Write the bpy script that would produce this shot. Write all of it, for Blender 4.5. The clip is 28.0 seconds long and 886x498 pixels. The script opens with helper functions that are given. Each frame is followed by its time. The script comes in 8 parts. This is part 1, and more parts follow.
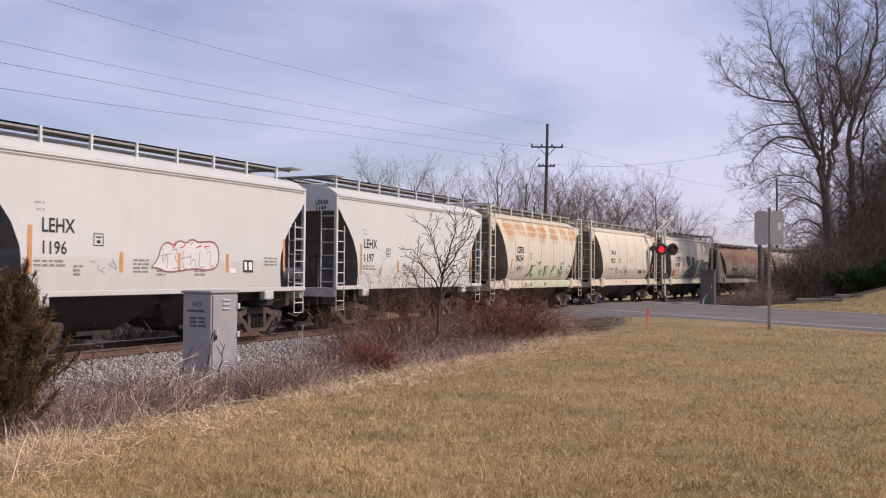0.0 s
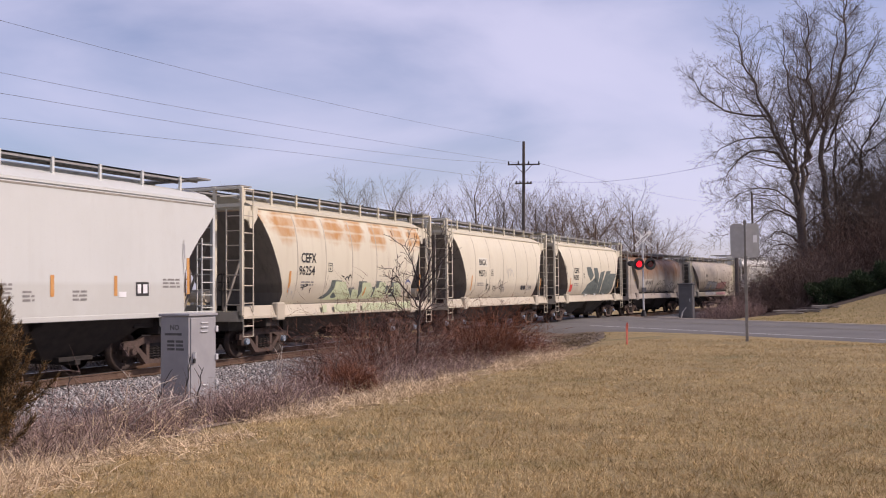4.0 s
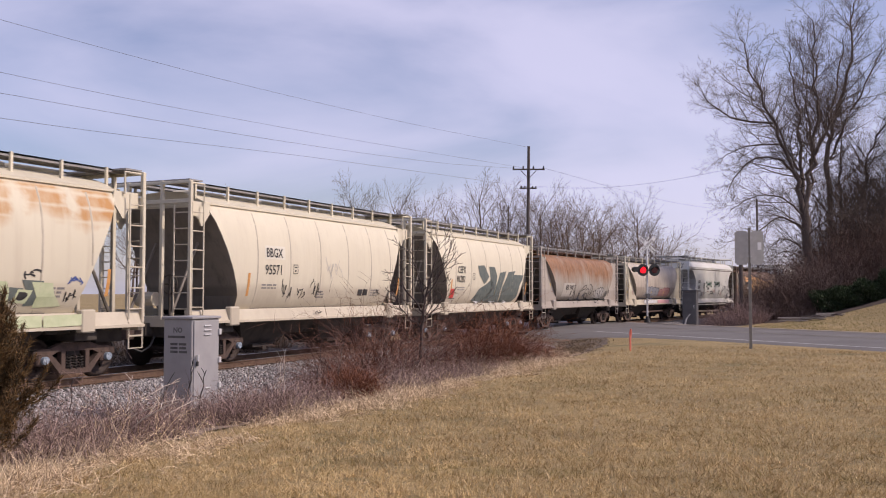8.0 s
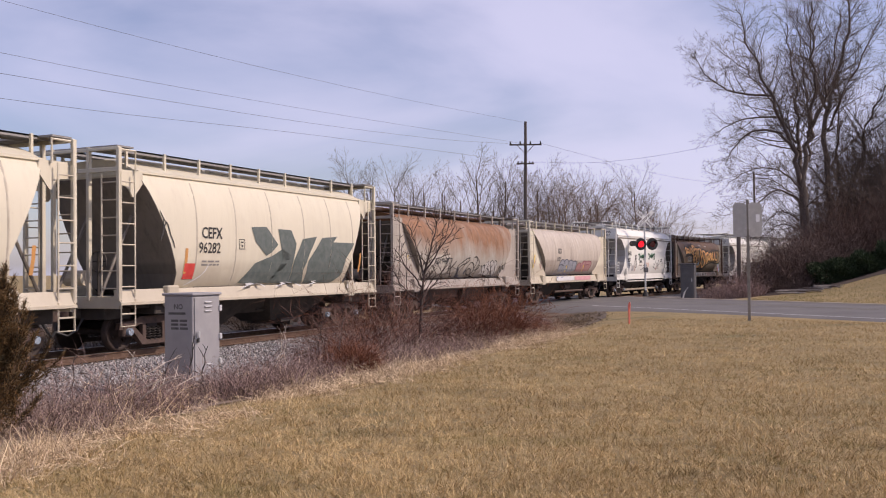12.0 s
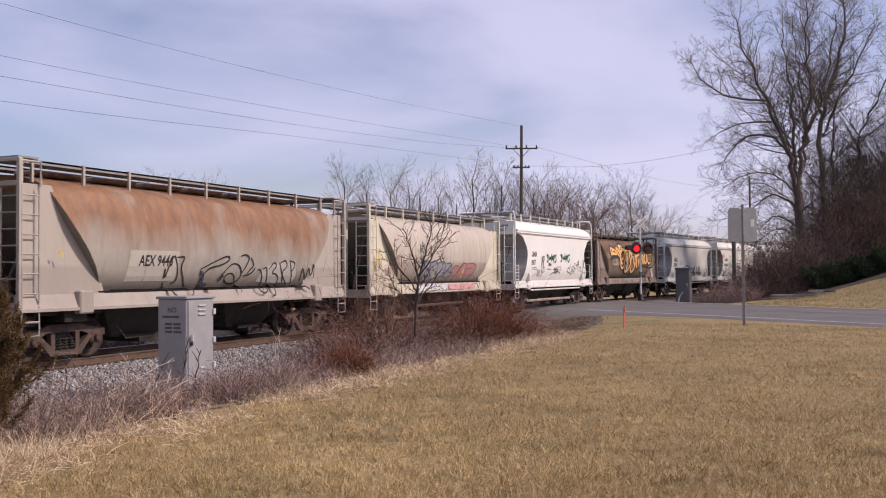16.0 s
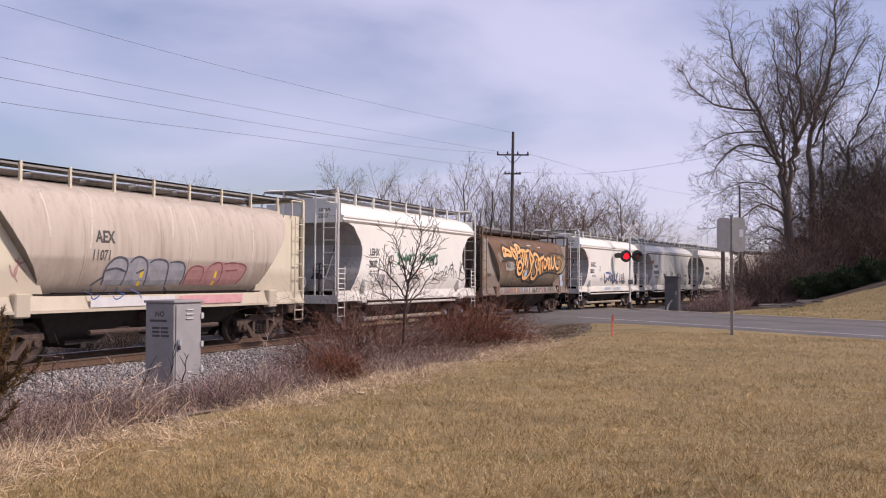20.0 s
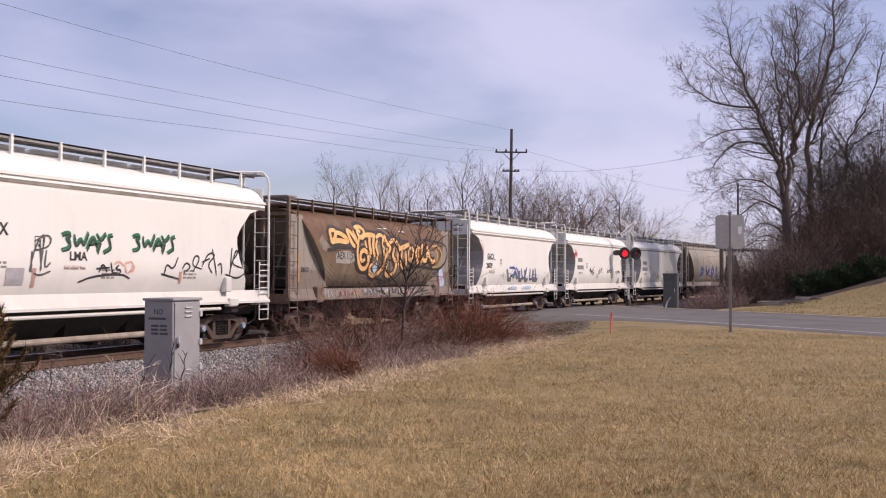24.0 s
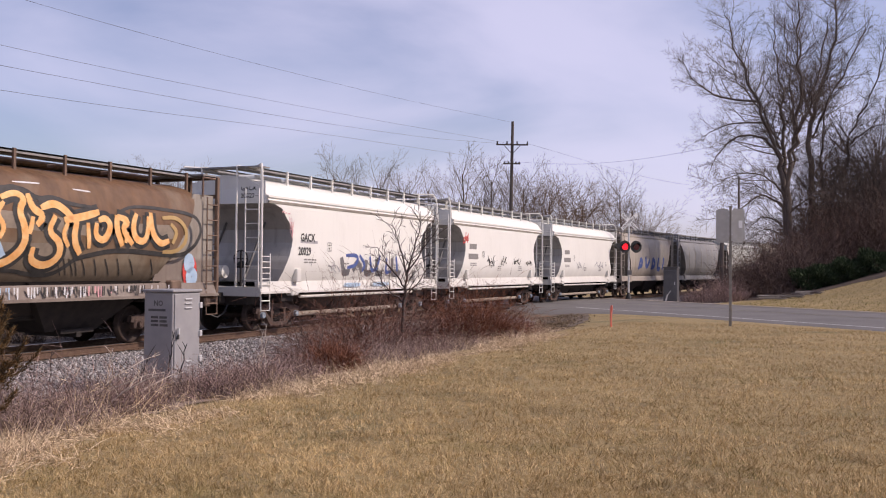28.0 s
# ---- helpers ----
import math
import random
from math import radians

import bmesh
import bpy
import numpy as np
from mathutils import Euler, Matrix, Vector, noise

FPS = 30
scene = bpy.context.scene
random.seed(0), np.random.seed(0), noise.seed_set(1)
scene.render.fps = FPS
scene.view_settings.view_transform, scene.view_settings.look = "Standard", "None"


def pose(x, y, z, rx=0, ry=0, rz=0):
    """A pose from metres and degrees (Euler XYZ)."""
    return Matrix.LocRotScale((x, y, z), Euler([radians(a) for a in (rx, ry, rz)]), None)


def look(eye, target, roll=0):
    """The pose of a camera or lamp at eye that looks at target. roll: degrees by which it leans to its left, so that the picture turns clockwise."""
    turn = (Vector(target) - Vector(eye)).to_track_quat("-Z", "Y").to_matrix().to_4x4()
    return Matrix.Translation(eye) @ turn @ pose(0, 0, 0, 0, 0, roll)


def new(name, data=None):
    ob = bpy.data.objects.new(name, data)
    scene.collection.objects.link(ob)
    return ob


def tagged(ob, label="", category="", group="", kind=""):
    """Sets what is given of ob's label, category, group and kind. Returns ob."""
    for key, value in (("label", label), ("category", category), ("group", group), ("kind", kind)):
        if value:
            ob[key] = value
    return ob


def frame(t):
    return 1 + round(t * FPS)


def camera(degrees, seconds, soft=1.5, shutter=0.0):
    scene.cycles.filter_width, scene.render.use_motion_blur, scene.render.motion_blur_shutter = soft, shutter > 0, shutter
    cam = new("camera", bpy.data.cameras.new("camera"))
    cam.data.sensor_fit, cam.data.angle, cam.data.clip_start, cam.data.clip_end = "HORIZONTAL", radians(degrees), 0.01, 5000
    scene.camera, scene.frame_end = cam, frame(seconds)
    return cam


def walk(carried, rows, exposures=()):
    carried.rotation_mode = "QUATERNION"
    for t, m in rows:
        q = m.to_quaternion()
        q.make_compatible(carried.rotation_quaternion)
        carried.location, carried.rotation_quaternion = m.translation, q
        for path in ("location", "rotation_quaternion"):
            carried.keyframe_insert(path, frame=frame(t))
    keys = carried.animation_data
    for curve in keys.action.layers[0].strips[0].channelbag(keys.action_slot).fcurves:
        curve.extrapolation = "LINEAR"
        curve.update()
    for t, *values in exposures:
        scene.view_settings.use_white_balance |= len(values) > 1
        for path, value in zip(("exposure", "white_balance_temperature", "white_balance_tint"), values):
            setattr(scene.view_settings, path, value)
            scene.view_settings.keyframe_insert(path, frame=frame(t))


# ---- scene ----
# ---- camera: a person standing on the lawn, panning slightly ----
def eye_pose(x, y, z, yaw, pitch, lean):
    return pose(x, y, z, 0, 0, yaw) @ pose(0, 0, 0, 90 + pitch) @ pose(0, 0, 0, 0, 0, lean)


cam = camera(50.04, 28.0, soft=1.05, shutter=0.2)
PATH = [  # seconds, x, y, z, yaw, pitch, lean
    (0, -0.018, -0.006, 1.855, 25.718, 1.308, 0.565),
    (0.5, -0.015, -0.012, 1.852, 25.998, 1.193, 0.211),
    (1, -0.016, -0.016, 1.845, 25.796, 1.167, -0.172),
    (1.5, -0.012, -0.009, 1.837, 25.548, 1.221, -0.337),
    (2, -0.012, -0.001, 1.834, 25.245, 1.453, -0.395),
    (2.5, -0.003, -0.002, 1.843, 25.071, 1.872, -0.226),
    (3, -0.009, -0.009, 1.834, 24.754, 2.205, -0.575),
    (3.5, 0.002, -0.010, 1.839, 24.551, 2.315, -0.683),
    (5.5, 0.004, -0.006, 1.837, 24.202, 2.943, 0.018),
    (6, 0.017, 0.000, 1.850, 24.296, 2.988, 0.174),
    (6.5, 0.015, 0.002, 1.848, 24.591, 3.165, 0.067),
    (7, 0.012, -0.001, 1.853, 24.757, 3.094, 0.212),
    (7.5, 0.017, -0.005, 1.860, 24.722, 2.881, 0.165),
    (8, 0.011, -0.007, 1.860, 24.705, 2.687, -0.033),
    (8.5, 0.003, -0.007, 1.848, 24.614, 2.498, -0.115),
    (9, -0.004, -0.007, 1.841, 24.673, 2.404, -0.129),
    (9.5, -0.006, -0.013, 1.839, 24.823, 2.168, -0.157),
    (10, -0.007, -0.016, 1.826, 24.842, 1.833, -0.152),
    (10.5, -0.003, -0.022, 1.842, 24.798, 1.568, -0.598),
    (11, -0.014, -0.021, 1.824, 24.753, 1.402, -1.096),
    (11.5, -0.018, -0.024, 1.826, 24.549, 1.340, -0.795),
    (12, -0.031, -0.018, 1.802, 24.546, 1.305, -0.646),
    (12.5, -0.020, -0.006, 1.814, 24.513, 1.292, -0.488),
    (14.5, -0.013, 0.001, 1.814, 24.403, 1.054, -0.361),
    (15, -0.003, 0.007, 1.813, 24.423, 1.304, -0.463),
    (15.5, -0.003, -0.001, 1.808, 24.395, 1.479, -0.398),
    (16, -0.007, 0.000, 1.817, 24.304, 1.502, -0.457),
    (16.5, -0.002, -0.011, 1.837, 24.292, 1.506, -0.462),
    (17, -0.003, -0.003, 1.848, 24.278, 1.504, -0.699),
    (17.5, 0.006, -0.007, 1.852, 24.136, 1.577, -0.149),
    (18, 0.007, 0.007, 1.848, 24.034, 1.553, -0.033),
    (18.5, 0.019, 0.004, 1.855, 23.920, 1.531, 0.194),
    (19, 0.025, 0.005, 1.862, 23.763, 1.679, 0.208),
    (19.5, 0.029, -0.007, 1.861, 23.721, 1.739, 0.142),
    (20, 0.025, -0.009, 1.865, 23.731, 1.781, 0.268),
    (20.5, 0.024, -0.006, 1.869, 23.736, 1.735, 0.307),
    (21, 0.020, 0.002, 1.874, 23.845, 1.717, 0.402),
    (21.5, 0.023, 0.001, 1.864, 23.978, 1.684, 0.344),
    (23.5, 0.019, -0.008, 1.860, 23.722, 1.654, -0.079),
    (24, 0.018, -0.006, 1.865, 23.641, 1.629, 0.195),
    (24.5, 0.014, -0.002, 1.867, 23.686, 1.600, 0.488),
    (25, 0.014, 0.015, 1.873, 23.718, 1.567, 0.501),
    (25.5, 0.014, 0.018, 1.868, 23.734, 1.458, 0.410),
    (26, 0.015, 0.020, 1.874, 23.716, 1.297, 0.570),
    (26.5, 0.013, 0.015, 1.879, 23.697, 1.142, 0.585),
    (27, 0.012, 0.015, 1.884, 23.742, 1.074, 0.640),
    (27.5, 0.014, 0.007, 1.885, 23.713, 1.135, 0.564),
    (28, 0.017, 0.003, 1.881, 23.662, 1.147, 0.496),
]
walk(cam, [(r[0], eye_pose(*r[1:])) for r in PATH], [(0.0, -0.32, 7200, 22.0), (28.0, -0.32, 7200, 22.0)])

# ---- sky, sun, exposure ----
SUN_EL, SUN_AZ = radians(42), radians(16)   # height, and bearing from +x
world = bpy.data.worlds.new("sky")
scene.world = world
world.use_nodes = True
wn, wl = world.node_tree.nodes, world.node_tree.links
wn.clear()
w_out = wn.new("ShaderNodeOutputWorld")
w_bg = wn.new("ShaderNodeBackground")
w_sky = wn.new("ShaderNodeTexSky")
w_sky.sky_type, w_sky.sun_disc = "NISHITA", False
w_sky.sun_elevation, w_sky.sun_rotation = SUN_EL, math.pi / 2 - SUN_AZ
w_sky.air_density, w_sky.dust_density, w_sky.ozone_density = 1.0, 1.2, 2.0
w_tc = wn.new("ShaderNodeTexCoord")
w_map = wn.new("ShaderNodeMapping")
w_map.inputs["Scale"].default_value = (1.1, 1.1, 3.4)
w_map.inputs["Rotation"].default_value = (0.12, 0.16, 0.35)
w_map.inputs["Location"].default_value = (0.35, 0.1, 0.0)
w_noise = wn.new("ShaderNodeTexNoise")
w_noise.inputs["Scale"].default_value, w_noise.inputs["Detail"].default_value = 1.5, 7.0
w_noise.inputs["Roughness"].default_value, w_noise.inputs["Distortion"].default_value = 0.48, 0.5
w_ramp = wn.new("ShaderNodeMapRange")
w_ramp.interpolation_type = "SMOOTHSTEP"
w_ramp.inputs["From Min"].default_value, w_ramp.inputs["From Max"].default_value = 0.40, 0.74
# the thin cloud thickens towards +x
w_axis = wn.new("ShaderNodeSeparateXYZ")
w_side = wn.new("ShaderNodeMath")
w_side.operation = "MULTIPLY_ADD"
w_side.inputs[1].default_value, w_side.inputs[2].default_value = -0.06, 0.035
w_add = wn.new("ShaderNodeMath")
w_add.operation = "ADD"
w_mul = wn.new("ShaderNodeMath")
w_mul.operation = "MULTIPLY"
w_mul.inputs[1].default_value = 0.71
w_mix = wn.new("ShaderNodeMixRGB")
w_mix.inputs[2].default_value = (6.1, 6.7, 7.9, 1)
wl.new(w_tc.outputs["Generated"], w_map.inputs[0])
wl.new(w_map.outputs[0], w_noise.inputs["Vector"])
wl.new(w_tc.outputs["Generated"], w_axis.inputs[0])
wl.new(w_axis.outputs[0], w_side.inputs[0])
wl.new(w_noise.outputs["Fac"], w_add.inputs[0])
wl.new(w_side.outputs[0], w_add.inputs[1])
wl.new(w_add.outputs[0], w_ramp.inputs["Value"])
wl.new(w_ramp.outputs[0], w_mul.inputs[0])
wl.new(w_mul.outputs[0], w_mix.inputs[0])
wl.new(w_sky.outputs[0], w_mix.inputs[1])
w_tint = wn.new("ShaderNodeMixRGB")
w_tint.blend_type = "MULTIPLY"
w_tint.inputs[0].default_value = 1.0
w_tint.inputs[2].default_value = (1.0, 0.985, 1.14, 1)
wl.new(w_mix.outputs[0], w_tint.inputs[1])
wl.new(w_tint.outputs[0], w_bg.inputs[0])
w_bg.inputs[1].default_value = 0.147
wl.new(w_bg.outputs[0], w_out.inputs[0])

sun = new("sun", bpy.data.lights.new("sun", "SUN"))
sun.data.energy, sun.data.angle, sun.data.color = 3.88, radians(0.53), (1.0, 0.94, 0.86)
sun.matrix_world = look((60 * math.cos(SUN_AZ) * math.cos(SUN_EL), 60 * math.sin(SUN_AZ) * math.cos(SUN_EL), 60 * math.sin(SUN_EL)), (0, 0, 0))


# ---- materials ----
class Nodes:
    """A small builder for node materials."""
    def __init__(self, name, rough=0.6, metal=0.0):
        self.m = bpy.data.materials.new(name)
        self.m.use_nodes = True
        self.t = self.m.node_tree
        self.b = self.t.nodes["Principled BSDF"]
        self.b.inputs["Roughness"].default_value, self.b.inputs["Metallic"].default_value = rough, metal
        self.co = self.t.nodes.new("ShaderNodeTexCoord").outputs["Object"]

    def put(self, a, b):
        self.t.links.new(a, b)

    def noise(self, scale, detail=4.0, stretch=(1, 1, 1), rough=0.55, shift=0.0, vec=None):
        mp = self.t.nodes.new("ShaderNodeMapping")
        mp.inputs["Scale"].default_value = stretch
        mp.inputs["Location"].default_value = (shift, shift * 1.7, shift * 0.6)
        n = self.t.nodes.new("ShaderNodeTexNoise")
        n.inputs["Scale"].default_value, n.inputs["Detail"].default_value = scale, detail
        n.inputs["Roughness"].default_value = rough
        self.put(vec or self.co, mp.inputs[0])
        self.put(mp.outputs[0], n.inputs["Vector"])
        return n.outputs["Fac"]

    def ramp(self, fac, lo, hi, a=0.0, b=1.0):
        r = self.t.nodes.new("ShaderNodeMapRange")
        r.inputs["From Min"].default_value, r.inputs["From Max"].default_value = lo, hi
        r.inputs["To Min"].default_value, r.inputs["To Max"].default_value = a, b
        self.put(fac, r.inputs["Value"])
        return r.outputs[0]

    def math(self, op, a, b=0.0):
        n = self.t.nodes.new("ShaderNodeMath")
        n.operation = op
        for i, v in enumerate((a, b)):
            if isinstance(v, (int, float)):
                n.inputs[i].default_value = v
            else:
                self.put(v, n.inputs[i])
        return n.outputs[0]

    def mix(self, fac, a, b):
        n = self.t.nodes.new("ShaderNodeMixRGB")
        for i, v in ((0, fac), (1, a), (2, b)):
            if isinstance(v, (int, float)):
                n.inputs[i].default_value = v
            elif isinstance(v, tuple):
                n.inputs[i].default_value = (*v, 1)
            else:
                self.put(v, n.inputs[i])
        return n.outputs[0]

    def xyz(self, vec=None):
        s = self.t.nodes.new("ShaderNodeSeparateXYZ")
        self.put(vec or self.co, s.inputs[0])
        return s.outputs

    def random(self):
        return self.t.nodes.new("ShaderNodeObjectInfo").outputs["Random"]

    def island(self):
        return self.t.nodes.new("ShaderNodeNewGeometry").outputs["Random Per Island"]

    def done(self, colour, bump=None, strength=0.3, dist=0.02, rough=None):
        if isinstance(colour, tuple):
            self.b.inputs["Base Color"].default_value = (*colour, 1)
        else:
            self.put(colour, self.b.inputs["Base Color"])
        if bump is not None:
            n = self.t.nodes.new("ShaderNodeBump")
            n.inputs["Strength"].default_value, n.inputs["Distance"].default_value = strength, dist
            self.put(bump, n.inputs["Height"])
            self.put(n.outputs[0], self.b.inputs["Normal"])
        if rough is not None:
            self.put(rough, self.b.inputs["Roughness"])
        return self.m


def plain(name, a, b, scale=6.0, rough=0.6, metal=0.0, bump=0.2, stretch=(1, 1, 1)):
    k = Nodes(name, rough, metal)
    n = k.noise(scale, 5, stretch)
    return k.done(k.mix(k.ramp(n, 0.3, 0.7), a, b), k.noise(scale * 6, 3, stretch), bump, 0.01)


def glow(name, colour, strength):
    k = Nodes(name, 0.3)
    k.b.inputs["Emission Color"].default_value = (*colour, 1)
    k.b.inputs["Emission Strength"].default_value = strength
    return k.done(colour)


def car_paint(name, base, dirt, streak=0.45, film=0.35, rust=None, rust_amount=0.0, band=None, line=2.05, soft=0.05):
    """Freight-car paint: large faded clouds, run-down streaks, road film low on the body, rust where asked."""
    k = Nodes(name, 0.55)
    x, y, z = k.xyz()
    cloud = k.ramp(k.noise(0.55, 5), 0.32, 0.72)
    col = k.mix(k.math("MULTIPLY", cloud, 0.30), base, tuple(c * 0.82 for c in base))
    run = k.ramp(k.noise(1.9, 6, (1, 1, 0.13), 0.65), 0.50, 0.82)
    stain = k.math("MULTIPLY", k.ramp(k.noise(1.3, 6, (1, 1, 0.6), 0.65, 17.0), 0.54, 0.70), k.ramp(k.noise(7.0, 4, (1, 1, 0.3), 0.6, 2.0), 0.35, 0.65))
    col = k.mix(k.math("MULTIPLY", run, streak), col, dirt)
    col = k.mix(k.math("MULTIPLY", stain, 0.16), col, dirt)
    fine = k.ramp(k.noise(6.5, 5, (1, 1, 0.05), 0.7, 4.0), 0.52, 0.74)
    col = k.mix(k.math("MULTIPLY", fine, streak * 0.75), col, dirt)
    pale = k.ramp(k.noise(4.5, 5, (1, 1, 0.06), 0.7, 12.0), 0.56, 0.76)
    col = k.mix(k.math("MULTIPLY", pale, streak * 0.5), col, tuple(min(0.85, c * 1.25) for c in base))
    low = k.math("MULTIPLY", k.ramp(z, line + soft, line - soft), k.ramp(k.noise(0.9, 5, (1, 1, 1), 0.6, 3.1), 0.1, 0.5))
    col = k.mix(k.math("MULTIPLY", low, film), col, dirt)
    speck = k.ramp(k.noise(22, 3), 0.66, 0.74)
    col = k.mix(k.math("MULTIPLY", speck, 0.25), col, dirt)
    if rust:
        r = k.math("ADD", k.ramp(k.noise(1.1, 6, (1, 1, 0.35), 0.6, 5.0), 0.30, 0.70), k.ramp(z, band[0], band[1], -0.9, 0.55))
        r = k.math("MINIMUM", k.math("MAXIMUM", r, 0.0), 1.0)
        shade = k.mix(k.ramp(k.noise(4.0, 5, (1, 1, 0.3)), 0.3, 0.7), rust, tuple(c * 0.55 for c in rust))
        col = k.mix(k.math("MULTIPLY", r, rust_amount), col, shade)
    return k.done(col, k.noise(2.0, 3), 0.12, 0.02, k.ramp(k.noise(5, 3), 0.3, 0.7, 0.42, 0.68))


WHITE = car_paint("white_car_paint", (0.62, 0.635, 0.60), (0.42, 0.39, 0.32), 0.10, 0.30)
BRIGHT = car_paint("bright_white_car_paint", (0.84, 0.83, 0.77), (0.40, 0.36, 0.32), 0.08, 0.34, line=1.85, soft=0.40)
CREAM = car_paint("cream_car_paint", (0.70, 0.645, 0.50), (0.36, 0.29, 0.22), 0.22, 0.46, soft=0.12)
PINKISH = car_paint("pinkish_grey_car_paint", (0.55, 0.48, 0.40), (0.27, 0.215, 0.175), 0.8, 0.6, line=2.28)
GREYTAN = car_paint("grey_tan_car_paint", (0.46, 0.41, 0.35), (0.26, 0.21, 0.18), 0.4, 0.4)
RUSTY = car_paint("rusty_grey_car_paint", (0.41, 0.375, 0.32), (0.20, 0.165, 0.135), 0.5, 0.55, (0.33, 0.155, 0.068), 0.95, (1.9, 3.2), 1.85, soft=0.12)
BROWN = car_paint("rust_brown_car_paint", (0.25, 0.20, 0.14), (0.09, 0.06, 0.04), 0.7, 0.4, (0.20, 0.105, 0.05), 1.0, (1.6, 2.7), 1.9)
SHEET = car_paint("streaked_dirty_panel_paint", (0.33, 0.295, 0.25), (0.15, 0.10, 0.075), 0.8, 0.6)
RUST_TRIM = plain("rust_brown_frame_paint", (0.13, 0.085, 0.06), (0.24, 0.16, 0.115), 4, 0.8)
DULL = car_paint("dull_grey_car_paint", (0.33, 0.33, 0.34), (0.16, 0.15, 0.14), 0.4, 0.4)


def patch_paint():
    """Cream paint with rows of rust blotches under the roof edge."""
    k = Nodes("cream_paint_with_rust_blotches", 0.55)
    x, y, z = k.xyz()
    base = k.mix(k.math("MULTIPLY", k.ramp(k.noise(0.6, 5), 0.3, 0.7), 0.3), (0.66, 0.61, 0.47), (0.55, 0.49, 0.38))
    base = k.mix(k.math("MULTIPLY", k.ramp(k.noise(3.2, 4, (1, 1, 0.1)), 0.5, 0.8), 0.3), base, (0.40, 0.32, 0.24))
    cell = k.math("ABSOLUTE", k.math("SUBTRACT", k.math("FRACT", k.math("ADD", k.math("MULTIPLY", y, 0.70), 20.35)), 0.5))
    along = k.ramp(k.math("ADD", cell, k.ramp(k.noise(1.6, 5), 0.2, 0.8, -0.24, 0.24)), 0.48, 0.30)
    rows = k.math("ABSOLUTE", k.math("SUBTRACT", k.math("FRACT", k.math("ADD", k.math("MULTIPLY", z, 3.2), 0.15)), 0.5))
    across = k.ramp(k.math("ADD", rows, k.ramp(k.noise(3.0, 4, (1, 0.5, 1), 0.55, 2.0), 0.2, 0.8, -0.15, 0.15)), 0.50, 0.30, 0.25, 1.0)
    band = k.math("MULTIPLY", k.ramp(k.math("ADD", z, k.ramp(k.noise(0.9, 4, (1, 1, 0.2), 0.5, 4.0), 0.3, 0.7, -0.3, 0.3)), 3.30, 3.62), k.ramp(z, 4.16, 4.08))
    m = k.math("MULTIPLY", k.math("MULTIPLY", along, across), band)
    col = k.mix(k.math("MULTIPLY", m, k.ramp(k.noise(2.4, 5, (1, 1, 0.5), 0.6, 8.0), 0.3, 0.6, 0.5, 0.95)), base, (0.47, 0.225, 0.06))
    low = k.math("MULTIPLY", k.ramp(z, 2.15, 1.95), 0.35)
    col = k.mix(low, col, (0.42, 0.35, 0.27))
    return k.done(col, k.noise(2.0, 3), 0.12, 0.02)


BLOTCHED = patch_paint()
# Shade on the car ends is painted into these sheet and brace colours.
SLOPE = car_paint("shade_dark_slope_sheet_paint", (0.11, 0.105, 0.10), (0.04, 0.035, 0.03), 0.5, 0.4)
SLOPE_PALE = car_paint("shade_grey_slope_sheet_paint", (0.44, 0.425, 0.40), (0.16, 0.14, 0.12), 0.6, 0.4)
SLOPE_TAN = car_paint("shade_tan_slope_sheet_paint", (0.23, 0.20, 0.165), (0.06, 0.048, 0.038), 0.6, 0.4)
GRATE = plain("galvanised_walkway", (0.22, 0.215, 0.21), (0.33, 0.32, 0.31), 8, 0.7, 0.1)
PIPE_TAN = plain("dusty_tan_pipe_paint", (0.24, 0.19, 0.15), (0.44, 0.38, 0.31), 3, 0.8)
MAST = plain("silver_mast_paint", (0.60, 0.60, 0.585), (0.70, 0.70, 0.69), 9, 0.55, 0.0)
# Shade below the cars is put into this near-black steel.
UNDER = plain("shade_dark_underframe_steel", (0.016, 0.013, 0.012), (0.036, 0.028, 0.024), 5, 0.8)
TRUCK_STEEL = plain("rust_brown_cast_steel", (0.055, 0.037, 0.030), (0.12, 0.078, 0.062), 7, 0.85)
# Rusty wheels, their colour lowered further for the under-car shade.
WHEEL_STEEL = plain("shade_dark_rusty_wheel_steel", (0.028, 0.019, 0.016), (0.055, 0.035, 0.027), 9, 0.7, 0.3)
CAP_BLUE = plain("bearing_cap_paint", (0.20, 0.28, 0.36), (0.35, 0.40, 0.45), 12, 0.6)
RAIL_STEEL = plain("rail_steel", (0.14, 0.085, 0.06), (0.20, 0.13, 0.09), 10, 0.6, 0.5)
TIE_WOOD = plain("weathered_tie_wood", (0.09, 0.07, 0.055), (0.16, 0.13, 0.11), 5, 0.9, 0, 0.5, (6, 1, 6))
GREY_BOX = plain("grey_cabinet_paint", (0.29, 0.285, 0.292), (0.35, 0.343, 0.347), 3, 0.5, 0.0, 0.05)
DARK_BOX = plain("dark_grey_cabinet_paint", (0.075, 0.073, 0.076), (0.11, 0.108, 0.11), 3, 0.5)
GALV = plain("galvanised_steel", (0.50, 0.50, 0.50), (0.62, 0.62, 0.62), 14, 0.5, 0.1)
SIGN_BACK = plain("bare_aluminium_sign_back", (0.42, 0.41, 0.38), (0.50, 0.49, 0.46), 6, 0.5, 0.1, 0.05)
POST_STEEL = plain("weathered_steel_post", (0.22, 0.20, 0.17), (0.32, 0.29, 0.25), 10, 0.6, 0.1)
POLE_WOOD = plain("weathered_pole_wood", (0.075, 0.06, 0.055), (0.14, 0.115, 0.10), 4, 0.9, 0, 0.5, (8, 8, 0.6))
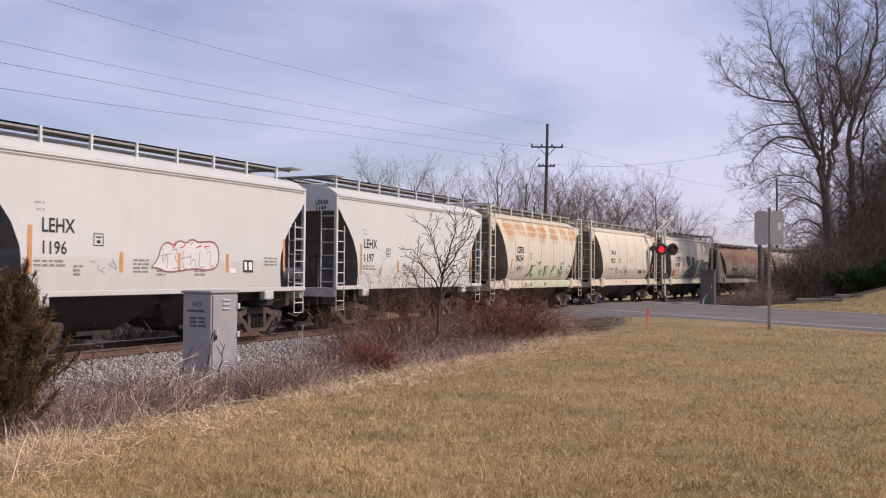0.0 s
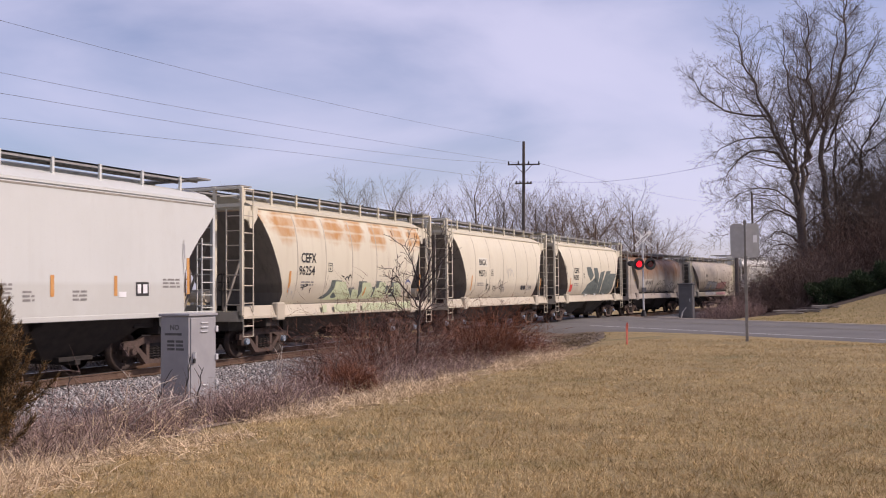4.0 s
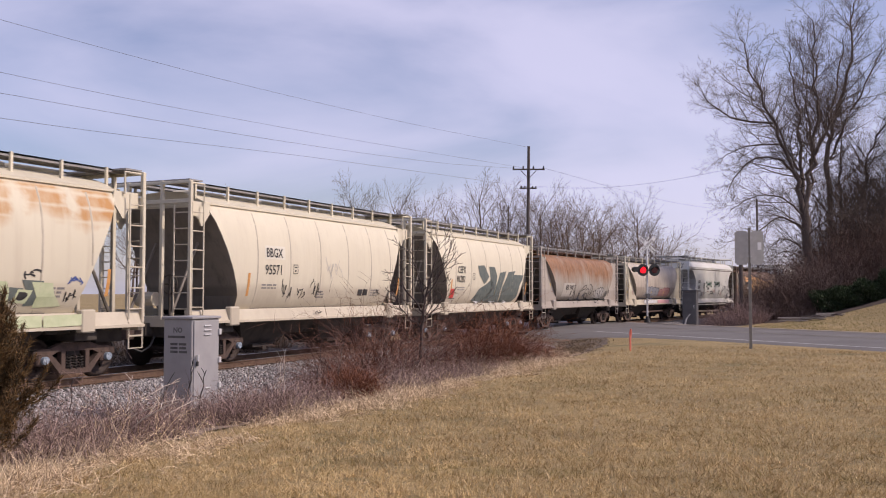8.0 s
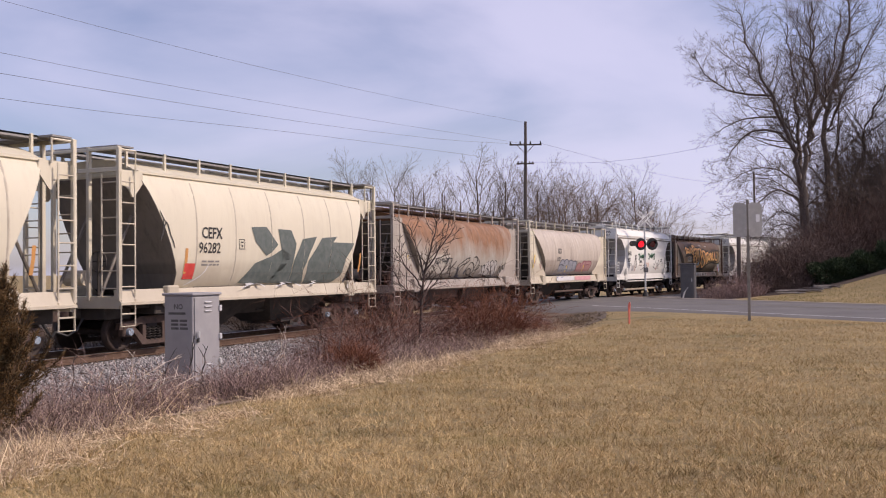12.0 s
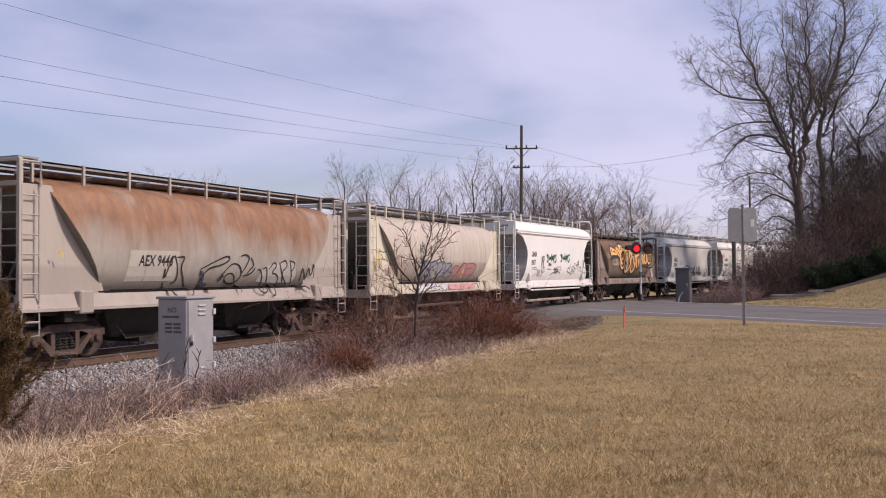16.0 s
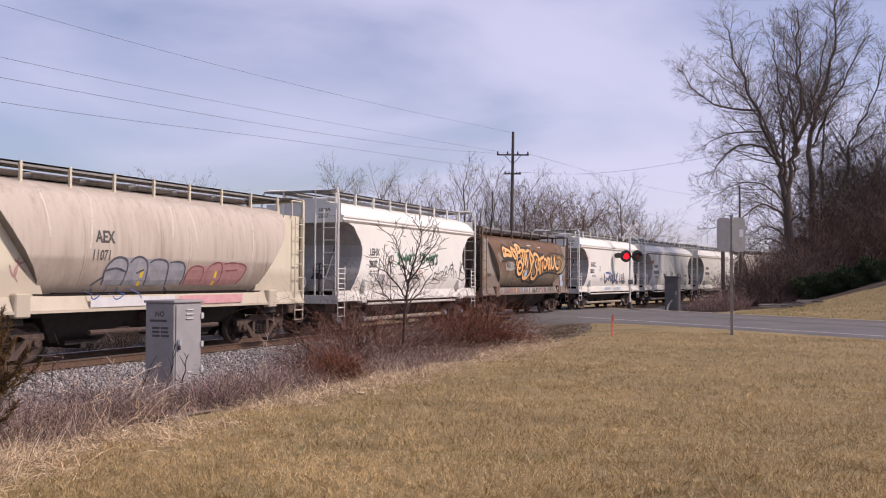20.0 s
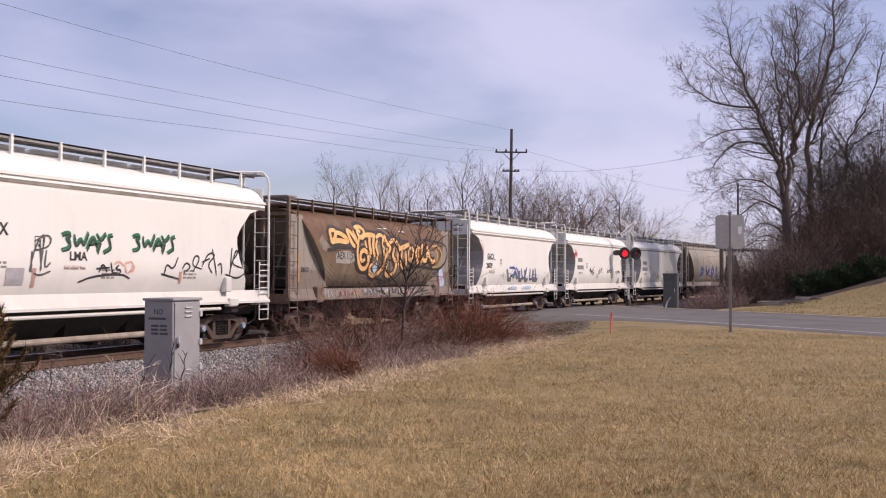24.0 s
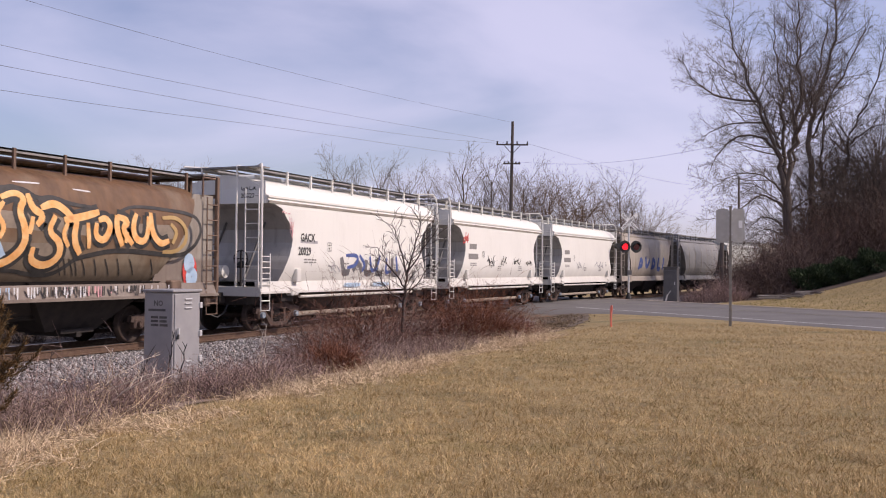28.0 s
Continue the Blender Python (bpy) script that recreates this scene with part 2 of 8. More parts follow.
SIGN_WHITE = plain("white_sign_sheeting", (0.78, 0.78, 0.77), (0.85, 0.85, 0.84), 5, 0.5, 0, 0.03)
BLACK_PAINT = plain("black_paint", (0.012, 0.012, 0.013), (0.03, 0.03, 0.03), 8, 0.6, 0, 0.05)
LETTER = plain("black_stencil_paint", (0.022, 0.021, 0.022), (0.05, 0.048, 0.045), 6, 0.7, 0, 0.03)
SMALL_PRINT = plain("faded_stencil_print", (0.20, 0.19, 0.18), (0.30, 0.28, 0.26), 9, 0.7, 0, 0.03)
STENCIL_GREY = plain("worn_dark_stencil", (0.07, 0.068, 0.068), (0.13, 0.125, 0.12), 9, 0.7, 0, 0.03)
ORANGE = plain("sun_faded_orange_marker_plastic", (0.78, 0.17, 0.11), (0.86, 0.30, 0.22), 6, 0.6, 0, 0.05)
RED_LAMP = glow("lit_red_lens", (1.0, 0.012, 0.025), 1.7)
RED_OFF = plain("unlit_red_lens", (0.09, 0.008, 0.010), (0.12, 0.012, 0.014), 8, 0.15)
WIRE = plain("weathered_cable", (0.07, 0.07, 0.085), (0.11, 0.11, 0.12), 5, 0.7)


def asphalt():
    k = Nodes("worn_asphalt", 0.85)
    n = k.ramp(k.noise(0.5, 6), 0.3, 0.7)
    col = k.mix(n, (0.118, 0.109, 0.103), (0.165, 0.153, 0.142))
    col = k.mix(k.ramp(k.noise(60, 2), 0.55, 0.75, 0, 0.4), col, (0.25, 0.24, 0.23))
    return k.done(col, k.noise(90, 2), 0.5, 0.006)


def ground_mat():
    """Dry mown winter turf: straw with greener and barer patches."""
    k = Nodes("dry_winter_turf", 0.95)
    big = k.ramp(k.noise(0.16, 5), 0.35, 0.68)
    mid = k.ramp(k.noise(1.1, 5, (1, 1, 1), 0.6, 2.0), 0.3, 0.72)
    col = k.mix(big, (0.50, 0.36, 0.165), (0.40, 0.295, 0.125))
    col = k.mix(k.math("MULTIPLY", mid, 0.6), col, (0.19, 0.15, 0.07))
    col = k.mix(k.ramp(k.noise(0.42, 4, (1, 1, 1), 0.5, 7.0), 0.58, 0.72, 0, 0.55), col, (0.11, 0.12, 0.045))
    col = k.mix(k.ramp(k.noise(14, 4), 0.38, 0.60, 0, 0.55), col, (0.12, 0.083, 0.038))
    return k.done(col, k.noise(35, 4), 0.9, 0.04)


def ballast_mat():
    k = Nodes("crushed_stone_ballast", 0.9)
    v = k.t.nodes.new("ShaderNodeTexVoronoi")
    v.inputs["Scale"].default_value = 16
    k.put(k.co, v.inputs["Vector"])
    s = k.t.nodes.new("ShaderNodeSeparateColor")
    k.put(v.outputs["Color"], s.inputs[0])
    col = k.mix(k.ramp(s.outputs[0], 0.0, 1.0), (0.11, 0.105, 0.108), (0.32, 0.31, 0.315))
    col = k.mix(k.ramp(k.noise(0.8, 4), 0.4, 0.7, 0, 0.35), col, (0.30, 0.26, 0.23))
    return k.done(col, k.math("SUBTRACT", 1.0, v.outputs["Distance"]), 1.0, 0.05)


def leafy(name, a, b, rough=0.9):
    """For joined blades, stems or stones: each island takes its own tone."""
    k = Nodes(name, rough)
    return k.done(k.mix(k.island(), a, b))


def turf_blades(name):
    """Dry grass blades: each its own tone, over broad paler, browner and greener patches."""
    k = Nodes(name, 0.9)
    pick = k.island()
    col = k.mix(k.ramp(pick, 0.0, 0.45), (0.25, 0.165, 0.065), (0.54, 0.377, 0.172))
    col = k.mix(k.ramp(pick, 0.45, 1.0), col, (0.88, 0.67, 0.38))
    # mown swathes and worn ground
    col = k.mix(k.ramp(k.noise(0.30, 5, (1, 1.8, 1), 0.6), 0.44, 0.60, 0, 0.50), col, (0.30, 0.205, 0.082))
    col = k.mix(k.ramp(k.noise(0.85, 5, (1, 1.6, 1), 0.65, 3.0), 0.53, 0.65, 0, 0.50), col, (0.19, 0.125, 0.052))
    col = k.mix(k.ramp(k.noise(0.45, 4, (1, 1.3, 1), 0.6, 6.0), 0.50, 0.66, 0, 0.55), col, (0.74, 0.54, 0.27))
    # clumps
    col = k.mix(k.ramp(k.noise(5.5, 4, (1, 1, 0.4), 0.65, 1.0), 0.50, 0.66, 0, 0.45), col, (0.25, 0.172, 0.065))
    col = k.mix(k.ramp(k.noise(9.0, 3, (1, 1, 0.3), 0.6, 2.0), 0.44, 0.34, 0, 0.6), col, (0.80, 0.62, 0.37))
    # green regrowth
    col = k.mix(k.ramp(k.noise(0.75, 5, (1, 1.5, 1), 0.65, 21.0), 0.57, 0.68, 0, 0.45), col, (0.24, 0.21, 0.07))
    col = k.mix(k.ramp(k.noise(2.6, 4, (1, 1, 1), 0.6, 11.0), 0.58, 0.70, 0, 0.40), col, (0.22, 0.21, 0.07))
    return k.done(col)


def bark(name, a, b):
    k = Nodes(name, 0.95)
    n = k.ramp(k.noise(2.5, 5, (1, 1, 0.25)), 0.3, 0.7)
    return k.done(k.mix(n, a, b), k.noise(14, 4, (1, 1, 0.2)), 0.7, 0.03)


ASPHALT, TURF, BALLAST = asphalt(), ground_mat(), ballast_mat()
BARK = bark("grey_brown_bark", (0.085, 0.063, 0.053), (0.17, 0.135, 0.115))
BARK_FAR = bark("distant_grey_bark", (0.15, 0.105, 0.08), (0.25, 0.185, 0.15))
BARK_DARK = bark("dark_brown_bark", (0.05, 0.038, 0.034), (0.095, 0.072, 0.064))
PALE_STALK = plain("bleached_weed_stalk", (0.50, 0.42, 0.35), (0.62, 0.54, 0.46), 9, 0.9)
STRAW = leafy("straw_grass", (0.28, 0.18, 0.10), (0.95, 0.76, 0.51))
LAWN = turf_blades("dry_lawn_blades")
LAWN_GREEN = leafy("greenish_lawn_blades", (0.20, 0.175, 0.06), (0.36, 0.29, 0.11))
BRAMBLE = leafy("mauve_brown_stems", (0.085, 0.052, 0.046), (0.46, 0.315, 0.275))
BRUSH = leafy("red_brown_brush_stems", (0.055, 0.028, 0.022), (0.28, 0.15, 0.112))
DEAD_WEED = leafy("grey_dead_weeds", (0.14, 0.10, 0.085), (0.44, 0.33, 0.275))
UNDERGROWTH = leafy("brown_undergrowth", (0.06, 0.038, 0.029), (0.20, 0.135, 0.105))
# Tree shade over the mulch is mixed into its brown.
MULCH = plain("leaf_mulch_with_tree_shade", (0.035, 0.023, 0.018), (0.085, 0.057, 0.043), 1.5, 0.95, 0, 0.9)
LITTER = plain("leaf_litter_soil", (0.20, 0.14, 0.105), (0.32, 0.235, 0.175), 3.0, 0.95, 0, 0.9)
RUSSET = leafy("russet_stems", (0.070, 0.025, 0.015), (0.33, 0.13, 0.068))
JUNIPER = leafy("bronze_juniper_sprays", (0.022, 0.020, 0.008), (0.21, 0.115, 0.042))
EVERGREEN = leafy("dark_evergreen_leaves", (0.010, 0.022, 0.007), (0.038, 0.066, 0.020))
STONE = leafy("pale_ballast_stone", (0.10, 0.092, 0.09), (0.50, 0.475, 0.455))
DIRT = plain("bare_dirt", (0.19, 0.14, 0.10), (0.30, 0.235, 0.17), 1.2, 0.95, 0, 0.8)
TIMBER = plain("greyed_timber", (0.22, 0.19, 0.16), (0.34, 0.30, 0.26), 4, 0.9, 0, 0.4, (1, 6, 6))
LINE_WHITE = plain("worn_white_road_paint", (0.44, 0.44, 0.43), (0.62, 0.62, 0.60), 7, 0.7, 0, 0.2)
LINE_YELLOW = plain("nearly_worn_off_yellow_road_paint", (0.15, 0.14, 0.115), (0.23, 0.20, 0.14), 7, 0.7, 0, 0.2)
SHOULDER = plain("tan_road_shoulder_grit", (0.24, 0.205, 0.165), (0.35, 0.30, 0.25), 3, 0.9, 0, 0.4)
CONCRETE = plain("concrete", (0.36, 0.35, 0.33), (0.45, 0.44, 0.42), 4, 0.9, 0, 0.4)
RUBBER = plain("crossing_panel_rubber", (0.06, 0.06, 0.06), (0.09, 0.088, 0.085), 6, 0.8)


# ---- mesh helpers ----
def part(name, bm, material, parent=None, label="", smooth=False):
    me = bpy.data.meshes.new(name)
    bm.to_mesh(me)
    bm.free()
    me.materials.append(material)
    if smooth:
        for p in me.polygons:
            p.use_smooth = True
    ob = new(name, me)
    if parent is not None:
        ob.parent = parent
    if label:
        ob["label"] = label
    return ob


def box(bm, lo, hi, bevel=0.0):
    m = Matrix.Translation([(a + b) / 2 for a, b in zip(lo, hi)]) @ Matrix.Diagonal([b - a for a, b in zip(lo, hi)] + [1])
    geo = bmesh.ops.create_cube(bm, size=1, matrix=m)
    if bevel:
        edges = list({e for v in geo["verts"] for e in v.link_edges})
        bmesh.ops.bevel(bm, geom=edges, offset=bevel, segments=1, affect="EDGES")


def boxes(*items, bevel=0.0):
    bm = bmesh.new()
    for lo, hi in items:
        box(bm, lo, hi, bevel)
    return bm


def pipe(bm, pts, radii, n=6, cap=True):
    """A tube through the points."""
    pts = [Vector(p) for p in pts]
    if isinstance(radii, (int, float)):
        radii = [radii] * len(pts)
    rings = []
    for i, p in enumerate(pts):
        d = (pts[min(i + 1, len(pts) - 1)] - pts[max(i - 1, 0)]).normalized()
        side = d.cross(Vector((0, 0, 1)) if abs(d.z) < 0.9 else Vector((1, 0, 0))).normalized()
        up = side.cross(d)
        rings.append([bm.verts.new(p + (side * math.cos(a) + up * math.sin(a)) * radii[i]) for a in (2 * math.pi * k / n for k in range(n))])
    for a, b in zip(rings, rings[1:]):
        for k in range(n):
            bm.faces.new((a[k], a[(k + 1) % n], b[(k + 1) % n], b[k]))
    if cap:
        bm.faces.new(rings[0][::-1])
        bm.faces.new(rings[-1])


def pipes(*runs, r=0.02, n=6):
    bm = bmesh.new()
    for run in runs:
        pipe(bm, run, r, n)
    return bm


def slab(bm, outline, axis, a, b):
    """An outline in the two other axes, extruded along an axis from a to b."""
    def at(p, w):
        q = list(p)
        q.insert(axis, w)
        return q
    lo = [bm.verts.new(at(p, a)) for p in outline]
    hi = [bm.verts.new(at(p, b)) for p in outline]
    bm.faces.new(lo)
    bm.faces.new(hi[::-1])
    for i in range(len(lo)):
        j = (i + 1) % len(lo)
        bm.faces.new((lo[j], lo[i], hi[i], hi[j]))
    bmesh.ops.recalc_face_normals(bm, faces=bm.faces[:])


def disc(bm, c, axis, r, half, n=24):
    rot = (Matrix.Rotation(math.pi / 2, 4, "Y"), Matrix.Rotation(math.pi / 2, 4, "X"), Matrix.Identity(4))[axis]
    bmesh.ops.create_cone(bm, cap_ends=True, segments=n, radius1=r, radius2=r, depth=2 * half, matrix=Matrix.Translation(c) @ rot)


def lerp(x, rows):
    """Straight-line lookup in rows of (x, value)."""
    if x <= rows[0][0]:
        return rows[0][1]
    for (x0, v0), (x1, v1) in zip(rows, rows[1:]):
        if x <= x1:
            return v0 + (v1 - v0) * (x - x0) / (x1 - x0)
    return rows[-1][1]


def raw(name, verts, faces, material, kind="", label="", category="", smooth=False):
    me = bpy.data.meshes.new(name)
    me.from_pydata(verts, [], faces)
    me.update()
    me.materials.append(material)
    if smooth:
        me.polygons.foreach_set("use_smooth", [True] * len(me.polygons))
    return tagged(new(name, me), label, category, "", kind)


# ---- plan: the track runs along +y, then bends gently to the right ----
TRACK_X, BEND_Y, BEND_R = -17.0, 37.0, 312.0
SPEED = 3.97


def track(s):
    """Place and heading on the track's centre line, s metres along it."""
    if s <= BEND_Y:
        return TRACK_X, s, 0.0
    a = (s - BEND_Y) / BEND_R
    return TRACK_X + BEND_R * (1 - math.cos(a)), BEND_Y + BEND_R * math.sin(a), -a


def track_x(y):
    a = max(0.0, min(1.2, (y - BEND_Y) / BEND_R))
    return TRACK_X + BEND_R * (1 - math.sqrt(1 - a * a)) if a < 1 else TRACK_X + BEND_R


def ease(x, a, b):
    t = max(0.0, min(1.0, (x - a) / (b - a)))
    return t * t * (3 - 2 * t)


ROAD_E, ROAD_N = Vector((-0.79, 0.613)), Vector((0.613, 0.79))
ROAD_LO, ROAD_HI = 27.3, 39.2


def road_n(x, y):
    return x * ROAD_N.x + y * ROAD_N.y


def rough(x, y):
    return noise.noise((x * 0.35, y * 0.35, 0.0)) * 0.05 + noise.noise((x * 1.3, y * 1.3, 4.0)) * 0.02


BED = ((-60, -0.4), (-9, -0.55), (-4.6, -0.70), (-1.75, -0.28), (1.75, -0.28), (3.9, -0.48), (5.5, -0.42), (7.5, -0.22), (9.6, 0.0), (17, 0.16), (60, 0.2))


def ground_z(x, y):
    d = x - track_x(y)
    z = lerp(d, BED) + rough(x, y) * min(1.0, max(0.0, abs(d) - 2.0))
    n = road_n(x, y)
    # level under the road
    flat = ease(n, ROAD_LO - 5.0, ROAD_LO - 0.5) * (1 - ease(n, ROAD_HI + 0.5, ROAD_HI + 3.0))
    z = z * (1 - flat) + -0.05 * flat
    # the bank beyond the road
    z += 2.1 * ease(n, ROAD_HI + 1.0, ROAD_HI + 15) * ease(x + 0.12 * (n - 40), -9.0, 7.0)
    z += 3.5 * ease(n, ROAD_HI + 8.0, ROAD_HI + 45) * ease(x, -4.0, 22.0)
    # far field: swells gently
    z += 1.2 * ease(-d, 30, 140)
    return z


def spaced(lo, hi, a, b, fine, grow=1.13):
    """Grid lines, fine from a to b and wider and wider outside."""
    out = list(np.arange(a, b + 1e-6, fine))
    w, x = fine, out[-1]
    while x < hi:
        w *= grow
        x += w
        out.append(x)
    w, x = fine, a
    while x > lo:
        w *= grow
        x -= w
        out.insert(0, x)
    return out


def build_ground():
    xs, ys = spaced(-1500, 1500, -24, 10, 0.4), spaced(-900, 2200, 2, 66, 0.5)
    verts = [(x, y, ground_z(x, y)) for y in ys for x in xs]
    w = len(xs)
    faces = [(j * w + i, j * w + i + 1, (j + 1) * w + i + 1, (j + 1) * w + i) for j in range(len(ys) - 1) for i in range(w - 1)]
    return raw("ground", verts, faces, TURF, "structure", "dry straw-coloured winter lawn and verge", "ground", True)


def strip(name, rows, material, label, category, kind="structure"):
    """A sheet from rows of equally many points."""
    w = len(rows[0])
    verts = [p for r in rows for p in r]
    faces = [(j * w + i, j * w + i + 1, (j + 1) * w + i + 1, (j + 1) * w + i) for j in range(len(rows) - 1) for i in range(w - 1)]
    return raw(name, verts, faces, material, kind, label, category, True)


def on_track(s, d, z):
    x, y, a = track(s)
    return (x + d * math.cos(a), y + d * math.sin(a), z)


build_ground()

# ballast bed under the ties
strip("ballast", [[on_track(s, d, z + 0.02 * noise.noise((d * 3, s * 3, 1))) for d, z in ((4.9, -0.47), (4.3, -0.40), (3.6, -0.36), (2.6, -0.29), (1.7, -0.19), (0.7, -0.2), (-0.7, -0.2), (-1.7, -0.19), (-3.2, -0.50), (-4.2, -0.72))]
                  for s in np.arange(-60, 190, 0.6)], BALLAST, "pale grey crushed-stone railway ballast", "ballast")


def road_at(along, n, z):
    p = ROAD_E * along + ROAD_N * n
    return (p.x, p.y, z)


def build_road():
    crown = ((ROAD_LO - 0.6, -0.20), (ROAD_LO, -0.02), (ROAD_LO + 0.7, 0.0), (33.2, 0.05), (ROAD_HI - 1.6, 0.0), (ROAD_HI, -0.03), (ROAD_HI + 0.6, -0.20))
    strip("road", [[road_at(a, n + 0.10 * noise.noise((a * 0.6, n, 2)) * (n in (ROAD_LO, ROAD_HI)) - 2.3 * ease(a, 28.0, 39.0) * (n <= ROAD_LO), z) for n, z in crown] for a in np.arange(-130, 110, 1.0)], ASPHALT, "worn grey two-lane asphalt road", "road")
    for name, n, z, m, w in (("edge_line", 28.15, 0.008, LINE_WHITE, 0.075), ("shoulder_grit", 38.9, 0.006, SHOULDER, 0.30), ("centre_line", 32.75, 0.051, LINE_YELLOW, 0.06), ("centre_line", 33.05, 0.054, LINE_YELLOW, 0.06)):
        rows = [[road_at(a, n - w, z), road_at(a, n + w, z)] for a in np.arange(-120, 100, 1.0) if abs(a - 43.2 - (n - 28) * 0.78) > 4.5]
        verts = [p for r in rows for p in r]
        alongs = [a for a in np.arange(-120, 100, 1.0) if abs(a - 43.2 - (n - 28) * 0.78) > 4.5]
        faces = [(2 * i, 2 * i + 1, 2 * i + 3, 2 * i + 2) for i in range(len(rows) - 1) if alongs[i + 1] - alongs[i] < 1.5]
        raw(name, verts, faces, m, "structure", "worn painted line on the road", "road marking")


build_road()


def build_track():
    # rails: head, web and foot swept along the line
    sec = ((-0.068, -0.172), (0.068, -0.172), (0.068, -0.158), (0.014, -0.140), (0.012, -0.045), (0.036, -0.034), (0.036, -0.004), (0.028, 0.0), (-0.028, 0.0), (-0.036, -0.004), (-0.036, -0.034), (-0.012, -0.045), (-0.014, -0.140), (-0.068, -0.158))
    shine = plain("polished_rail_head", (0.30, 0.28, 0.27), (0.42, 0.40, 0.38), 5, 0.35, 0.8)
    for side in (0.7525, -0.7525):
        ss = list(np.arange(-60, 40, 4.0)) + list(np.arange(40, 190, 2.0))
        verts = [on_track(s, side + a, b) for s in ss for a, b in sec]
        k = len(sec)
        faces = [(j * k + i, j * k + (i + 1) % k, (j + 1) * k + (i + 1) % k, (j + 1) * k + i) for j in range(len(ss) - 1) for i in range(k)]
        rail = raw("rail", verts, faces, RAIL_STEEL, "structure", "rust-brown steel rail with a polished head", "rail")
        rail.data.materials.append(shine)
        for j, p in enumerate(rail.data.polygons):
            if j % k in (6, 7, 8):
                p.material_index = 1


build_track()


# ---- the train ----
SEAM_PAINT = plain("grimy_weld_seam", (0.42, 0.37, 0.29), (0.56, 0.50, 0.40), 3, 0.7)
TYPES = {
    # z and half width of the body, z and set-back of its ends, from the bottom up; height of the running boards
    "smooth": dict(board=4.76, prof=((1.30, 1.53), (1.6, 1.54), (4.04, 1.52), (4.10, 1.52), (4.11, 1.55), (4.17, 1.55), (4.19, 1.47), (4.34, 1.25), (4.48, 0.8), (4.54, 0.0)),
                   ends=((1.30, 1.20), (1.7, 1.25), (2.2, 1.24), (2.7, 1.02), (3.1, 0.72), (3.4, 0.42), (3.75, 0.08), (3.80, 0.05), (4.54, 0.05))),
    "round": dict(board=4.74, prof=((1.42, 1.26), (1.55, 1.36), (1.8, 1.47), (2.1, 1.54), (2.5, 1.58), (3.0, 1.58), (3.4, 1.545), (3.75, 1.47), (4.05, 1.35), (4.15, 1.29), (4.16, 1.34), (4.22, 1.34), (4.24, 1.24), (4.38, 0.95), (4.50, 0.55), (4.54, 0.0)),
                  ends=((1.42, 2.00), (1.8, 1.93), (2.3, 1.72), (2.9, 1.42), (3.4, 1.16), (3.9, 0.90), (4.15, 0.78), (4.54, 0.72))),
    "full": dict(board=4.28, prof=((1.48, 1.20), (1.60, 1.32), (1.80, 1.44), (2.05, 1.53), (2.4, 1.60), (2.8, 1.60), (3.15, 1.55), (3.45, 1.45), (3.66, 1.34), (3.72, 1.28), (3.86, 1.0), (3.97, 0.55), (4.02, 0.0)),
                 ends=((1.48, 2.35), (1.75, 2.22), (2.1, 1.98), (2.55, 1.62), (3.0, 1.26), (3.4, 1.00), (3.72, 0.82), (4.02, 0.75))),
    "hexed": dict(board=4.76, prof=((1.42, 1.38), (1.75, 1.50), (2.0, 1.53), (3.80, 1.53), (3.86, 1.50), (3.87, 1.55), (3.93, 1.55), (3.95, 1.48), (4.2, 1.30), (4.40, 0.9), (4.50, 0.5), (4.54, 0.0)),
                  ends=((1.42, 1.05), (1.8, 1.20), (2.2, 1.45), (2.6, 1.62), (3.0, 1.62), (3.35, 1.25), (3.62, 1.0), (3.70, 0.32), (4.54, 0.25))),
}


def body_mesh(kind, half):
    """The tank: side sheets between sloped ends, a roof, and slope sheets across."""
    t = TYPES[kind]
    bm = bmesh.new()
    cols = 14
    zs = []
    for (z0, w0), (z1, w1) in zip(t["prof"], t["prof"][1:]):
        k = max(1, int((z1 - z0) / 0.22))
        zs += [(z0 + (z1 - z0) * i / k, w0 + (w1 - w0) * i / k) for i in range(k)]
    zs.append((t["prof"][-1][0], 0.02))
    rows = []
    for z, w in zs:
        e = half - lerp(z, t["ends"])
        left = [bm.verts.new((w, -e + 2 * e * c / cols, z)) for c in range(cols + 1)]
        right = [bm.verts.new((-w, -e + 2 * e * c / cols, z)) for c in range(cols + 1)]
        rows.append((left, right))
    for (a, b), (c, d) in zip(rows, rows[1:]):
        for i in range(cols):
            bm.faces.new((a[i], a[i + 1], c[i + 1], c[i]))
            bm.faces.new((b[i + 1], b[i], d[i], d[i + 1]))
    a, b = rows[0]
    for i in range(cols):
        bm.faces.new((a[i + 1], a[i], b[i], b[i + 1]))
    a, b = rows[-1]
    for i in range(cols):
        bm.faces.new((a[i], a[i + 1], b[i + 1], b[i]))
    bmesh.ops.recalc_face_normals(bm, faces=bm.faces[:])
    return bm


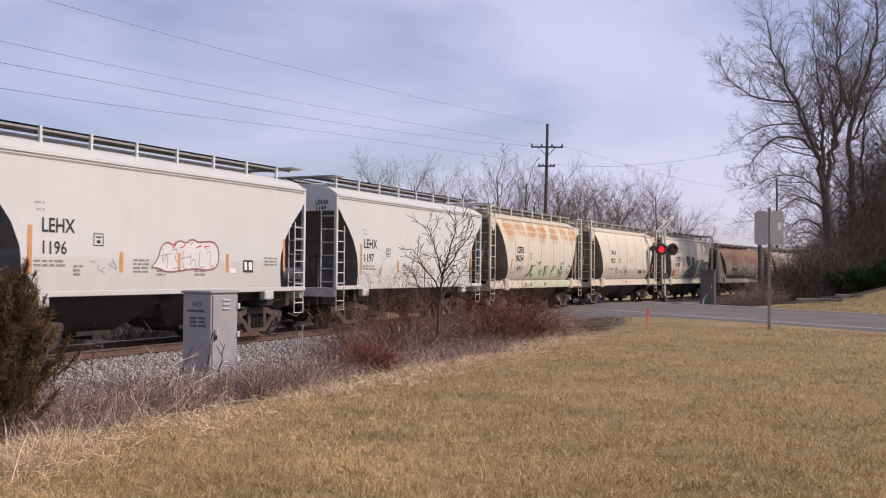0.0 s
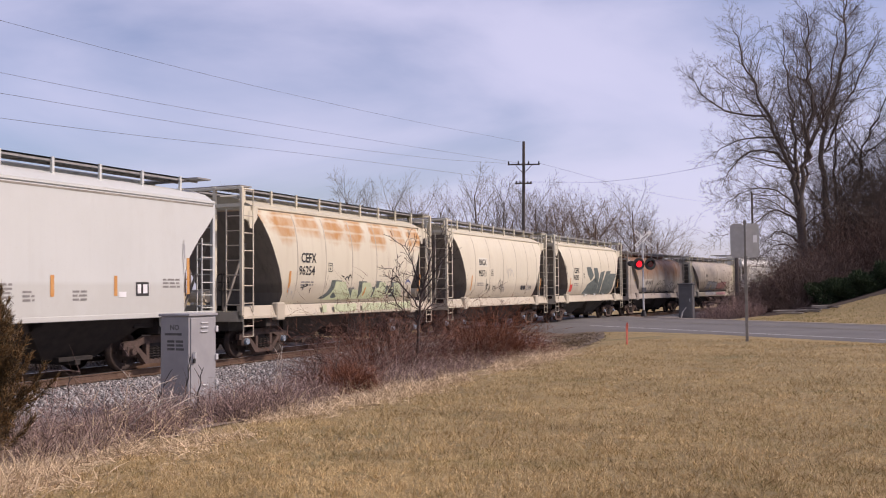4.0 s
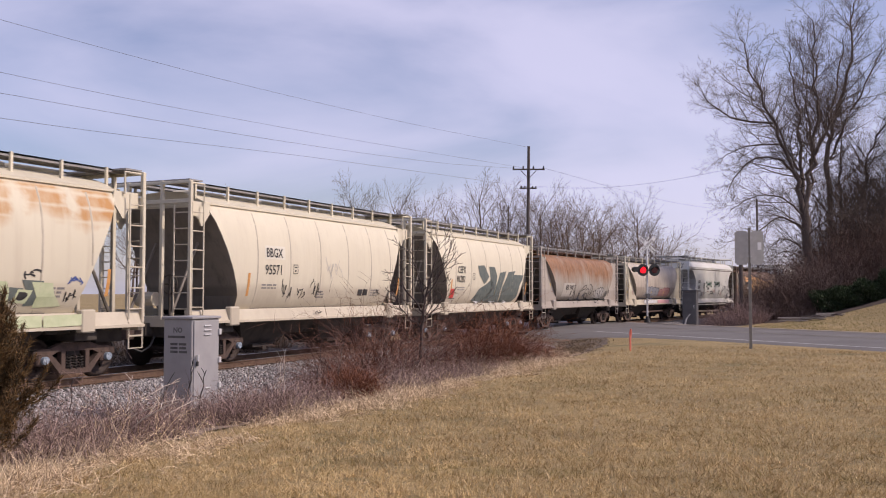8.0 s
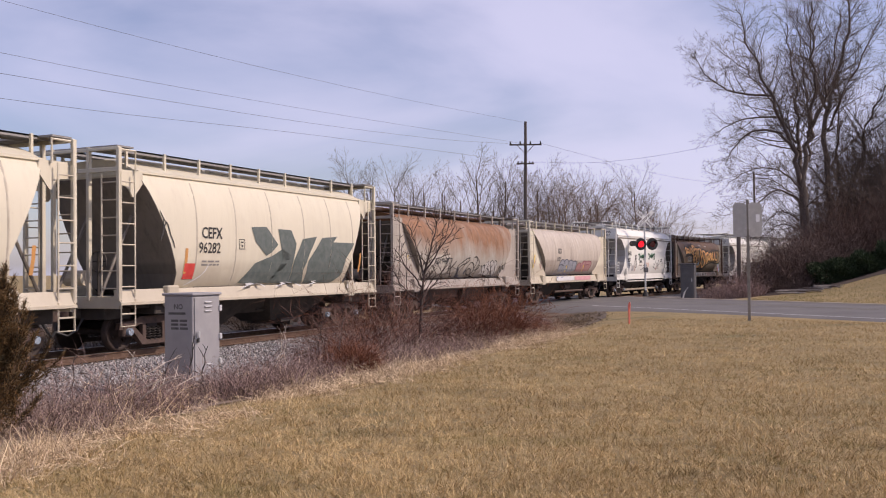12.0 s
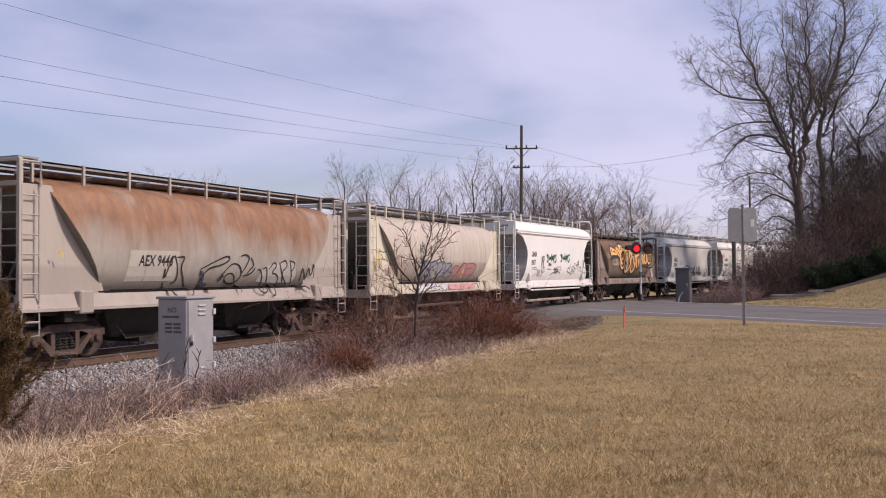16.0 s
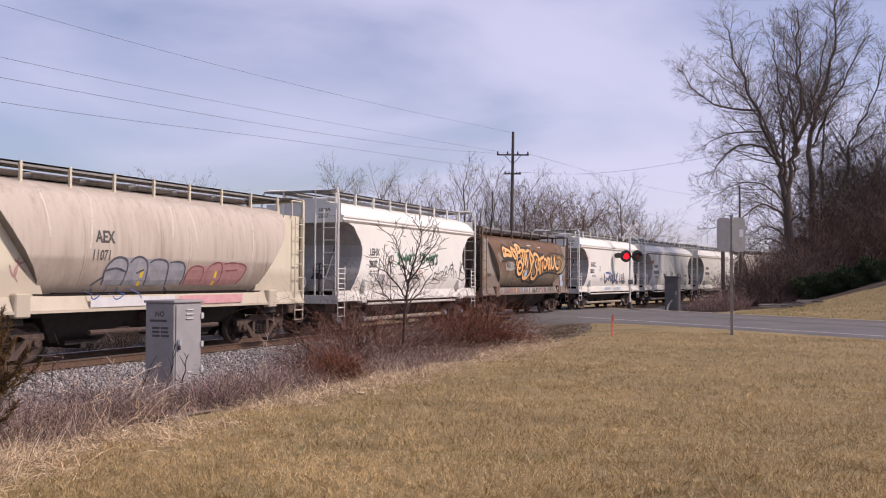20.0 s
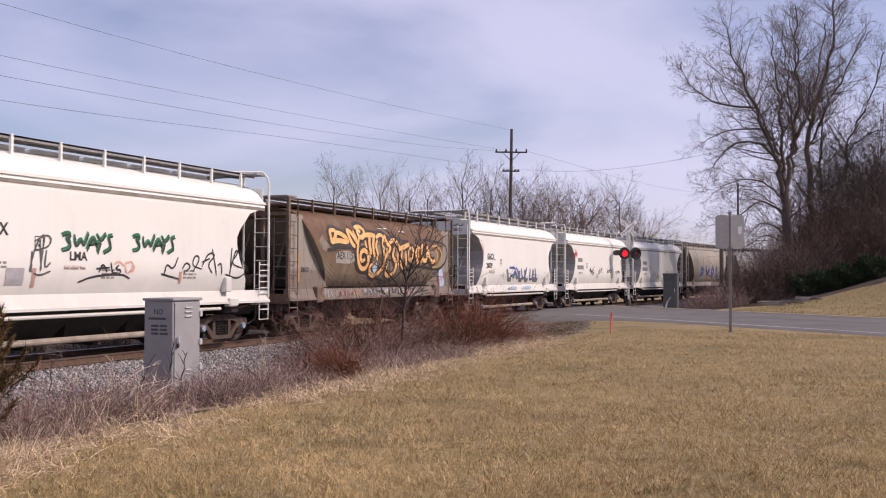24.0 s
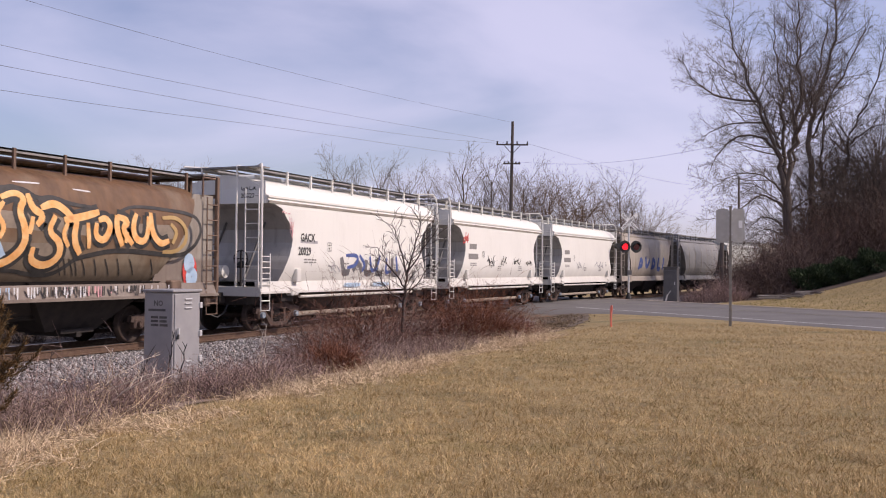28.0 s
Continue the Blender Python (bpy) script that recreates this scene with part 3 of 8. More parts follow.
def end_meshes(kind, half, sy, cut):
    """The end of the tank between the side sheets: (below the cut, above it)."""
    t = TYPES[kind]
    out = []
    zs = sorted({z for z, w in t["prof"]} | {z for z, w in t["ends"]} | {cut})
    for lo, hi in ((zs[0], cut), (cut, zs[-1])):
        bm = bmesh.new()
        rows = []
        for z in zs:
            if lo <= z <= hi:
                w, y = max(0.02, lerp(z, t["prof"])), sy * (half - lerp(z, t["ends"]))
                rows.append([bm.verts.new((w * f, y, z)) for f in (-1, -0.33, 0.33, 1)])
        for a, b in zip(rows, rows[1:]):
            for i in range(3):
                f = (a[i], a[i + 1], b[i + 1], b[i])
                bm.faces.new(f if sy < 0 else f[::-1])
        out.append(bm)
    return out


def smooth_by_angle(ob, degrees=28):
    me = ob.data
    for p in me.polygons:
        p.use_smooth = True
    bm = bmesh.new()
    bm.from_mesh(me)
    for e in bm.edges:
        if len(e.link_faces) == 2 and e.calc_face_angle() > radians(degrees):
            e.smooth = False
    bm.to_mesh(me)
    bm.free()


def side_x(kind, z):
    return lerp(z, TYPES[kind]["prof"])


FONT_MESHES = {}


def text_points(body, size, bold):
    """Outline faces of a line of text in its own plane."""
    key = (body, size, bold)
    if key not in FONT_MESHES:
        cu = bpy.data.curves.new("lettering", "FONT")
        cu.body, cu.size, cu.resolution_u, cu.offset = body, size, 2, bold
        ob = new("lettering", cu)
        dg = bpy.context.evaluated_depsgraph_get()
        me = bpy.data.meshes.new_from_object(ob.evaluated_get(dg))
        FONT_MESHES[key] = ([tuple(v.co) for v in me.vertices], [tuple(p.vertices) for p in me.polygons])
        bpy.data.objects.remove(ob)
        bpy.data.meshes.remove(me)
        bpy.data.curves.remove(cu)
    return FONT_MESHES[key]


def lettering(name, car, kind, body, y, z, size, material, squeeze=1.0, bold=0.006, label="", lift=0.008):
    """Text on the car's side, bent to its curve. y, z: the lower left corner."""
    verts, faces = text_points(body, size, bold)
    vs = [(side_x(kind, z + b) + lift, y + a * squeeze, z + b) for a, b, c in verts]
    ob = raw(name, vs, faces, material)
    ob.parent = car
    if label:
        ob["label"] = label
    return ob


def bars(name, car, kind, rows, material, lift=0.007, label=""):
    """Plain bars (y0, y1, z0, z1) on the side."""
    vs, fs = [], []
    for y0, y1, z0, z1 in rows:
        n = max(1, int((z1 - z0) / 0.09))
        for i in range(n + 1):
            z = z0 + (z1 - z0) * i / n
            k = len(vs)
            vs += [(side_x(kind, z) + lift, y, z) for y in (y0, y1)]
            if i:
                fs.append((k - 2, k - 1, k + 1, k))
    ob = raw(name, vs, fs, material)
    ob.parent = car
    if label:
        ob["label"] = label
    return ob


def rounded(run):
    """Cuts the corners of a stroke so that it bends as a hand-drawn line."""
    for _ in range(2):
        if len(run) < 3:
            return run
        out = [run[0]]
        for (a, b), (c, d) in zip(run, run[1:]):
            out += [(0.75 * a + 0.25 * c, 0.75 * b + 0.25 * d), (0.25 * a + 0.75 * c, 0.25 * b + 0.75 * d)]
        run = out + [run[-1]]
    return run


def stroke_mesh(kind, runs, width, lift):
    """Brush strokes (lists of y, z) laid on the side as flat ribbons."""
    vs, fs = [], []
    for run in runs:
        pts, run = [], rounded(run)
        for (a, b), (c, d) in zip(run, run[1:]):
            k = max(1, int(math.hypot(c - a, d - b) / 0.12))
            pts += [(a + (c - a) * i / k, b + (d - b) * i / k) for i in range(k)]
        pts.append(run[-1])
        base, cols = len(vs), 5 if width > 0.1 else 2
        for i, (a, b) in enumerate(pts):
            p, q = pts[max(0, i - 1)], pts[min(len(pts) - 1, i + 1)]
            dy, dz = q[0] - p[0], q[1] - p[1]
            n = math.hypot(dy, dz) or 1.0
            w = width * (0.55 + 0.45 * math.sin(math.pi * (i + 1) / (len(pts) + 1))) if width < 0.2 else width
            for c in range(cols):
                sgn = 2 * c / (cols - 1) - 1
                y, z = a - sgn * dz / n * w / 2, b + sgn * dy / n * w / 2
                x = side_x(kind, z) if z > 1.5 else 1.53
                vs.append((x + lift, y, z))
        for i in range(len(pts) - 1):
            fs += [(base + cols * i + c, base + cols * i + c + 1, base + cols * (i + 1) + c + 1, base + cols * (i + 1) + c) for c in range(cols - 1)]
    return vs, fs


def strokes(name, car, kind, runs, width, material, lift=0.010, label=""):
    for group in ([[r] for r in runs] if width > 0.1 else [runs]):
        vs, fs = stroke_mesh(kind, group, width, lift)
        ob = raw(name, vs, fs, material)
        ob.parent = car
        if label:
            ob["label"] = label


def curl(y, z, w, h, seed, n=9):
    """One made-up scribbled stroke inside a box."""
    r = random.Random(seed)
    pts = [(y + w * r.random(), z + h * r.random()) for _ in range(4)]
    out = []
    for i in range(n + 1):
        t = i / n
        b = [(1 - t) ** 3, 3 * t * (1 - t) ** 2, 3 * t * t * (1 - t), t ** 3]
        out.append((sum(k * p[0] for k, p in zip(b, pts)), sum(k * p[1] for k, p in zip(b, pts))))
    return out


# shared truck meshes
def side_frame_mesh():
    bm = bmesh.new()
    top = ((-1.16, 0.52), (-1.14, 0.66), (-0.95, 0.70), (-0.70, 0.70), (-0.42, 0.80), (0.42, 0.80), (0.70, 0.70), (0.95, 0.70), (1.14, 0.66), (1.16, 0.52), (1.02, 0.50), (0.72, 0.52), (0.50, 0.62), (-0.50, 0.62), (-0.72, 0.52), (-1.02, 0.50))
    slab(bm, [(y, z) for y, z in top], 0, -0.06, 0.06)
    low = ((-0.80, 0.55), (-0.66, 0.55), (-0.30, 0.24), (0.30, 0.24), (0.66, 0.55), (0.80, 0.55), (0.42, 0.13), (-0.42, 0.13))
    slab(bm, [(y, z) for y, z in low], 0, -0.075, 0.075)
    for y in (-0.40, 0.28):
        box(bm, (-0.07, y, 0.18), (0.07, y + 0.12, 0.66), 0.01)
    for y in (-0.89, 0.89):
        box(bm, (-0.10, y - 0.16, 0.34), (0.08, y + 0.16, 0.60), 0.03)
    return bm


def spring_mesh():
    bm = bmesh.new()
    for y in (-0.17, 0.0, 0.17):
        pipe(bm, [(0.03 + 0.055 * math.cos(a), y + 0.055 * math.sin(a), 0.24 + 0.30 * a / (10 * math.pi)) for a in np.arange(0, 10 * math.pi, 0.7)], 0.016, 4)
    return bm


def wheelset_mesh():
    """Two wheels on an axle, turning about local x."""
    bm = bmesh.new()
    n = 32
    for sgn in (-1, 1):
        prof = ((0.66, 0.12), (0.66, 0.34), (0.69, 0.40), (0.685, 0.484), (0.715, 0.484), (0.725, 0.460), (0.81, 0.455), (0.815, 0.40), (0.79, 0.36), (0.755, 0.33), (0.765, 0.17), (0.84, 0.13), (0.84, 0.0))
        rings = [[bm.verts.new((sgn * x, r * math.cos(2 * math.pi * k / n), r * math.sin(2 * math.pi * k / n))) for k in range(n)] for x, r in prof[:-1]]
        for a, b in zip(rings, rings[1:]):
            for k in range(n):
                bm.faces.new((a[k], a[(k + 1) % n], b[(k + 1) % n], b[k]))
        bm.faces.new(rings[-1])
        bm.faces.new(rings[0])
    pipe(bm, [(-1.02, 0, 0), (1.02, 0, 0)], 0.085, 10)
    for sgn in (-1, 1):
        for k in range(4):
            a = k * math.pi / 2
            box(bm, (min(sgn * 0.77, sgn * 0.80), 0.24 * math.cos(a) - 0.03, 0.24 * math.sin(a) - 0.03), (max(sgn * 0.77, sgn * 0.80), 0.24 * math.cos(a) + 0.03, 0.24 * math.sin(a) + 0.03))
    bmesh.ops.recalc_face_normals(bm, faces=bm.faces[:])
    return bm


def keep(bm, name, material):
    me = bpy.data.meshes.new(name)
    bm.to_mesh(me)
    bm.free()
    me.materials.append(material)
    return me


def cap_mesh():
    bm = bmesh.new()
    disc(bm, (0.06, 0, 0), 0, 0.085, 0.045, 16)
    for k in range(3):
        a = 2 * math.pi * k / 3
        disc(bm, (0.11, 0.045 * math.cos(a), 0.045 * math.sin(a)), 0, 0.014, 0.012, 6)
    return bm


FRAME_ME = keep(side_frame_mesh(), "side_frame", TRUCK_STEEL)
SPRING_ME = keep(spring_mesh(), "spring", UNDER)
WHEEL_ME = keep(wheelset_mesh(), "wheelset", WHEEL_STEEL)
CAP_ME = {True: keep(cap_mesh(), "bearing_cap", CAP_BLUE), False: keep(cap_mesh(), "bearing_cap", TRUCK_STEEL)}
BOLSTER_ME = keep(boxes(((-0.98, -0.2, 0.42), (0.98, 0.2, 0.66)), ((-0.3, -0.3, 0.6), (0.3, 0.3, 0.80)), bevel=0.02), "bolster", UNDER)
for poly in WHEEL_ME.polygons:
    poly.use_smooth = True
WHEELSETS = []


def hang(name, me, parent, m=Matrix.Identity(4)):
    ob = new(name, me)
    ob.parent = parent
    ob.matrix_basis = m
    return ob


def add_truck(car, y, blue):
    truck = hang("truck", BOLSTER_ME, car, pose(0, y, 0))
    truck["label"] = "rust-brown two-axle freight truck"
    for x in (-0.99, 0.99):
        hang("side_frame", FRAME_ME, truck, pose(x, 0, 0))
        hang("spring_nest", SPRING_ME, truck, pose(x, 0, 0))
    for a in (-0.89, 0.89):
        w = hang("wheelset", WHEEL_ME, truck, pose(0, a, 0.457))
        WHEELSETS.append(w)
        for x, r in ((1.05, 0), (-1.05, 180)):
            hang("bearing_cap", CAP_ME[blue], truck, pose(x, a, 0.457, 0, 0, r))


def add_ladder(name, car, x0, x1, y0, y1, z0, z1, rungs, material, r=0.021):
    """Two rails, and rungs as pieces of their own."""
    ob = part(name, pipes([(x0, y0, z0), (x0, y0, z1)], r=r, n=5), material, car)
    part("rail", pipes([(x1, y1, z0), (x1, y1, z1)], r=r, n=5), material, ob)
    me = keep(pipes([(x0, y0, 0), (x1, y1, 0)], r=r * 0.8, n=5), "rung", material)
    for i in range(rungs):
        hang("rung", me, ob, pose(0, 0, z0 + (z1 - z0) * (i + 0.5) / rungs))


def hopper_car(label, kind, u0, u1, paint, under=UNDER, trim=None, blue=False, seams=(), pockets=2, plates=None, tall_rails=False, posts=True, sheet=None):
    """A covered hopper between its corner posts, u0 and u1 metres along the train."""
    trim = trim or paint
    half = (u1 - u0) / 2
    car = tagged(new("hopper_car"), label, "rail car", "cars of the train")
    body = part("tank_body", body_mesh(kind, half), paint, car)
    smooth_by_angle(body)
    for sy in (1, -1):
        low, high = end_meshes(kind, half, sy, 3.70 if kind in ("smooth", "hexed") else 4.10 if kind == "round" else 3.64)
        # the sloping sheet's own shade is in its paint
        part("slope_sheet", low, SLOPE_PALE if kind == "hexed" else SLOPE if kind == "smooth" else SLOPE_TAN, car, "sloping end sheet with its shade painted in")
        part("end_sheet", high, paint, car)
    prof, ends = TYPES[kind]["prof"], TYPES[kind]["ends"]
    bot = prof[0][0]
    board = TYPES[kind]["board"]
    eave = board - 0.55
    # vertical weld seams
    for y in seams:
        zs = [z for z in np.arange(bot + 0.05, eave - 0.08, 0.2) if abs(y) < half - lerp(z, ends)]
        for sx in (1, -1):
            bm = bmesh.new()
            lo = [bm.verts.new((sx * (side_x(kind, z) + 0.002), y - 0.03, z)) for z in zs]
            mid = [bm.verts.new((sx * (side_x(kind, z) + 0.014), y, z)) for z in zs]
            hi = [bm.verts.new((sx * (side_x(kind, z) + 0.002), y + 0.03, z)) for z in zs]
            for a, b in ((lo, mid), (mid, hi)):
                for i in range(len(zs) - 1):
                    f = (a[i], b[i], b[i + 1], a[i + 1])
                    bm.faces.new(f if sx > 0 else f[::-1])
            part("weld_seam", bm, paint if kind == "full" else SEAM_PAINT, car)
    # side sills
    for sx in (1, -1):
        x0, x1 = sorted((sx * 1.40, sx * 1.52))
        if kind == "smooth":
            bm = boxes(((x0, -half, 1.24), (x1 + 0.02 * (sx > 0), half, 1.36)), bevel=0.012)
        else:
            bm = bmesh.new()
            slab(bm, [(sx * a, b) for a, b in ((1.34, 1.10), (1.53, 1.10), (1.53, 1.16), (1.50, 1.17), (1.40, 1.45), (1.30, 1.45))], 1, -half + 0.02, half - 0.02)
        part("side_sill", bm, sheet or trim, car)
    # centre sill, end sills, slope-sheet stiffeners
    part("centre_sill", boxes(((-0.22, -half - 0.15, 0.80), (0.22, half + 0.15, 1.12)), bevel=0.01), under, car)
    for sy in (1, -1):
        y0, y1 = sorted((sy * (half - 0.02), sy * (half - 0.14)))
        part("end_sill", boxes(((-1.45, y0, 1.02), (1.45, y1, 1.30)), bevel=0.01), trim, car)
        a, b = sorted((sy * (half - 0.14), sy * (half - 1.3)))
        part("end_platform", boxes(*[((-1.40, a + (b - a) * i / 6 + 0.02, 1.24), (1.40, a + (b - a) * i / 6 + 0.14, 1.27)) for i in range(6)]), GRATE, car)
        # added dark shroud that closes the bright gap under the platform
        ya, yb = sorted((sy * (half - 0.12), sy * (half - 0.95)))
        part("underframe_shroud", boxes(((-0.95, ya, 0.76), (0.95, yb, 1.24)), bevel=0.02), under, car)
        # coupler, draft gear and hose
        bm = boxes(((-0.13, min(sy * half, sy * (half + 0.42)), 0.80), (0.13, max(sy * half, sy * (half + 0.42)), 0.98)), ((-0.16, min(sy * (half + 0.38), sy * (half + 0.66)), 0.72), (0.10, max(sy * (half + 0.38), sy * (half + 0.66)), 1.02)), bevel=0.03)
        part("coupler", bm, TRUCK_STEEL, car)
        part("air_hose", pipes([(0.42, sy * (half + 0.02), 0.80), (0.42, sy * (half + 0.2), 0.55), (0.34, sy * (half + 0.4), 0.42), (0.2, sy * (half + 0.62), 0.52)], r=0.028), BLACK_PAINT, car)
        # slope-sheet ribs and the brake gear on the end
        for x in (-0.7, 0.7):
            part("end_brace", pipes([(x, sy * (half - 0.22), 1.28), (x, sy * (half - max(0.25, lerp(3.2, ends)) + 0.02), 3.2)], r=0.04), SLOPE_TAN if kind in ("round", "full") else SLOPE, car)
        if sy < 0:
            bm = bmesh.new()
            disc(bm, (-0.55, sy * (half - 0.75), 1.72), 0, 0.19, 0.30, 14)
            part("air_reservoir", bm, trim, car)
            bm = bmesh.new()
            pipe(bm, [(0.75 + 0.24 * math.cos(a), sy * (half - 0.12), 2.1 + 0.24 * math.sin(a)) for a in np.linspace(0, 2 * math.pi, 17)], 0.018, 5)
            pipe(bm, [(0.51, sy * (half - 0.12), 2.1), (0.99, sy * (half - 0.12), 2.1)], 0.016, 5)
            pipe(bm, [(0.75, sy * (half - 0.12), 1.3), (0.75, sy * (half - 0.12), 2.34)], 0.03, 5)
            part("hand_brake", bm, under, car)
        # corner posts and top frame
        yp = sy * (half - 0.04)
        if posts:
            for x in (1.45, -1.45, 0.55, -0.55):
                part("end_post", boxes(((x - 0.045, yp - 0.05, 1.2), (x + 0.045, yp + 0.05, board - 0.06 if abs(x) > 1 else board - 0.02)), bevel=0.008), trim, car)
            part("top_end_beam", boxes(((-1.46, yp - 0.05, eave - 0.06), (1.46, yp + 0.05, eave + 0.04)), ((-1.46, yp - 0.05, board - 0.12), (1.46, yp + 0.05, board - 0.045)), bevel=0.008), trim, car)
            for x in (1.42, -1.42):
                y2 = sy * (half - 0.60)
                part("corner_rail", pipes([(x, yp, board - 0.1), (x, y2, board - 0.1), (x, y2, eave - 0.05)], r=0.03), trim, car)
        for sx in (1, -1):
            x = sx * 1.49
            ya, yb = sy * (half - 0.06), sy * (half - 0.50)
            top = eave - 0.05 if not tall_rails else 2.25
            add_ladder("side_ladder", car, x, x, ya, yb, 1.28, top if kind != "smooth" else 3.2, 6, trim)
            # stirrup step under the corner
            part("stirrup_step", pipes([(x, ya, 1.22), (x, ya, 0.62), (x, yb, 0.62), (x, yb, 1.22)], [(x, ya, 0.90), (x, yb, 0.90)], r=0.022, n=5), trim, car)
            if kind == "smooth":
                add_ladder("end_ladder", car, x, sx * 0.95, sy * (half - 0.02), sy * (half - 0.02), 1.28, 3.7, 6, trim)
            else:
                add_ladder("end_ladder", car, sx * 1.43, sx * 0.97, sy * (half + 0.0), sy * (half + 0.0), 1.28, eave - 0.1, 7, trim)
            if tall_rails:
                y3 = sy * (half - 0.75)
                part("roof_handrail", pipes([(x, ya, 1.25), (x, ya, board - 0.32), (x * 0.98, ya - sy * 0.03, board - 0.1), (x * 0.92, ya - sy * 0.14, board + 0.06), (sx * 0.75, y3, board + 0.04)], r=0.034), trim, car)
                part("roof_handrail", pipes([(sx * 0.62, ya, 1.25), (sx * 0.62, ya, board + 0.02), (sx * 0.62, y3, board + 0.04)], r=0.03), trim, car)
            # jacking pad and tow eye
            part("jacking_pad", boxes((tuple(sorted((sx * 1.36, sx * 1.56))[0:1]) + (min(sy * (half - 1.55), sy * (half - 1.95)), 1.02), tuple(sorted((sx * 1.36, sx * 1.56))[1:2]) + (max(sy * (half - 1.55), sy * (half - 1.95)), 1.52 if kind in ("round", "full") else 1.26)), bevel=0.03), trim, car)
            if plates:
                # flat side sheet closing the corner beside the tank
                zs = [1.40 + (eave - 1.40) * i / 6 for i in range(7)]
                if plates == "full":
                    line = [(sy * (half - 0.10), 1.40)] + [(sy * (half - lerp(z, ends) - 0.10), z) for z in zs] + [(sy * (half - 0.10), eave)]
                else:
                    line = [(sy * (half - 0.10), 3.84), (sy * (half - 0.32), 3.82), (sy * (half - 0.47), 3.74), (sy * (half - 0.55), 3.58), (sy * (half - 0.61), 3.58), (sy * (half - lerp(3.95, ends) - 0.05), 3.95), (sy * (half - lerp(eave, ends) - 0.1), eave), (sy * (half - 0.10), eave)]
                bm = bmesh.new()
                slab(bm, line, 0, *sorted((sx * 1.33, sx * 1.37)))
                part("corner_sheet", bm, sheet or trim, car)
        add_truck(car, sy * (half - 1.62), blue)
        yc = sy * (half - 1.62)
        part("body_bolster", boxes(((-1.36, yc - 0.32, 0.84), (1.36, yc + 0.32, 1.26)), ((-1.2, yc - 0.95, 1.0), (1.2, yc + 0.95, 1.28)), bevel=0.02), under, car)
        part("brake_rod", pipes([(0.62, sy * (half - 2.6), 0.62), (0.62, sy * 0.4, 0.74), (0.3, 0.0, 0.78)], r=0.028, n=5), under, car)
        for xb in (-0.45, 0.45):
            part("brake_beam", pipes([(xb * 2.0, yc - 0.42 * sy, 0.45), (xb * 0.4, yc - 0.30 * sy, 0.50)], r=0.05, n=5), under, car)
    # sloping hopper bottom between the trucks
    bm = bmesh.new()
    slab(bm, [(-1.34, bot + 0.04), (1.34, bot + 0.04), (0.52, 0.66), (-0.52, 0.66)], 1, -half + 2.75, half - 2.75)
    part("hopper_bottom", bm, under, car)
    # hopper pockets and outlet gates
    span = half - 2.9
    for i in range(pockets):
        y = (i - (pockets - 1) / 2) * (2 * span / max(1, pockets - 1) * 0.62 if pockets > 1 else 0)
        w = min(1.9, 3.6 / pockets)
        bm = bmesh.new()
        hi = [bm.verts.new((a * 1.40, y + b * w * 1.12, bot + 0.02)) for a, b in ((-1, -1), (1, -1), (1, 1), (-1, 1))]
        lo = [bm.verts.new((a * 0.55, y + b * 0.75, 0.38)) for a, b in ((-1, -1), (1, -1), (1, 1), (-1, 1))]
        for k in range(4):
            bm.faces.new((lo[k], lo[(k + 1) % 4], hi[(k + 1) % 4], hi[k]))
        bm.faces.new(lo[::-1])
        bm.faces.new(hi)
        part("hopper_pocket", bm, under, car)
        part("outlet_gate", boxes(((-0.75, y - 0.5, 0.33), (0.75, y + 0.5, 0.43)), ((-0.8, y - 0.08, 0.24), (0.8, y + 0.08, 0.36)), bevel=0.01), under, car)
    # running boards on brackets, hatch covers
    n = int(2 * half / 1.45)
    for sx in (1, -1):
        x0, x1 = sorted((sx * 0.42, sx * 0.98))
        part("running_board", boxes(((x0, -half + 0.05, board - 0.04), (x1, half - 0.05, board)), ((x0, -half + 0.05, board - 0.085), (x0 + 0.03, half - 0.05, board)), ((x1 - 0.03, -half + 0.05, board - 0.085), (x1, half - 0.05, board))), GRATE, car)
        for i in range(n + 1):
            y = -half + 0.75 + (2 * half - 1.5) * i / n
            zb = lerp(0.99, [(w, z) for z, w in prof[::-1]]) - 0.06
            part("board_bracket", boxes((tuple(sorted((sx * 0.97, sx * 1.03))[:1]) + (y - 0.03, zb), tuple(sorted((sx * 0.97, sx * 1.03))[1:]) + (y + 0.03, board + 0.015)), bevel=0.0), trim, car)
    for sy in (1, -1):
        part("end_running_board", boxes(((-1.4, sy * (half - 0.30) - 0.26, board - 0.043), (1.4, sy * (half - 0.30) + 0.26, board - 0.003))), GRATE, car)
    hatches = 6
    for i in range(hatches):
        y = -half + 1.3 + (2 * half - 2.6) * (i + 0.5) / hatches
        bm = bmesh.new()
        box(bm, (-0.34, y - 0.72, board - 0.24), (0.34, y + 0.72, board - 0.10), 0.04)
        part("hatch_cover", bm, paint, car)
    car["u_mid"] = (u0 + u1) / 2
    return car, half


# ---- things beside the line ----
def flat_text(name, parent, body, size, place, material, squeeze=1.0, bold=0.004, label=""):
    """Text as a thin mesh: place maps (a, b) of the text to a point."""
    verts, faces = text_points(body, size, bold)
    ob = raw(name, [place(a * squeeze, b) for a, b, c in verts], faces, material)
    ob.parent = parent
    if label:
        ob["label"] = label
    return ob


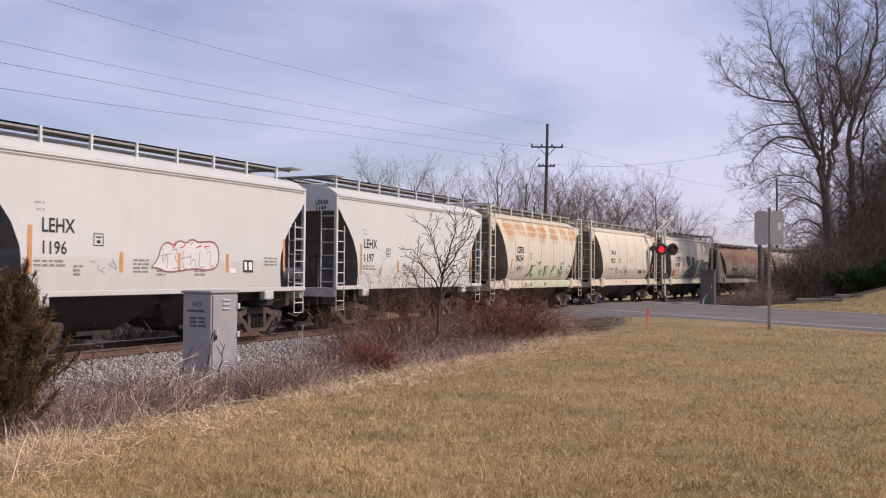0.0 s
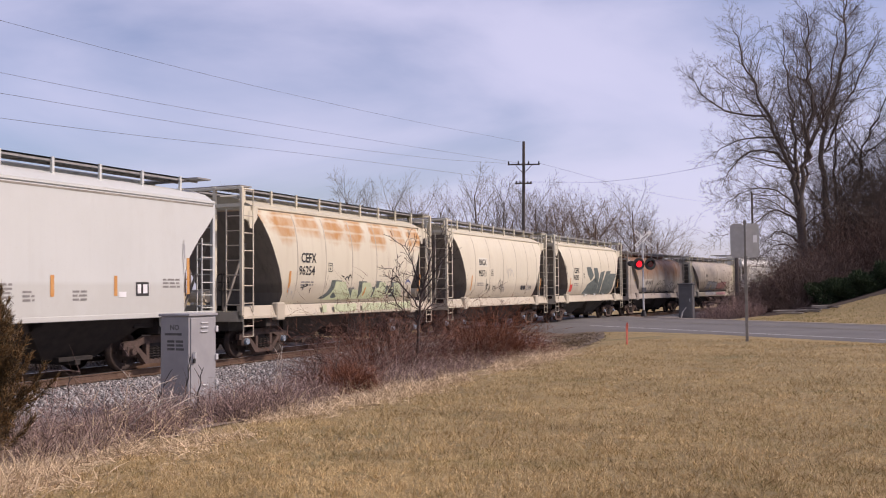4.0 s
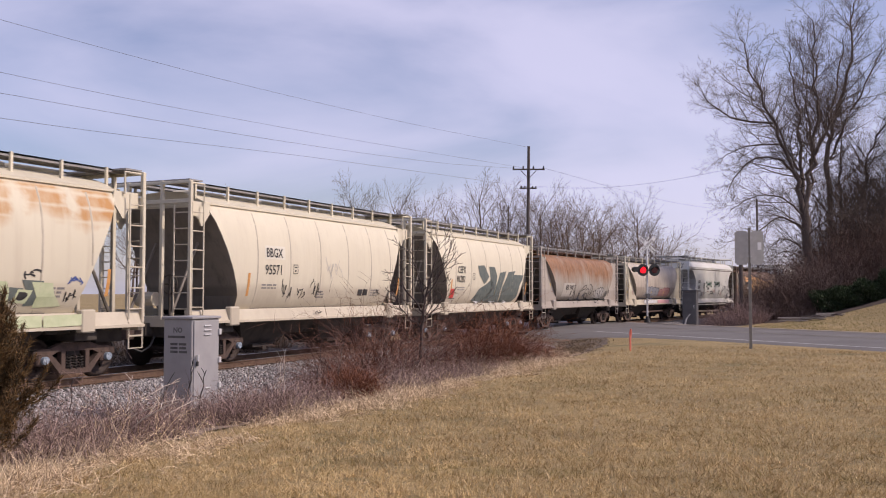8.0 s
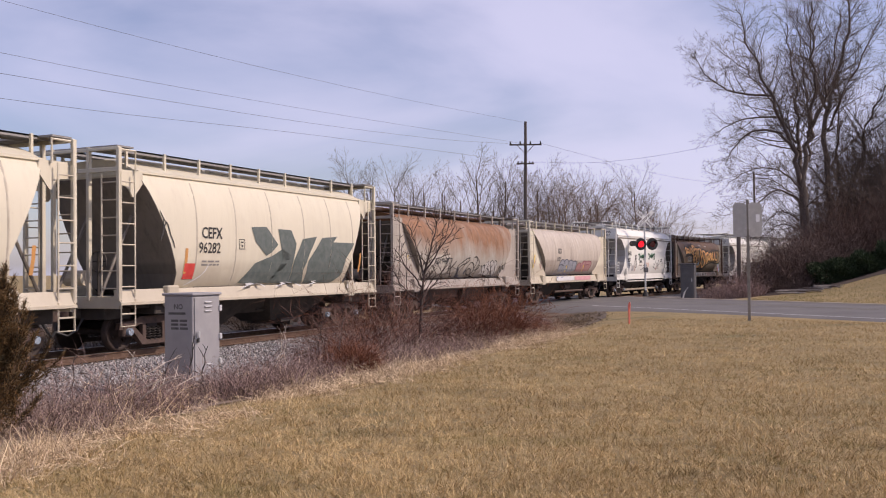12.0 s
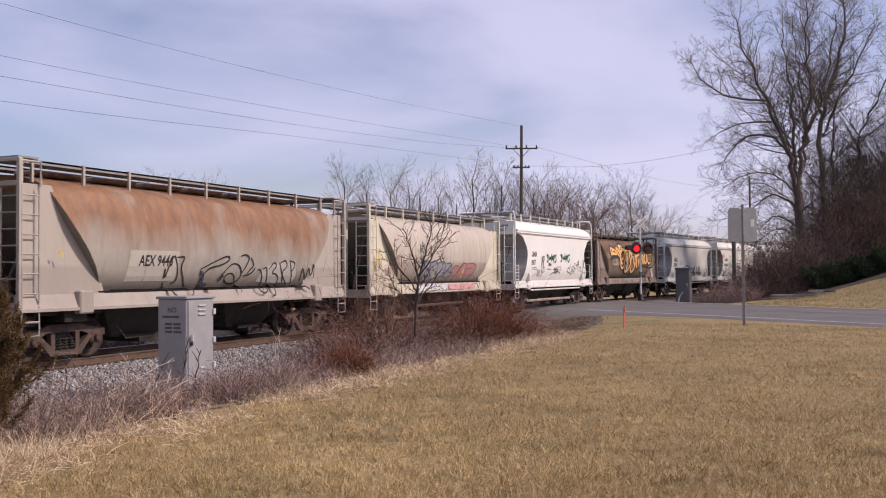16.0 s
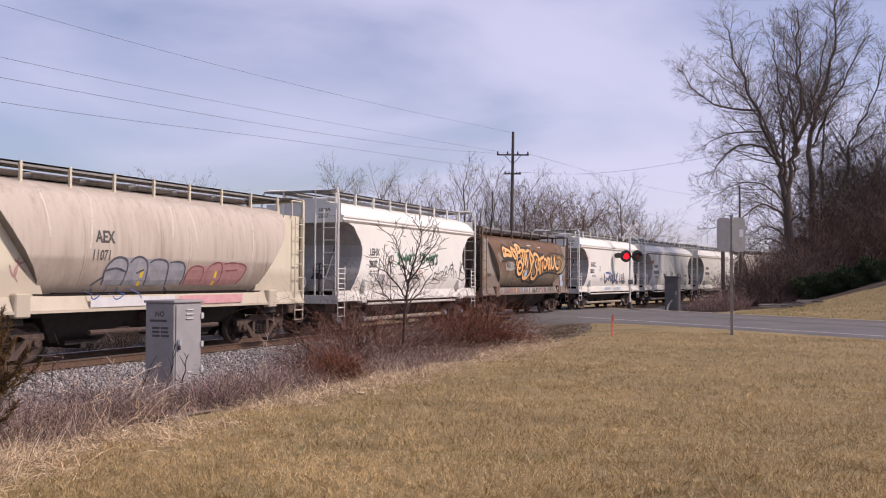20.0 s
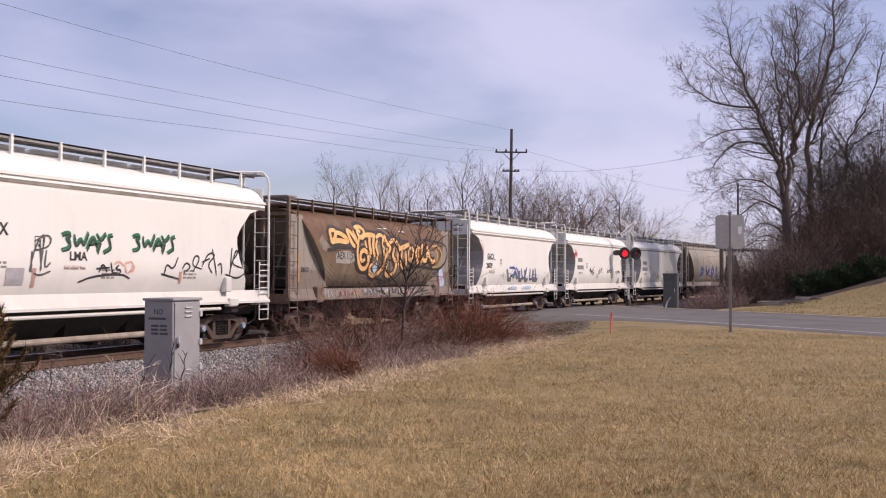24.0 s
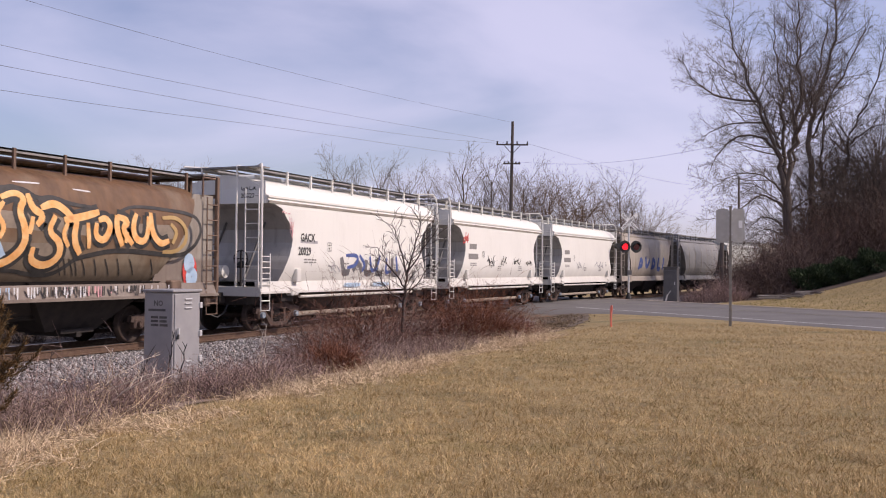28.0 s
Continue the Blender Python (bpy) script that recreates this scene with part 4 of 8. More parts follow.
def relay_box():
    x0, y0, w, d, z0, z1 = -11.2, 13.6, 0.64, 0.77, -0.40, 1.40
    ob = tagged(new("relay_box"), "grey painted steel railway relay box with louvres", "cabinet")
    part("cabinet_body", boxes(((x0 - w, y0, z0 + 0.18), (x0, y0 + d, z1)), bevel=0.012), GREY_BOX, ob)
    part("lid", boxes(((x0 - w - 0.03, y0 - 0.03, z1), (x0 + 0.035, y0 + d + 0.03, z1 + 0.05)), bevel=0.012), GREY_BOX, ob)
    part("door", boxes(((x0 + 0.002, y0 + 0.04, z0 + 0.24), (x0 + 0.022, y0 + d - 0.03, z1 - 0.03)), bevel=0.006), GREY_BOX, ob)
    for z in (1.10, 1.18, 1.26):
        part("louvre", boxes(((x0 + 0.02, y0 + 0.30, z), (x0 + 0.05, y0 + 0.50, z + 0.03)), bevel=0.01), GALV, ob)
    for z in (0.05, 0.13):
        part("louvre", boxes(((x0 + 0.02, y0 + 0.34, z), (x0 + 0.045, y0 + 0.50, z + 0.03)), bevel=0.01), GALV, ob)
    for z in (1.10, 0.58, 0.12):
        part("hinge", boxes(((x0 + 0.01, y0 + d - 0.06, z), (x0 + 0.06, y0 + d + 0.01, z + 0.11)), bevel=0.01), GALV, ob)
    part("latch", pipes([(x0 + 0.03, y0 + 0.09, 0.62), (x0 + 0.07, y0 + 0.09, 0.66), (x0 + 0.07, y0 + 0.09, 0.76)], r=0.025), GALV, ob, "steel door latch")
    part("padlock", boxes(((x0 + 0.04, y0 + 0.06, 0.56), (x0 + 0.07, y0 + 0.12, 0.64)), bevel=0.01), BLACK_PAINT, ob)
    for a, b in ((x0 - w + 0.03, y0 + 0.03), (x0 - 0.10, y0 + 0.03), (x0 - 0.10, y0 + d - 0.10), (x0 - w + 0.03, y0 + d - 0.10)):
        part("leg", boxes(((a, b, z0), (a + 0.07, b + 0.07, z0 + 0.2))), BLACK_PAINT, ob)
    yy = y0 - 0.003
    flat_text("lettering", ob, "NO", 0.13, lambda a, b: (x0 - w + 0.22 + a, yy, 1.16 + b), STENCIL_GREY, 1.0, 0.004)
    r = random.Random(4)
    for k, (z, n) in enumerate(((1.06, 1), (0.93, 2), (0.86, 2), (0.79, 2))):
        x = x0 - w + 0.10 + 0.06 * (k > 0)
        for i in range(n):
            wd = (0.38, 0.16)[n > 1] + 0.02 * r.random()
            part("print_bar", boxes(((x, yy - 0.001, z), (x + wd, yy + 0.002, z + 0.042))), STENCIL_GREY, ob)
            x += wd + 0.03
    pad = tagged(part("concrete_pad", boxes(((x0 - w - 0.1, y0 - 0.1, z0 - 0.25), (x0 + 0.1, y0 + d + 0.1, z0)), bevel=0.02), CONCRETE), "weathered concrete pad under the relay box", "pad")
    return ob


relay_box()


def road_sign():
    x, y = -3.79, 31.9
    z0 = -0.35
    ob = tagged(new("road_sign"), "two bare aluminium sign backs on a steel post", "sign")
    bm = bmesh.new()
    slab(bm, [(x + a, y + b) for a, b in ((-0.045, -0.03), (0.045, -0.03), (0.045, 0.0), (0.02, 0.0), (0.02, 0.03), (-0.02, 0.03), (-0.02, 0.0), (-0.045, 0.0))], 2, z0, 3.98)
    part("post", bm, POST_STEEL, ob)
    for sgn, turn in ((-1, 4), (1, 22)):
        bm = bmesh.new()
        box(bm, (-0.42 if sgn < 0 else 0.0, -0.004, 2.78), (0.0 if sgn < 0 else 0.42, 0.004, 3.88))
        bmesh.ops.bevel(bm, geom=[e for e in bm.edges if abs(e.verts[0].co.y - e.verts[1].co.y) > 0.003], offset=0.05, segments=3, affect="EDGES")
        bmesh.ops.transform(bm, matrix=pose(x + sgn * 0.03, y - 0.04, 0, 0, 0, turn), verts=bm.verts[:])
        panel = part("sign_panel", bm, SIGN_BACK, ob)
        for z in (3.05, 3.65):
            bm = bmesh.new()
            box(bm, (0.02 * sgn - 0.02, -0.02, z - 0.02), (0.02 * sgn + 0.02, 0.0, z + 0.02))
            bmesh.ops.transform(bm, matrix=pose(x + sgn * 0.03, y - 0.04, 0, 0, 0, turn), verts=bm.verts[:])
            part("bolt_clip", bm, GALV, panel)
        if sgn > 0:
            bm = bmesh.new()
            box(bm, (0.23, -0.010, 3.26), (0.35, -0.005, 3.50))
            bmesh.ops.transform(bm, matrix=pose(x + sgn * 0.03, y - 0.04, 0, 0, 0, turn), verts=bm.verts[:])
            part("sticker", bm, SIGN_WHITE, panel, "white sticker on the panel")
    return ob


road_sign()


def marker():
    ob = tagged(new("marker_stake"), "orange plastic marker stake in the verge", "marker")
    bm = bmesh.new()
    slab(bm, [(-7.40 + a, b) for a, b in ((-0.03, -0.30), (0.03, -0.30), (0.03, 0.35), (0.055, 0.62), (0.04, 0.72), (0.0, 0.70), (-0.03, 0.60))], 1, 30.65, 30.67)
    part("stake", bm, ORANGE, ob)
    bm = bmesh.new()
    pipe(bm, [(-7.40, 30.64, -0.3), (-7.39, 30.62, 0.5)], 0.018, 6)
    part("rod", bm, ORANGE, ob)


marker()


def crossing_signal():
    x, y = 0.0, 0.0
    ob = tagged(new("crossing_signal"), "silver crossing mast with crossbuck and paired red flashers", "crossing signal")
    part("mast", pipes([(x, y, 0), (x, y, 5.35)], r=0.06, n=10), MAST, ob)
    bm = bmesh.new()
    bmesh.ops.create_cone(bm, cap_ends=True, segments=12, radius1=0.22, radius2=0.08, depth=0.4, matrix=Matrix.Translation((x, y, 0.2)))
    part("mast_base", bm, BLACK_PAINT, ob)
    face = pose(x, y - 0.08, 0)
    for k, (turn, words) in enumerate(((42, "RAIL ROAD"), (-42, "CROSSING"))):
        m = face @ pose(0, -0.012 * k, 4.98, 0, turn, 0)
        bm = bmesh.new()
        box(bm, (-0.74, -0.006, -0.125), (0.74, 0.006, 0.125))
        bmesh.ops.transform(bm, matrix=m, verts=bm.verts[:])
        blade = part("crossbuck_blade", bm, SIGN_WHITE, ob, "white crossbuck blade with black letters")
        if k:
            flat_text("lettering", blade, words, 0.21, lambda a, b: m @ Vector((-0.66 + a, -0.010, -0.075 + b)), LETTER, 1.12, 0.005)
        else:
            flat_text("lettering", blade, "RAIL", 0.21, lambda a, b: m @ Vector((-0.68 + a, -0.010, -0.075 + b)), LETTER, 1.05, 0.005)
            flat_text("lettering", blade, "ROAD", 0.21, lambda a, b: m @ Vector((0.16 + a, -0.010, -0.075 + b)), LETTER, 1.05, 0.005)
    part("cross_arm", pipes([face @ Vector((-0.75, -0.05, 3.36)), face @ Vector((0.75, -0.05, 3.36))], r=0.045), BLACK_PAINT, ob)
    for sgn in (-1, 1):
        c = face @ Vector((sgn * 0.40, -0.16, 3.36))
        bm = bmesh.new()
        disc(bm, c, 1, 0.39, 0.012, 28)
        head = part("backing_disc", bm, BLACK_PAINT, ob)
        bm = bmesh.new()
        disc(bm, c + Vector((0, 0.12, 0)), 1, 0.18, 0.11, 18)
        part("lamp_housing", bm, BLACK_PAINT, head)
        bm = bmesh.new()
        disc(bm, c + Vector((0, -0.03, 0)), 1, 0.205, 0.02, 24)
        part("red_lens", bm, RED_LAMP if sgn < 0 else RED_OFF, head, "round red signal lens")
        bm = bmesh.new()
        n = 12
        ring = [(0.225 * math.cos(a), 0.225 * math.sin(a)) for a in (math.pi * (0.0 + k / n) for k in range(n + 1))]
        near, far = [], []
        for a, b in ring:
            near.append(bm.verts.new(c + Vector((a, -0.30 * (0.35 + 0.65 * max(0, b) / 0.225), b))))
            far.append(bm.verts.new(c + Vector((a, 0.0, b))))
        for k in range(n):
            bm.faces.new((near[k], near[k + 1], far[k + 1], far[k]))
        bmesh.ops.solidify(bm, geom=bm.faces[:], thickness=0.006)
        part("hood", bm, BLACK_PAINT, head)
    bm = bmesh.new()
    disc(bm, face @ Vector((-0.86, 0.0, 3.40)), 1, 0.17, 0.20, 14)
    part("rear_lamp", bm, BLACK_PAINT, ob)
    part("junction_box", boxes(((x - 0.14, y - 0.16, 1.55), (x + 0.14, y - 0.04, 1.85)), bevel=0.01), DARK_BOX, ob)
    bm = bmesh.new()
    disc(bm, (x, y, 5.42), 2, 0.15, 0.07, 16)
    part("bell", bm, GALV, ob)
    ob.matrix_basis = pose(-13.6, 61.0, 0, 0, 0, 39)
    return ob


crossing_signal()


def signal_cabinet():
    x, y = -10.6, 59.6
    ob = tagged(new("signal_cabinet"), "dark grey steel signal cabinet near the crossing", "cabinet")
    part("cabinet_body", boxes(((x - 0.45, y - 0.35, -0.25), (x + 0.40, y + 0.35, 1.98)), bevel=0.02), DARK_BOX, ob)
    part("roof", boxes(((x - 0.50, y - 0.41, 1.98), (x + 0.45, y + 0.41, 2.08)), bevel=0.03), DARK_BOX, ob)
    part("door", boxes(((x - 0.40, y - 0.37, 0.05), (x + 0.35, y - 0.35, 1.85)), bevel=0.01), DARK_BOX, ob)
    part("handle", pipes([(x + 0.25, y - 0.36, 0.95), (x + 0.25, y - 0.42, 1.0), (x + 0.25, y - 0.42, 1.15)], r=0.02), GALV, ob)
    post = tagged(new("cable_stub"), "short pale bent conduit stub beside the cabinet", "conduit")
    part("conduit", pipes([(x - 0.2, y - 1.1, -0.15), (x - 0.1, y - 1.05, 0.3), (x + 0.12, y - 1.0, 0.62)], r=0.05), CONCRETE, post)
    # a weathered post a little farther on
    ob2 = tagged(new("wooden_post"), "plain dark weathered wooden post", "post")
    part("shaft", pipes([(-8.2, 64.3, -0.4), (-8.2, 64.3, 3.9)], r=0.13, n=8), POLE_WOOD, ob2)


signal_cabinet()


def utility_pole(x, y, top, arms=True, turn=20.0, lean=0.0):
    ob = tagged(new("utility_pole"), "tall weathered wooden utility pole with crossarm" if arms else "distant weathered wooden utility pole", "utility pole", "poles of the power line")
    bm = bmesh.new()
    pipe(bm, [(0, 0, -0.6), (0, 0, 3), (0, 0, top)], (0.19, 0.175, 0.12), 10)
    part("shaft", bm, POLE_WOOD, ob)
    ob.matrix_basis = pose(x, y, 0, 0, lean, turn)
    if not arms:
        return ob
    z = top - 2.0
    part("crossarm", boxes(((-1.36, -0.20, z - 0.06), (1.36, -0.09, z + 0.06)), bevel=0.008), POLE_WOOD, ob)
    for s in (-1, 1):
        part("arm_brace", pipes([(s * 0.70, -0.14, z - 0.05), (s * 0.05, -0.17, z - 0.75)], r=0.03), POLE_WOOD, ob)
    for a in (-1.28, -0.45, 0.42, 1.28):
        bm = bmesh.new()
        bmesh.ops.create_cone(bm, cap_ends=True, segments=8, radius1=0.075, radius2=0.05, depth=0.24, matrix=Matrix.Translation((a, -0.14, z + 0.17)))
        part("insulator", bm, BLACK_PAINT, ob)
    z -= 1.62
    part("lower_arm", boxes(((-0.75, -0.20, z - 0.06), (0.72, -0.09, z + 0.06)), bevel=0.008), POLE_WOOD, ob)
    for a in (-0.62, -0.3, 0.35, 0.62):
        part("lower_insulator", boxes(((a - 0.06, -0.22, z + 0.05), (a + 0.06, -0.08, z + 0.18)), bevel=0.02), BLACK_PAINT, ob)
    ob.matrix_basis = pose(x, y, 0, 0, lean, turn)
    return ob


utility_pole(-27.25, 76.4, 14.45, turn=19.7, lean=0.7)
utility_pole(-14.4, 129.5, 14.2, arms=False, turn=-5)


def cable(label, pts, r=0.022):
    """A slack wire through the points, as a smooth curve."""
    cu = bpy.data.curves.new("power_cable", "CURVE")
    cu.dimensions, cu.bevel_depth, cu.bevel_resolution, cu.resolution_u = "3D", r, 1, 10
    sp = cu.splines.new("BEZIER")
    sp.bezier_points.add(len(pts) - 1)
    for b, p in zip(sp.bezier_points, pts):
        b.co, b.handle_left_type, b.handle_right_type = p, "AUTO", "AUTO"
    cu.materials.append(WIRE)
    return tagged(new("power_cable", cu), label, "cable", "cables of the power line")


LEAD = "thin dark slack overhead power cable"
cable(LEAD, [(-27.3, 76.3, 14.4), (-28.5, 48.8, 12.8), (-28.5, 24.0, 11.7), (-28.5, -40, 11.2)], 0.007)
cable(LEAD, [(-28.5, 76.0, 12.6), (-28.5, 59.7, 11.1), (-28.5, 24.0, 9.05), (-28.5, -40, 7.2)], 0.008)
cable(LEAD, [(-27.0, 76.4, 12.5), (-28.5, 39.2, 10.5), (-28.5, 24.0, 9.8), (-28.5, -40, 8.6)], 0.007)
cable(LEAD, [(-27.4, 76.3, 11.0), (-28.5, 45.0, 9.45), (-28.5, 24.0, 8.15), (-28.5, -40, 6.4)], 0.008)
cable(LEAD, [(-26.6, 76.5, 10.95), (-18.0, 69.0, 9.75), (-9.2, 61.8, 9.6), (2.0, 52.0, 10.4)], 0.008)
cable(LEAD, [(-26.0, 77.0, 12.6), (-20.0, 102.0, 11.6), (-14.2, 129.3, 12.4)], 0.009)


def timber_heap():
    """Old boards and branches dumped on the bank."""
    r = random.Random(21)
    for i in range(16):
        ob = tagged(new("board" if i < 9 else "branch"), "greyed weathered board lying on the bank" if i < 9 else "cut grey branch lying on the bank", "timber", "dumped timber")
        x, y = -5.2 + 2.6 * r.random(), 59.8 + 1.8 * r.random()
        ln, a = 0.7 + 1.3 * r.random(), math.radians(-40 + 65 * r.random())
        z = ground_z(x, y) + 0.08 + 0.05 * (i % 3)
        bm = bmesh.new()
        if i < 9:
            box(bm, (-ln / 2, -0.09, -0.03), (ln / 2, 0.09, 0.03), 0.01)
            bmesh.ops.transform(bm, matrix=pose(x, y, z, 6 * r.random(), 4 * r.random() - 2, math.degrees(a)), verts=bm.verts[:])
            part("plank", bm, TIMBER, ob)
        else:
            d = Vector((math.cos(a), math.sin(a), 0.05))
            pipe(bm, [Vector((x, y, z)) + d * (ln * t / 4) + Vector((0, 0, 0.06 * math.sin(t))) for t in range(5)], (0.07, 0.06, 0.05, 0.04, 0.02), 6)
            part("limb", bm, BARK, ob)


timber_heap()


def ties():
    """Timber cross ties, with those nearest the viewer as single pieces."""
    me = keep(boxes(((-1.30, -0.115, -0.36), (1.30, 0.115, -0.175)), bevel=0.012), "tie", TIE_WOOD)
    plate = keep(boxes(((-0.09, -0.1, -0.176), (0.09, 0.1, -0.166)), ((-0.10, -0.05, -0.172), (-0.075, -0.02, -0.145)), ((0.075, 0.02, -0.172), (0.10, 0.05, -0.145))), "tie_plate", RAIL_STEEL)
    root = tagged(new("track_ties"), "dark weathered timber cross ties in ballast", "ties", "", "structure")
    r = random.Random(3)
    for i in range(110):
        s = 2.0 + i * 0.51
        x, y, a = track(s)
        ob = hang("tie", me, root, pose(x + r.uniform(-0.04, 0.04), y, r.uniform(-0.012, 0.004), 0, 0, math.degrees(a) + r.uniform(-1, 1)))
        if i < 60:
            for d in (0.7525, -0.7525):
                hang("tie_plate", plate, ob, pose(d, 0, 0))


ties()


def crossing_panels():
    root = tagged(new("crossing_surface"), "dark rubber panels between the rails at the crossing", "crossing panels", "", "structure")
    for i in range(7):
        s = 44.5 + i * 2.0
        for d0, d1 in ((-0.66, -0.02), (0.02, 0.66), (0.84, 1.45), (-1.45, -0.84)):
            x, y, a = track(s)
            ob = part("panel", boxes(((d0, -0.98, -0.15), (d1, 0.98, -0.004)), bevel=0.01), RUBBER, root)
            ob.matrix_basis = pose(x, y, 0, 0, 0, math.degrees(a))


crossing_panels()


def litter():
    """Bare leaf-littered soil under the brambles, and the worn gravel apron beside the crossing."""
    rows = []
    for y in np.arange(3.0, 33.0, 0.4):
        w = 0.35 * noise.noise((y * 0.7, 0.0, 5.0))
        edge = -8.75 - 0.03 * max(0, y - 14) + 0.5 * noise.noise((y * 1.1, 2.0, 5.0))
        xs = [-11.9 + w + (edge + 11.9 - w) * i / 8 for i in range(9)]
        rows.append([(x, y, ground_z(x, y) + 0.022) for x in xs])
    strip("leaf_litter", rows, LITTER, "brown leaf litter and bare soil under brambles", "soil")
    rows = []
    for t in np.linspace(0, 1, 26):
        y = 29.4 + 13 * t
        lo = -14.2 - 0.8 * t
        hi = -12.3 + 2.6 * min(1.0, t * 4.5) ** 0.6 + 0.25 * noise.noise((y * 0.9, 1.0, 8.0)) - 1.2 * max(0.0, t - 0.45) * 2
        rows.append([(lo + (hi - lo) * i / 6, y, ground_z(lo + (hi - lo) * i / 6, y) + 0.02) for i in range(7)])
    strip("gravel_apron", rows, plain("muddy_gravel", (0.075, 0.053, 0.037), (0.19, 0.145, 0.105), 1.6, 0.95, 0, 0.9), "muddy brown gravel apron beside the crossing", "apron")


    gravel = plain("grey_gravel", (0.20, 0.185, 0.175), (0.33, 0.31, 0.295), 5.0, 0.95, 0, 0.9)
    rows = []
    for a in np.arange(41.0, 51.0, 0.5):
        hi = 40.0 + 4.5 * ease(a, 41, 43.5) + 0.6 * noise.noise((a * 0.8, 3.0, 1.0))
        row = []
        for i in range(8):
            x, y, _ = road_at(a, ROAD_HI - 0.3 + (hi - ROAD_HI + 0.3) * i / 7, 0)
            row.append((x, y, max(ground_z(x, y) + 0.025, -0.035 if i == 0 else -9)))
        rows.append(row)
    strip("gravel_shoulder", rows, gravel, "pale grey gravel shoulder beyond the road", "gravel")


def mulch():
    """Leaf mulch under the shrubs and the wood on the bank, darkened for tree shade."""
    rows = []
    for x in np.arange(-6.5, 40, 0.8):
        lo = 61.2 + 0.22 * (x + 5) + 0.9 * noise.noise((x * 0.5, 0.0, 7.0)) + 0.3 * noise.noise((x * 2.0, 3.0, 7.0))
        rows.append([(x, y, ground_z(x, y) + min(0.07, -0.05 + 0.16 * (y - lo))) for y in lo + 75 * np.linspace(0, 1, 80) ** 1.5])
    strip("leaf_mulch", rows, MULCH, "brown leaf mulch under the wood, tree shade in its colour", "soil")


def far_verge():
    """Added dark sheet beyond the track, short of the road, for shade under cars."""
    rows = [[on_track(s, d, ground_z(TRACK_X + d, s) + 0.16 if d > -39 else ground_z(TRACK_X + d, s) - 0.1) for d in (-4.1, -6, -9, -13, -18, -24, -30, -36, -42 + 2 * noise.noise((s * 0.2, 0, 3)))] for s in np.arange(-40, 40.1, 2.0)]
    strip("far_verge", rows, plain("under_car_shade_verge", (0.028, 0.021, 0.016), (0.085, 0.063, 0.046), 0.7, 0.95, 0, 0.8), "dark sheet beyond the track, added for under-car shade", "soil")


litter()
mulch()
far_verge()


# ---- vegetation ----
def unit(v):
    return v / (np.linalg.norm(v, axis=-1, keepdims=True) + 1e-9)


def ribbons(base, heading, length, width, bend, segs, rng, drop=0.0):
    """Many tapering ribbons at once. base, heading: N x 3; length, width, bend: N. Returns vertices and faces."""
    n = len(base)
    d = unit(heading)
    side = unit(np.cross(d, unit(rng.normal(size=(n, 3)))))
    out = unit(np.cross(side, d))
    pts, p = [], base.copy()
    step = (length / segs)[:, None]
    for k in range(segs + 1):
        w = (width * (1 - 0.85 * k / segs))[:, None] / 2
        pts += [p - side * w, p + side * w]
        d = unit(d + out * (bend / segs)[:, None] + np.array((0, 0, -drop / segs)) + rng.normal(size=(n, 3)) * 0.05)
        p = p + d * step
    verts = np.stack(pts, axis=1).reshape(-1, 3)
    m = 2 * (segs + 1)
    quads = np.array([(2 * k, 2 * k + 1, 2 * k + 3, 2 * k + 2) for k in range(segs)])
    faces = (np.arange(n)[:, None, None] * m + quads[None]).reshape(-1, 4)
    return verts, faces, p


def stuff(name, parts, material, label, category, kind="stuff", parent=None):
    vs, fs, k = [], [], 0
    for v, f in parts:
        vs.append(v)
        fs.append(f + k)
        k += len(v)
    v, f = np.concatenate(vs), np.concatenate(fs)
    me = bpy.data.meshes.new(name)
    me.vertices.add(len(v))
    me.vertices.foreach_set("co", v.astype(np.float32).ravel())
    me.loops.add(f.size)
    me.polygons.add(len(f))
    me.polygons.foreach_set("loop_start", np.arange(0, f.size, 4, dtype=np.int32))
    me.loops.foreach_set("vertex_index", f.astype(np.int32).ravel())
    me.update(calc_edges=True)
    me.materials.append(material)
    ob = new(name, me)
    if parent is not None:
        ob.parent = parent
        return ob
    return tagged(ob, label, category, "", kind)


def on_ground(x, y, lift=0.0):
    return np.array([(a, b, ground_z(a, b) + lift) for a, b in zip(x, y)])


def up(n, rng, spread):
    return np.column_stack((rng.normal(0, spread, n), rng.normal(0, spread, n), np.ones(n)))


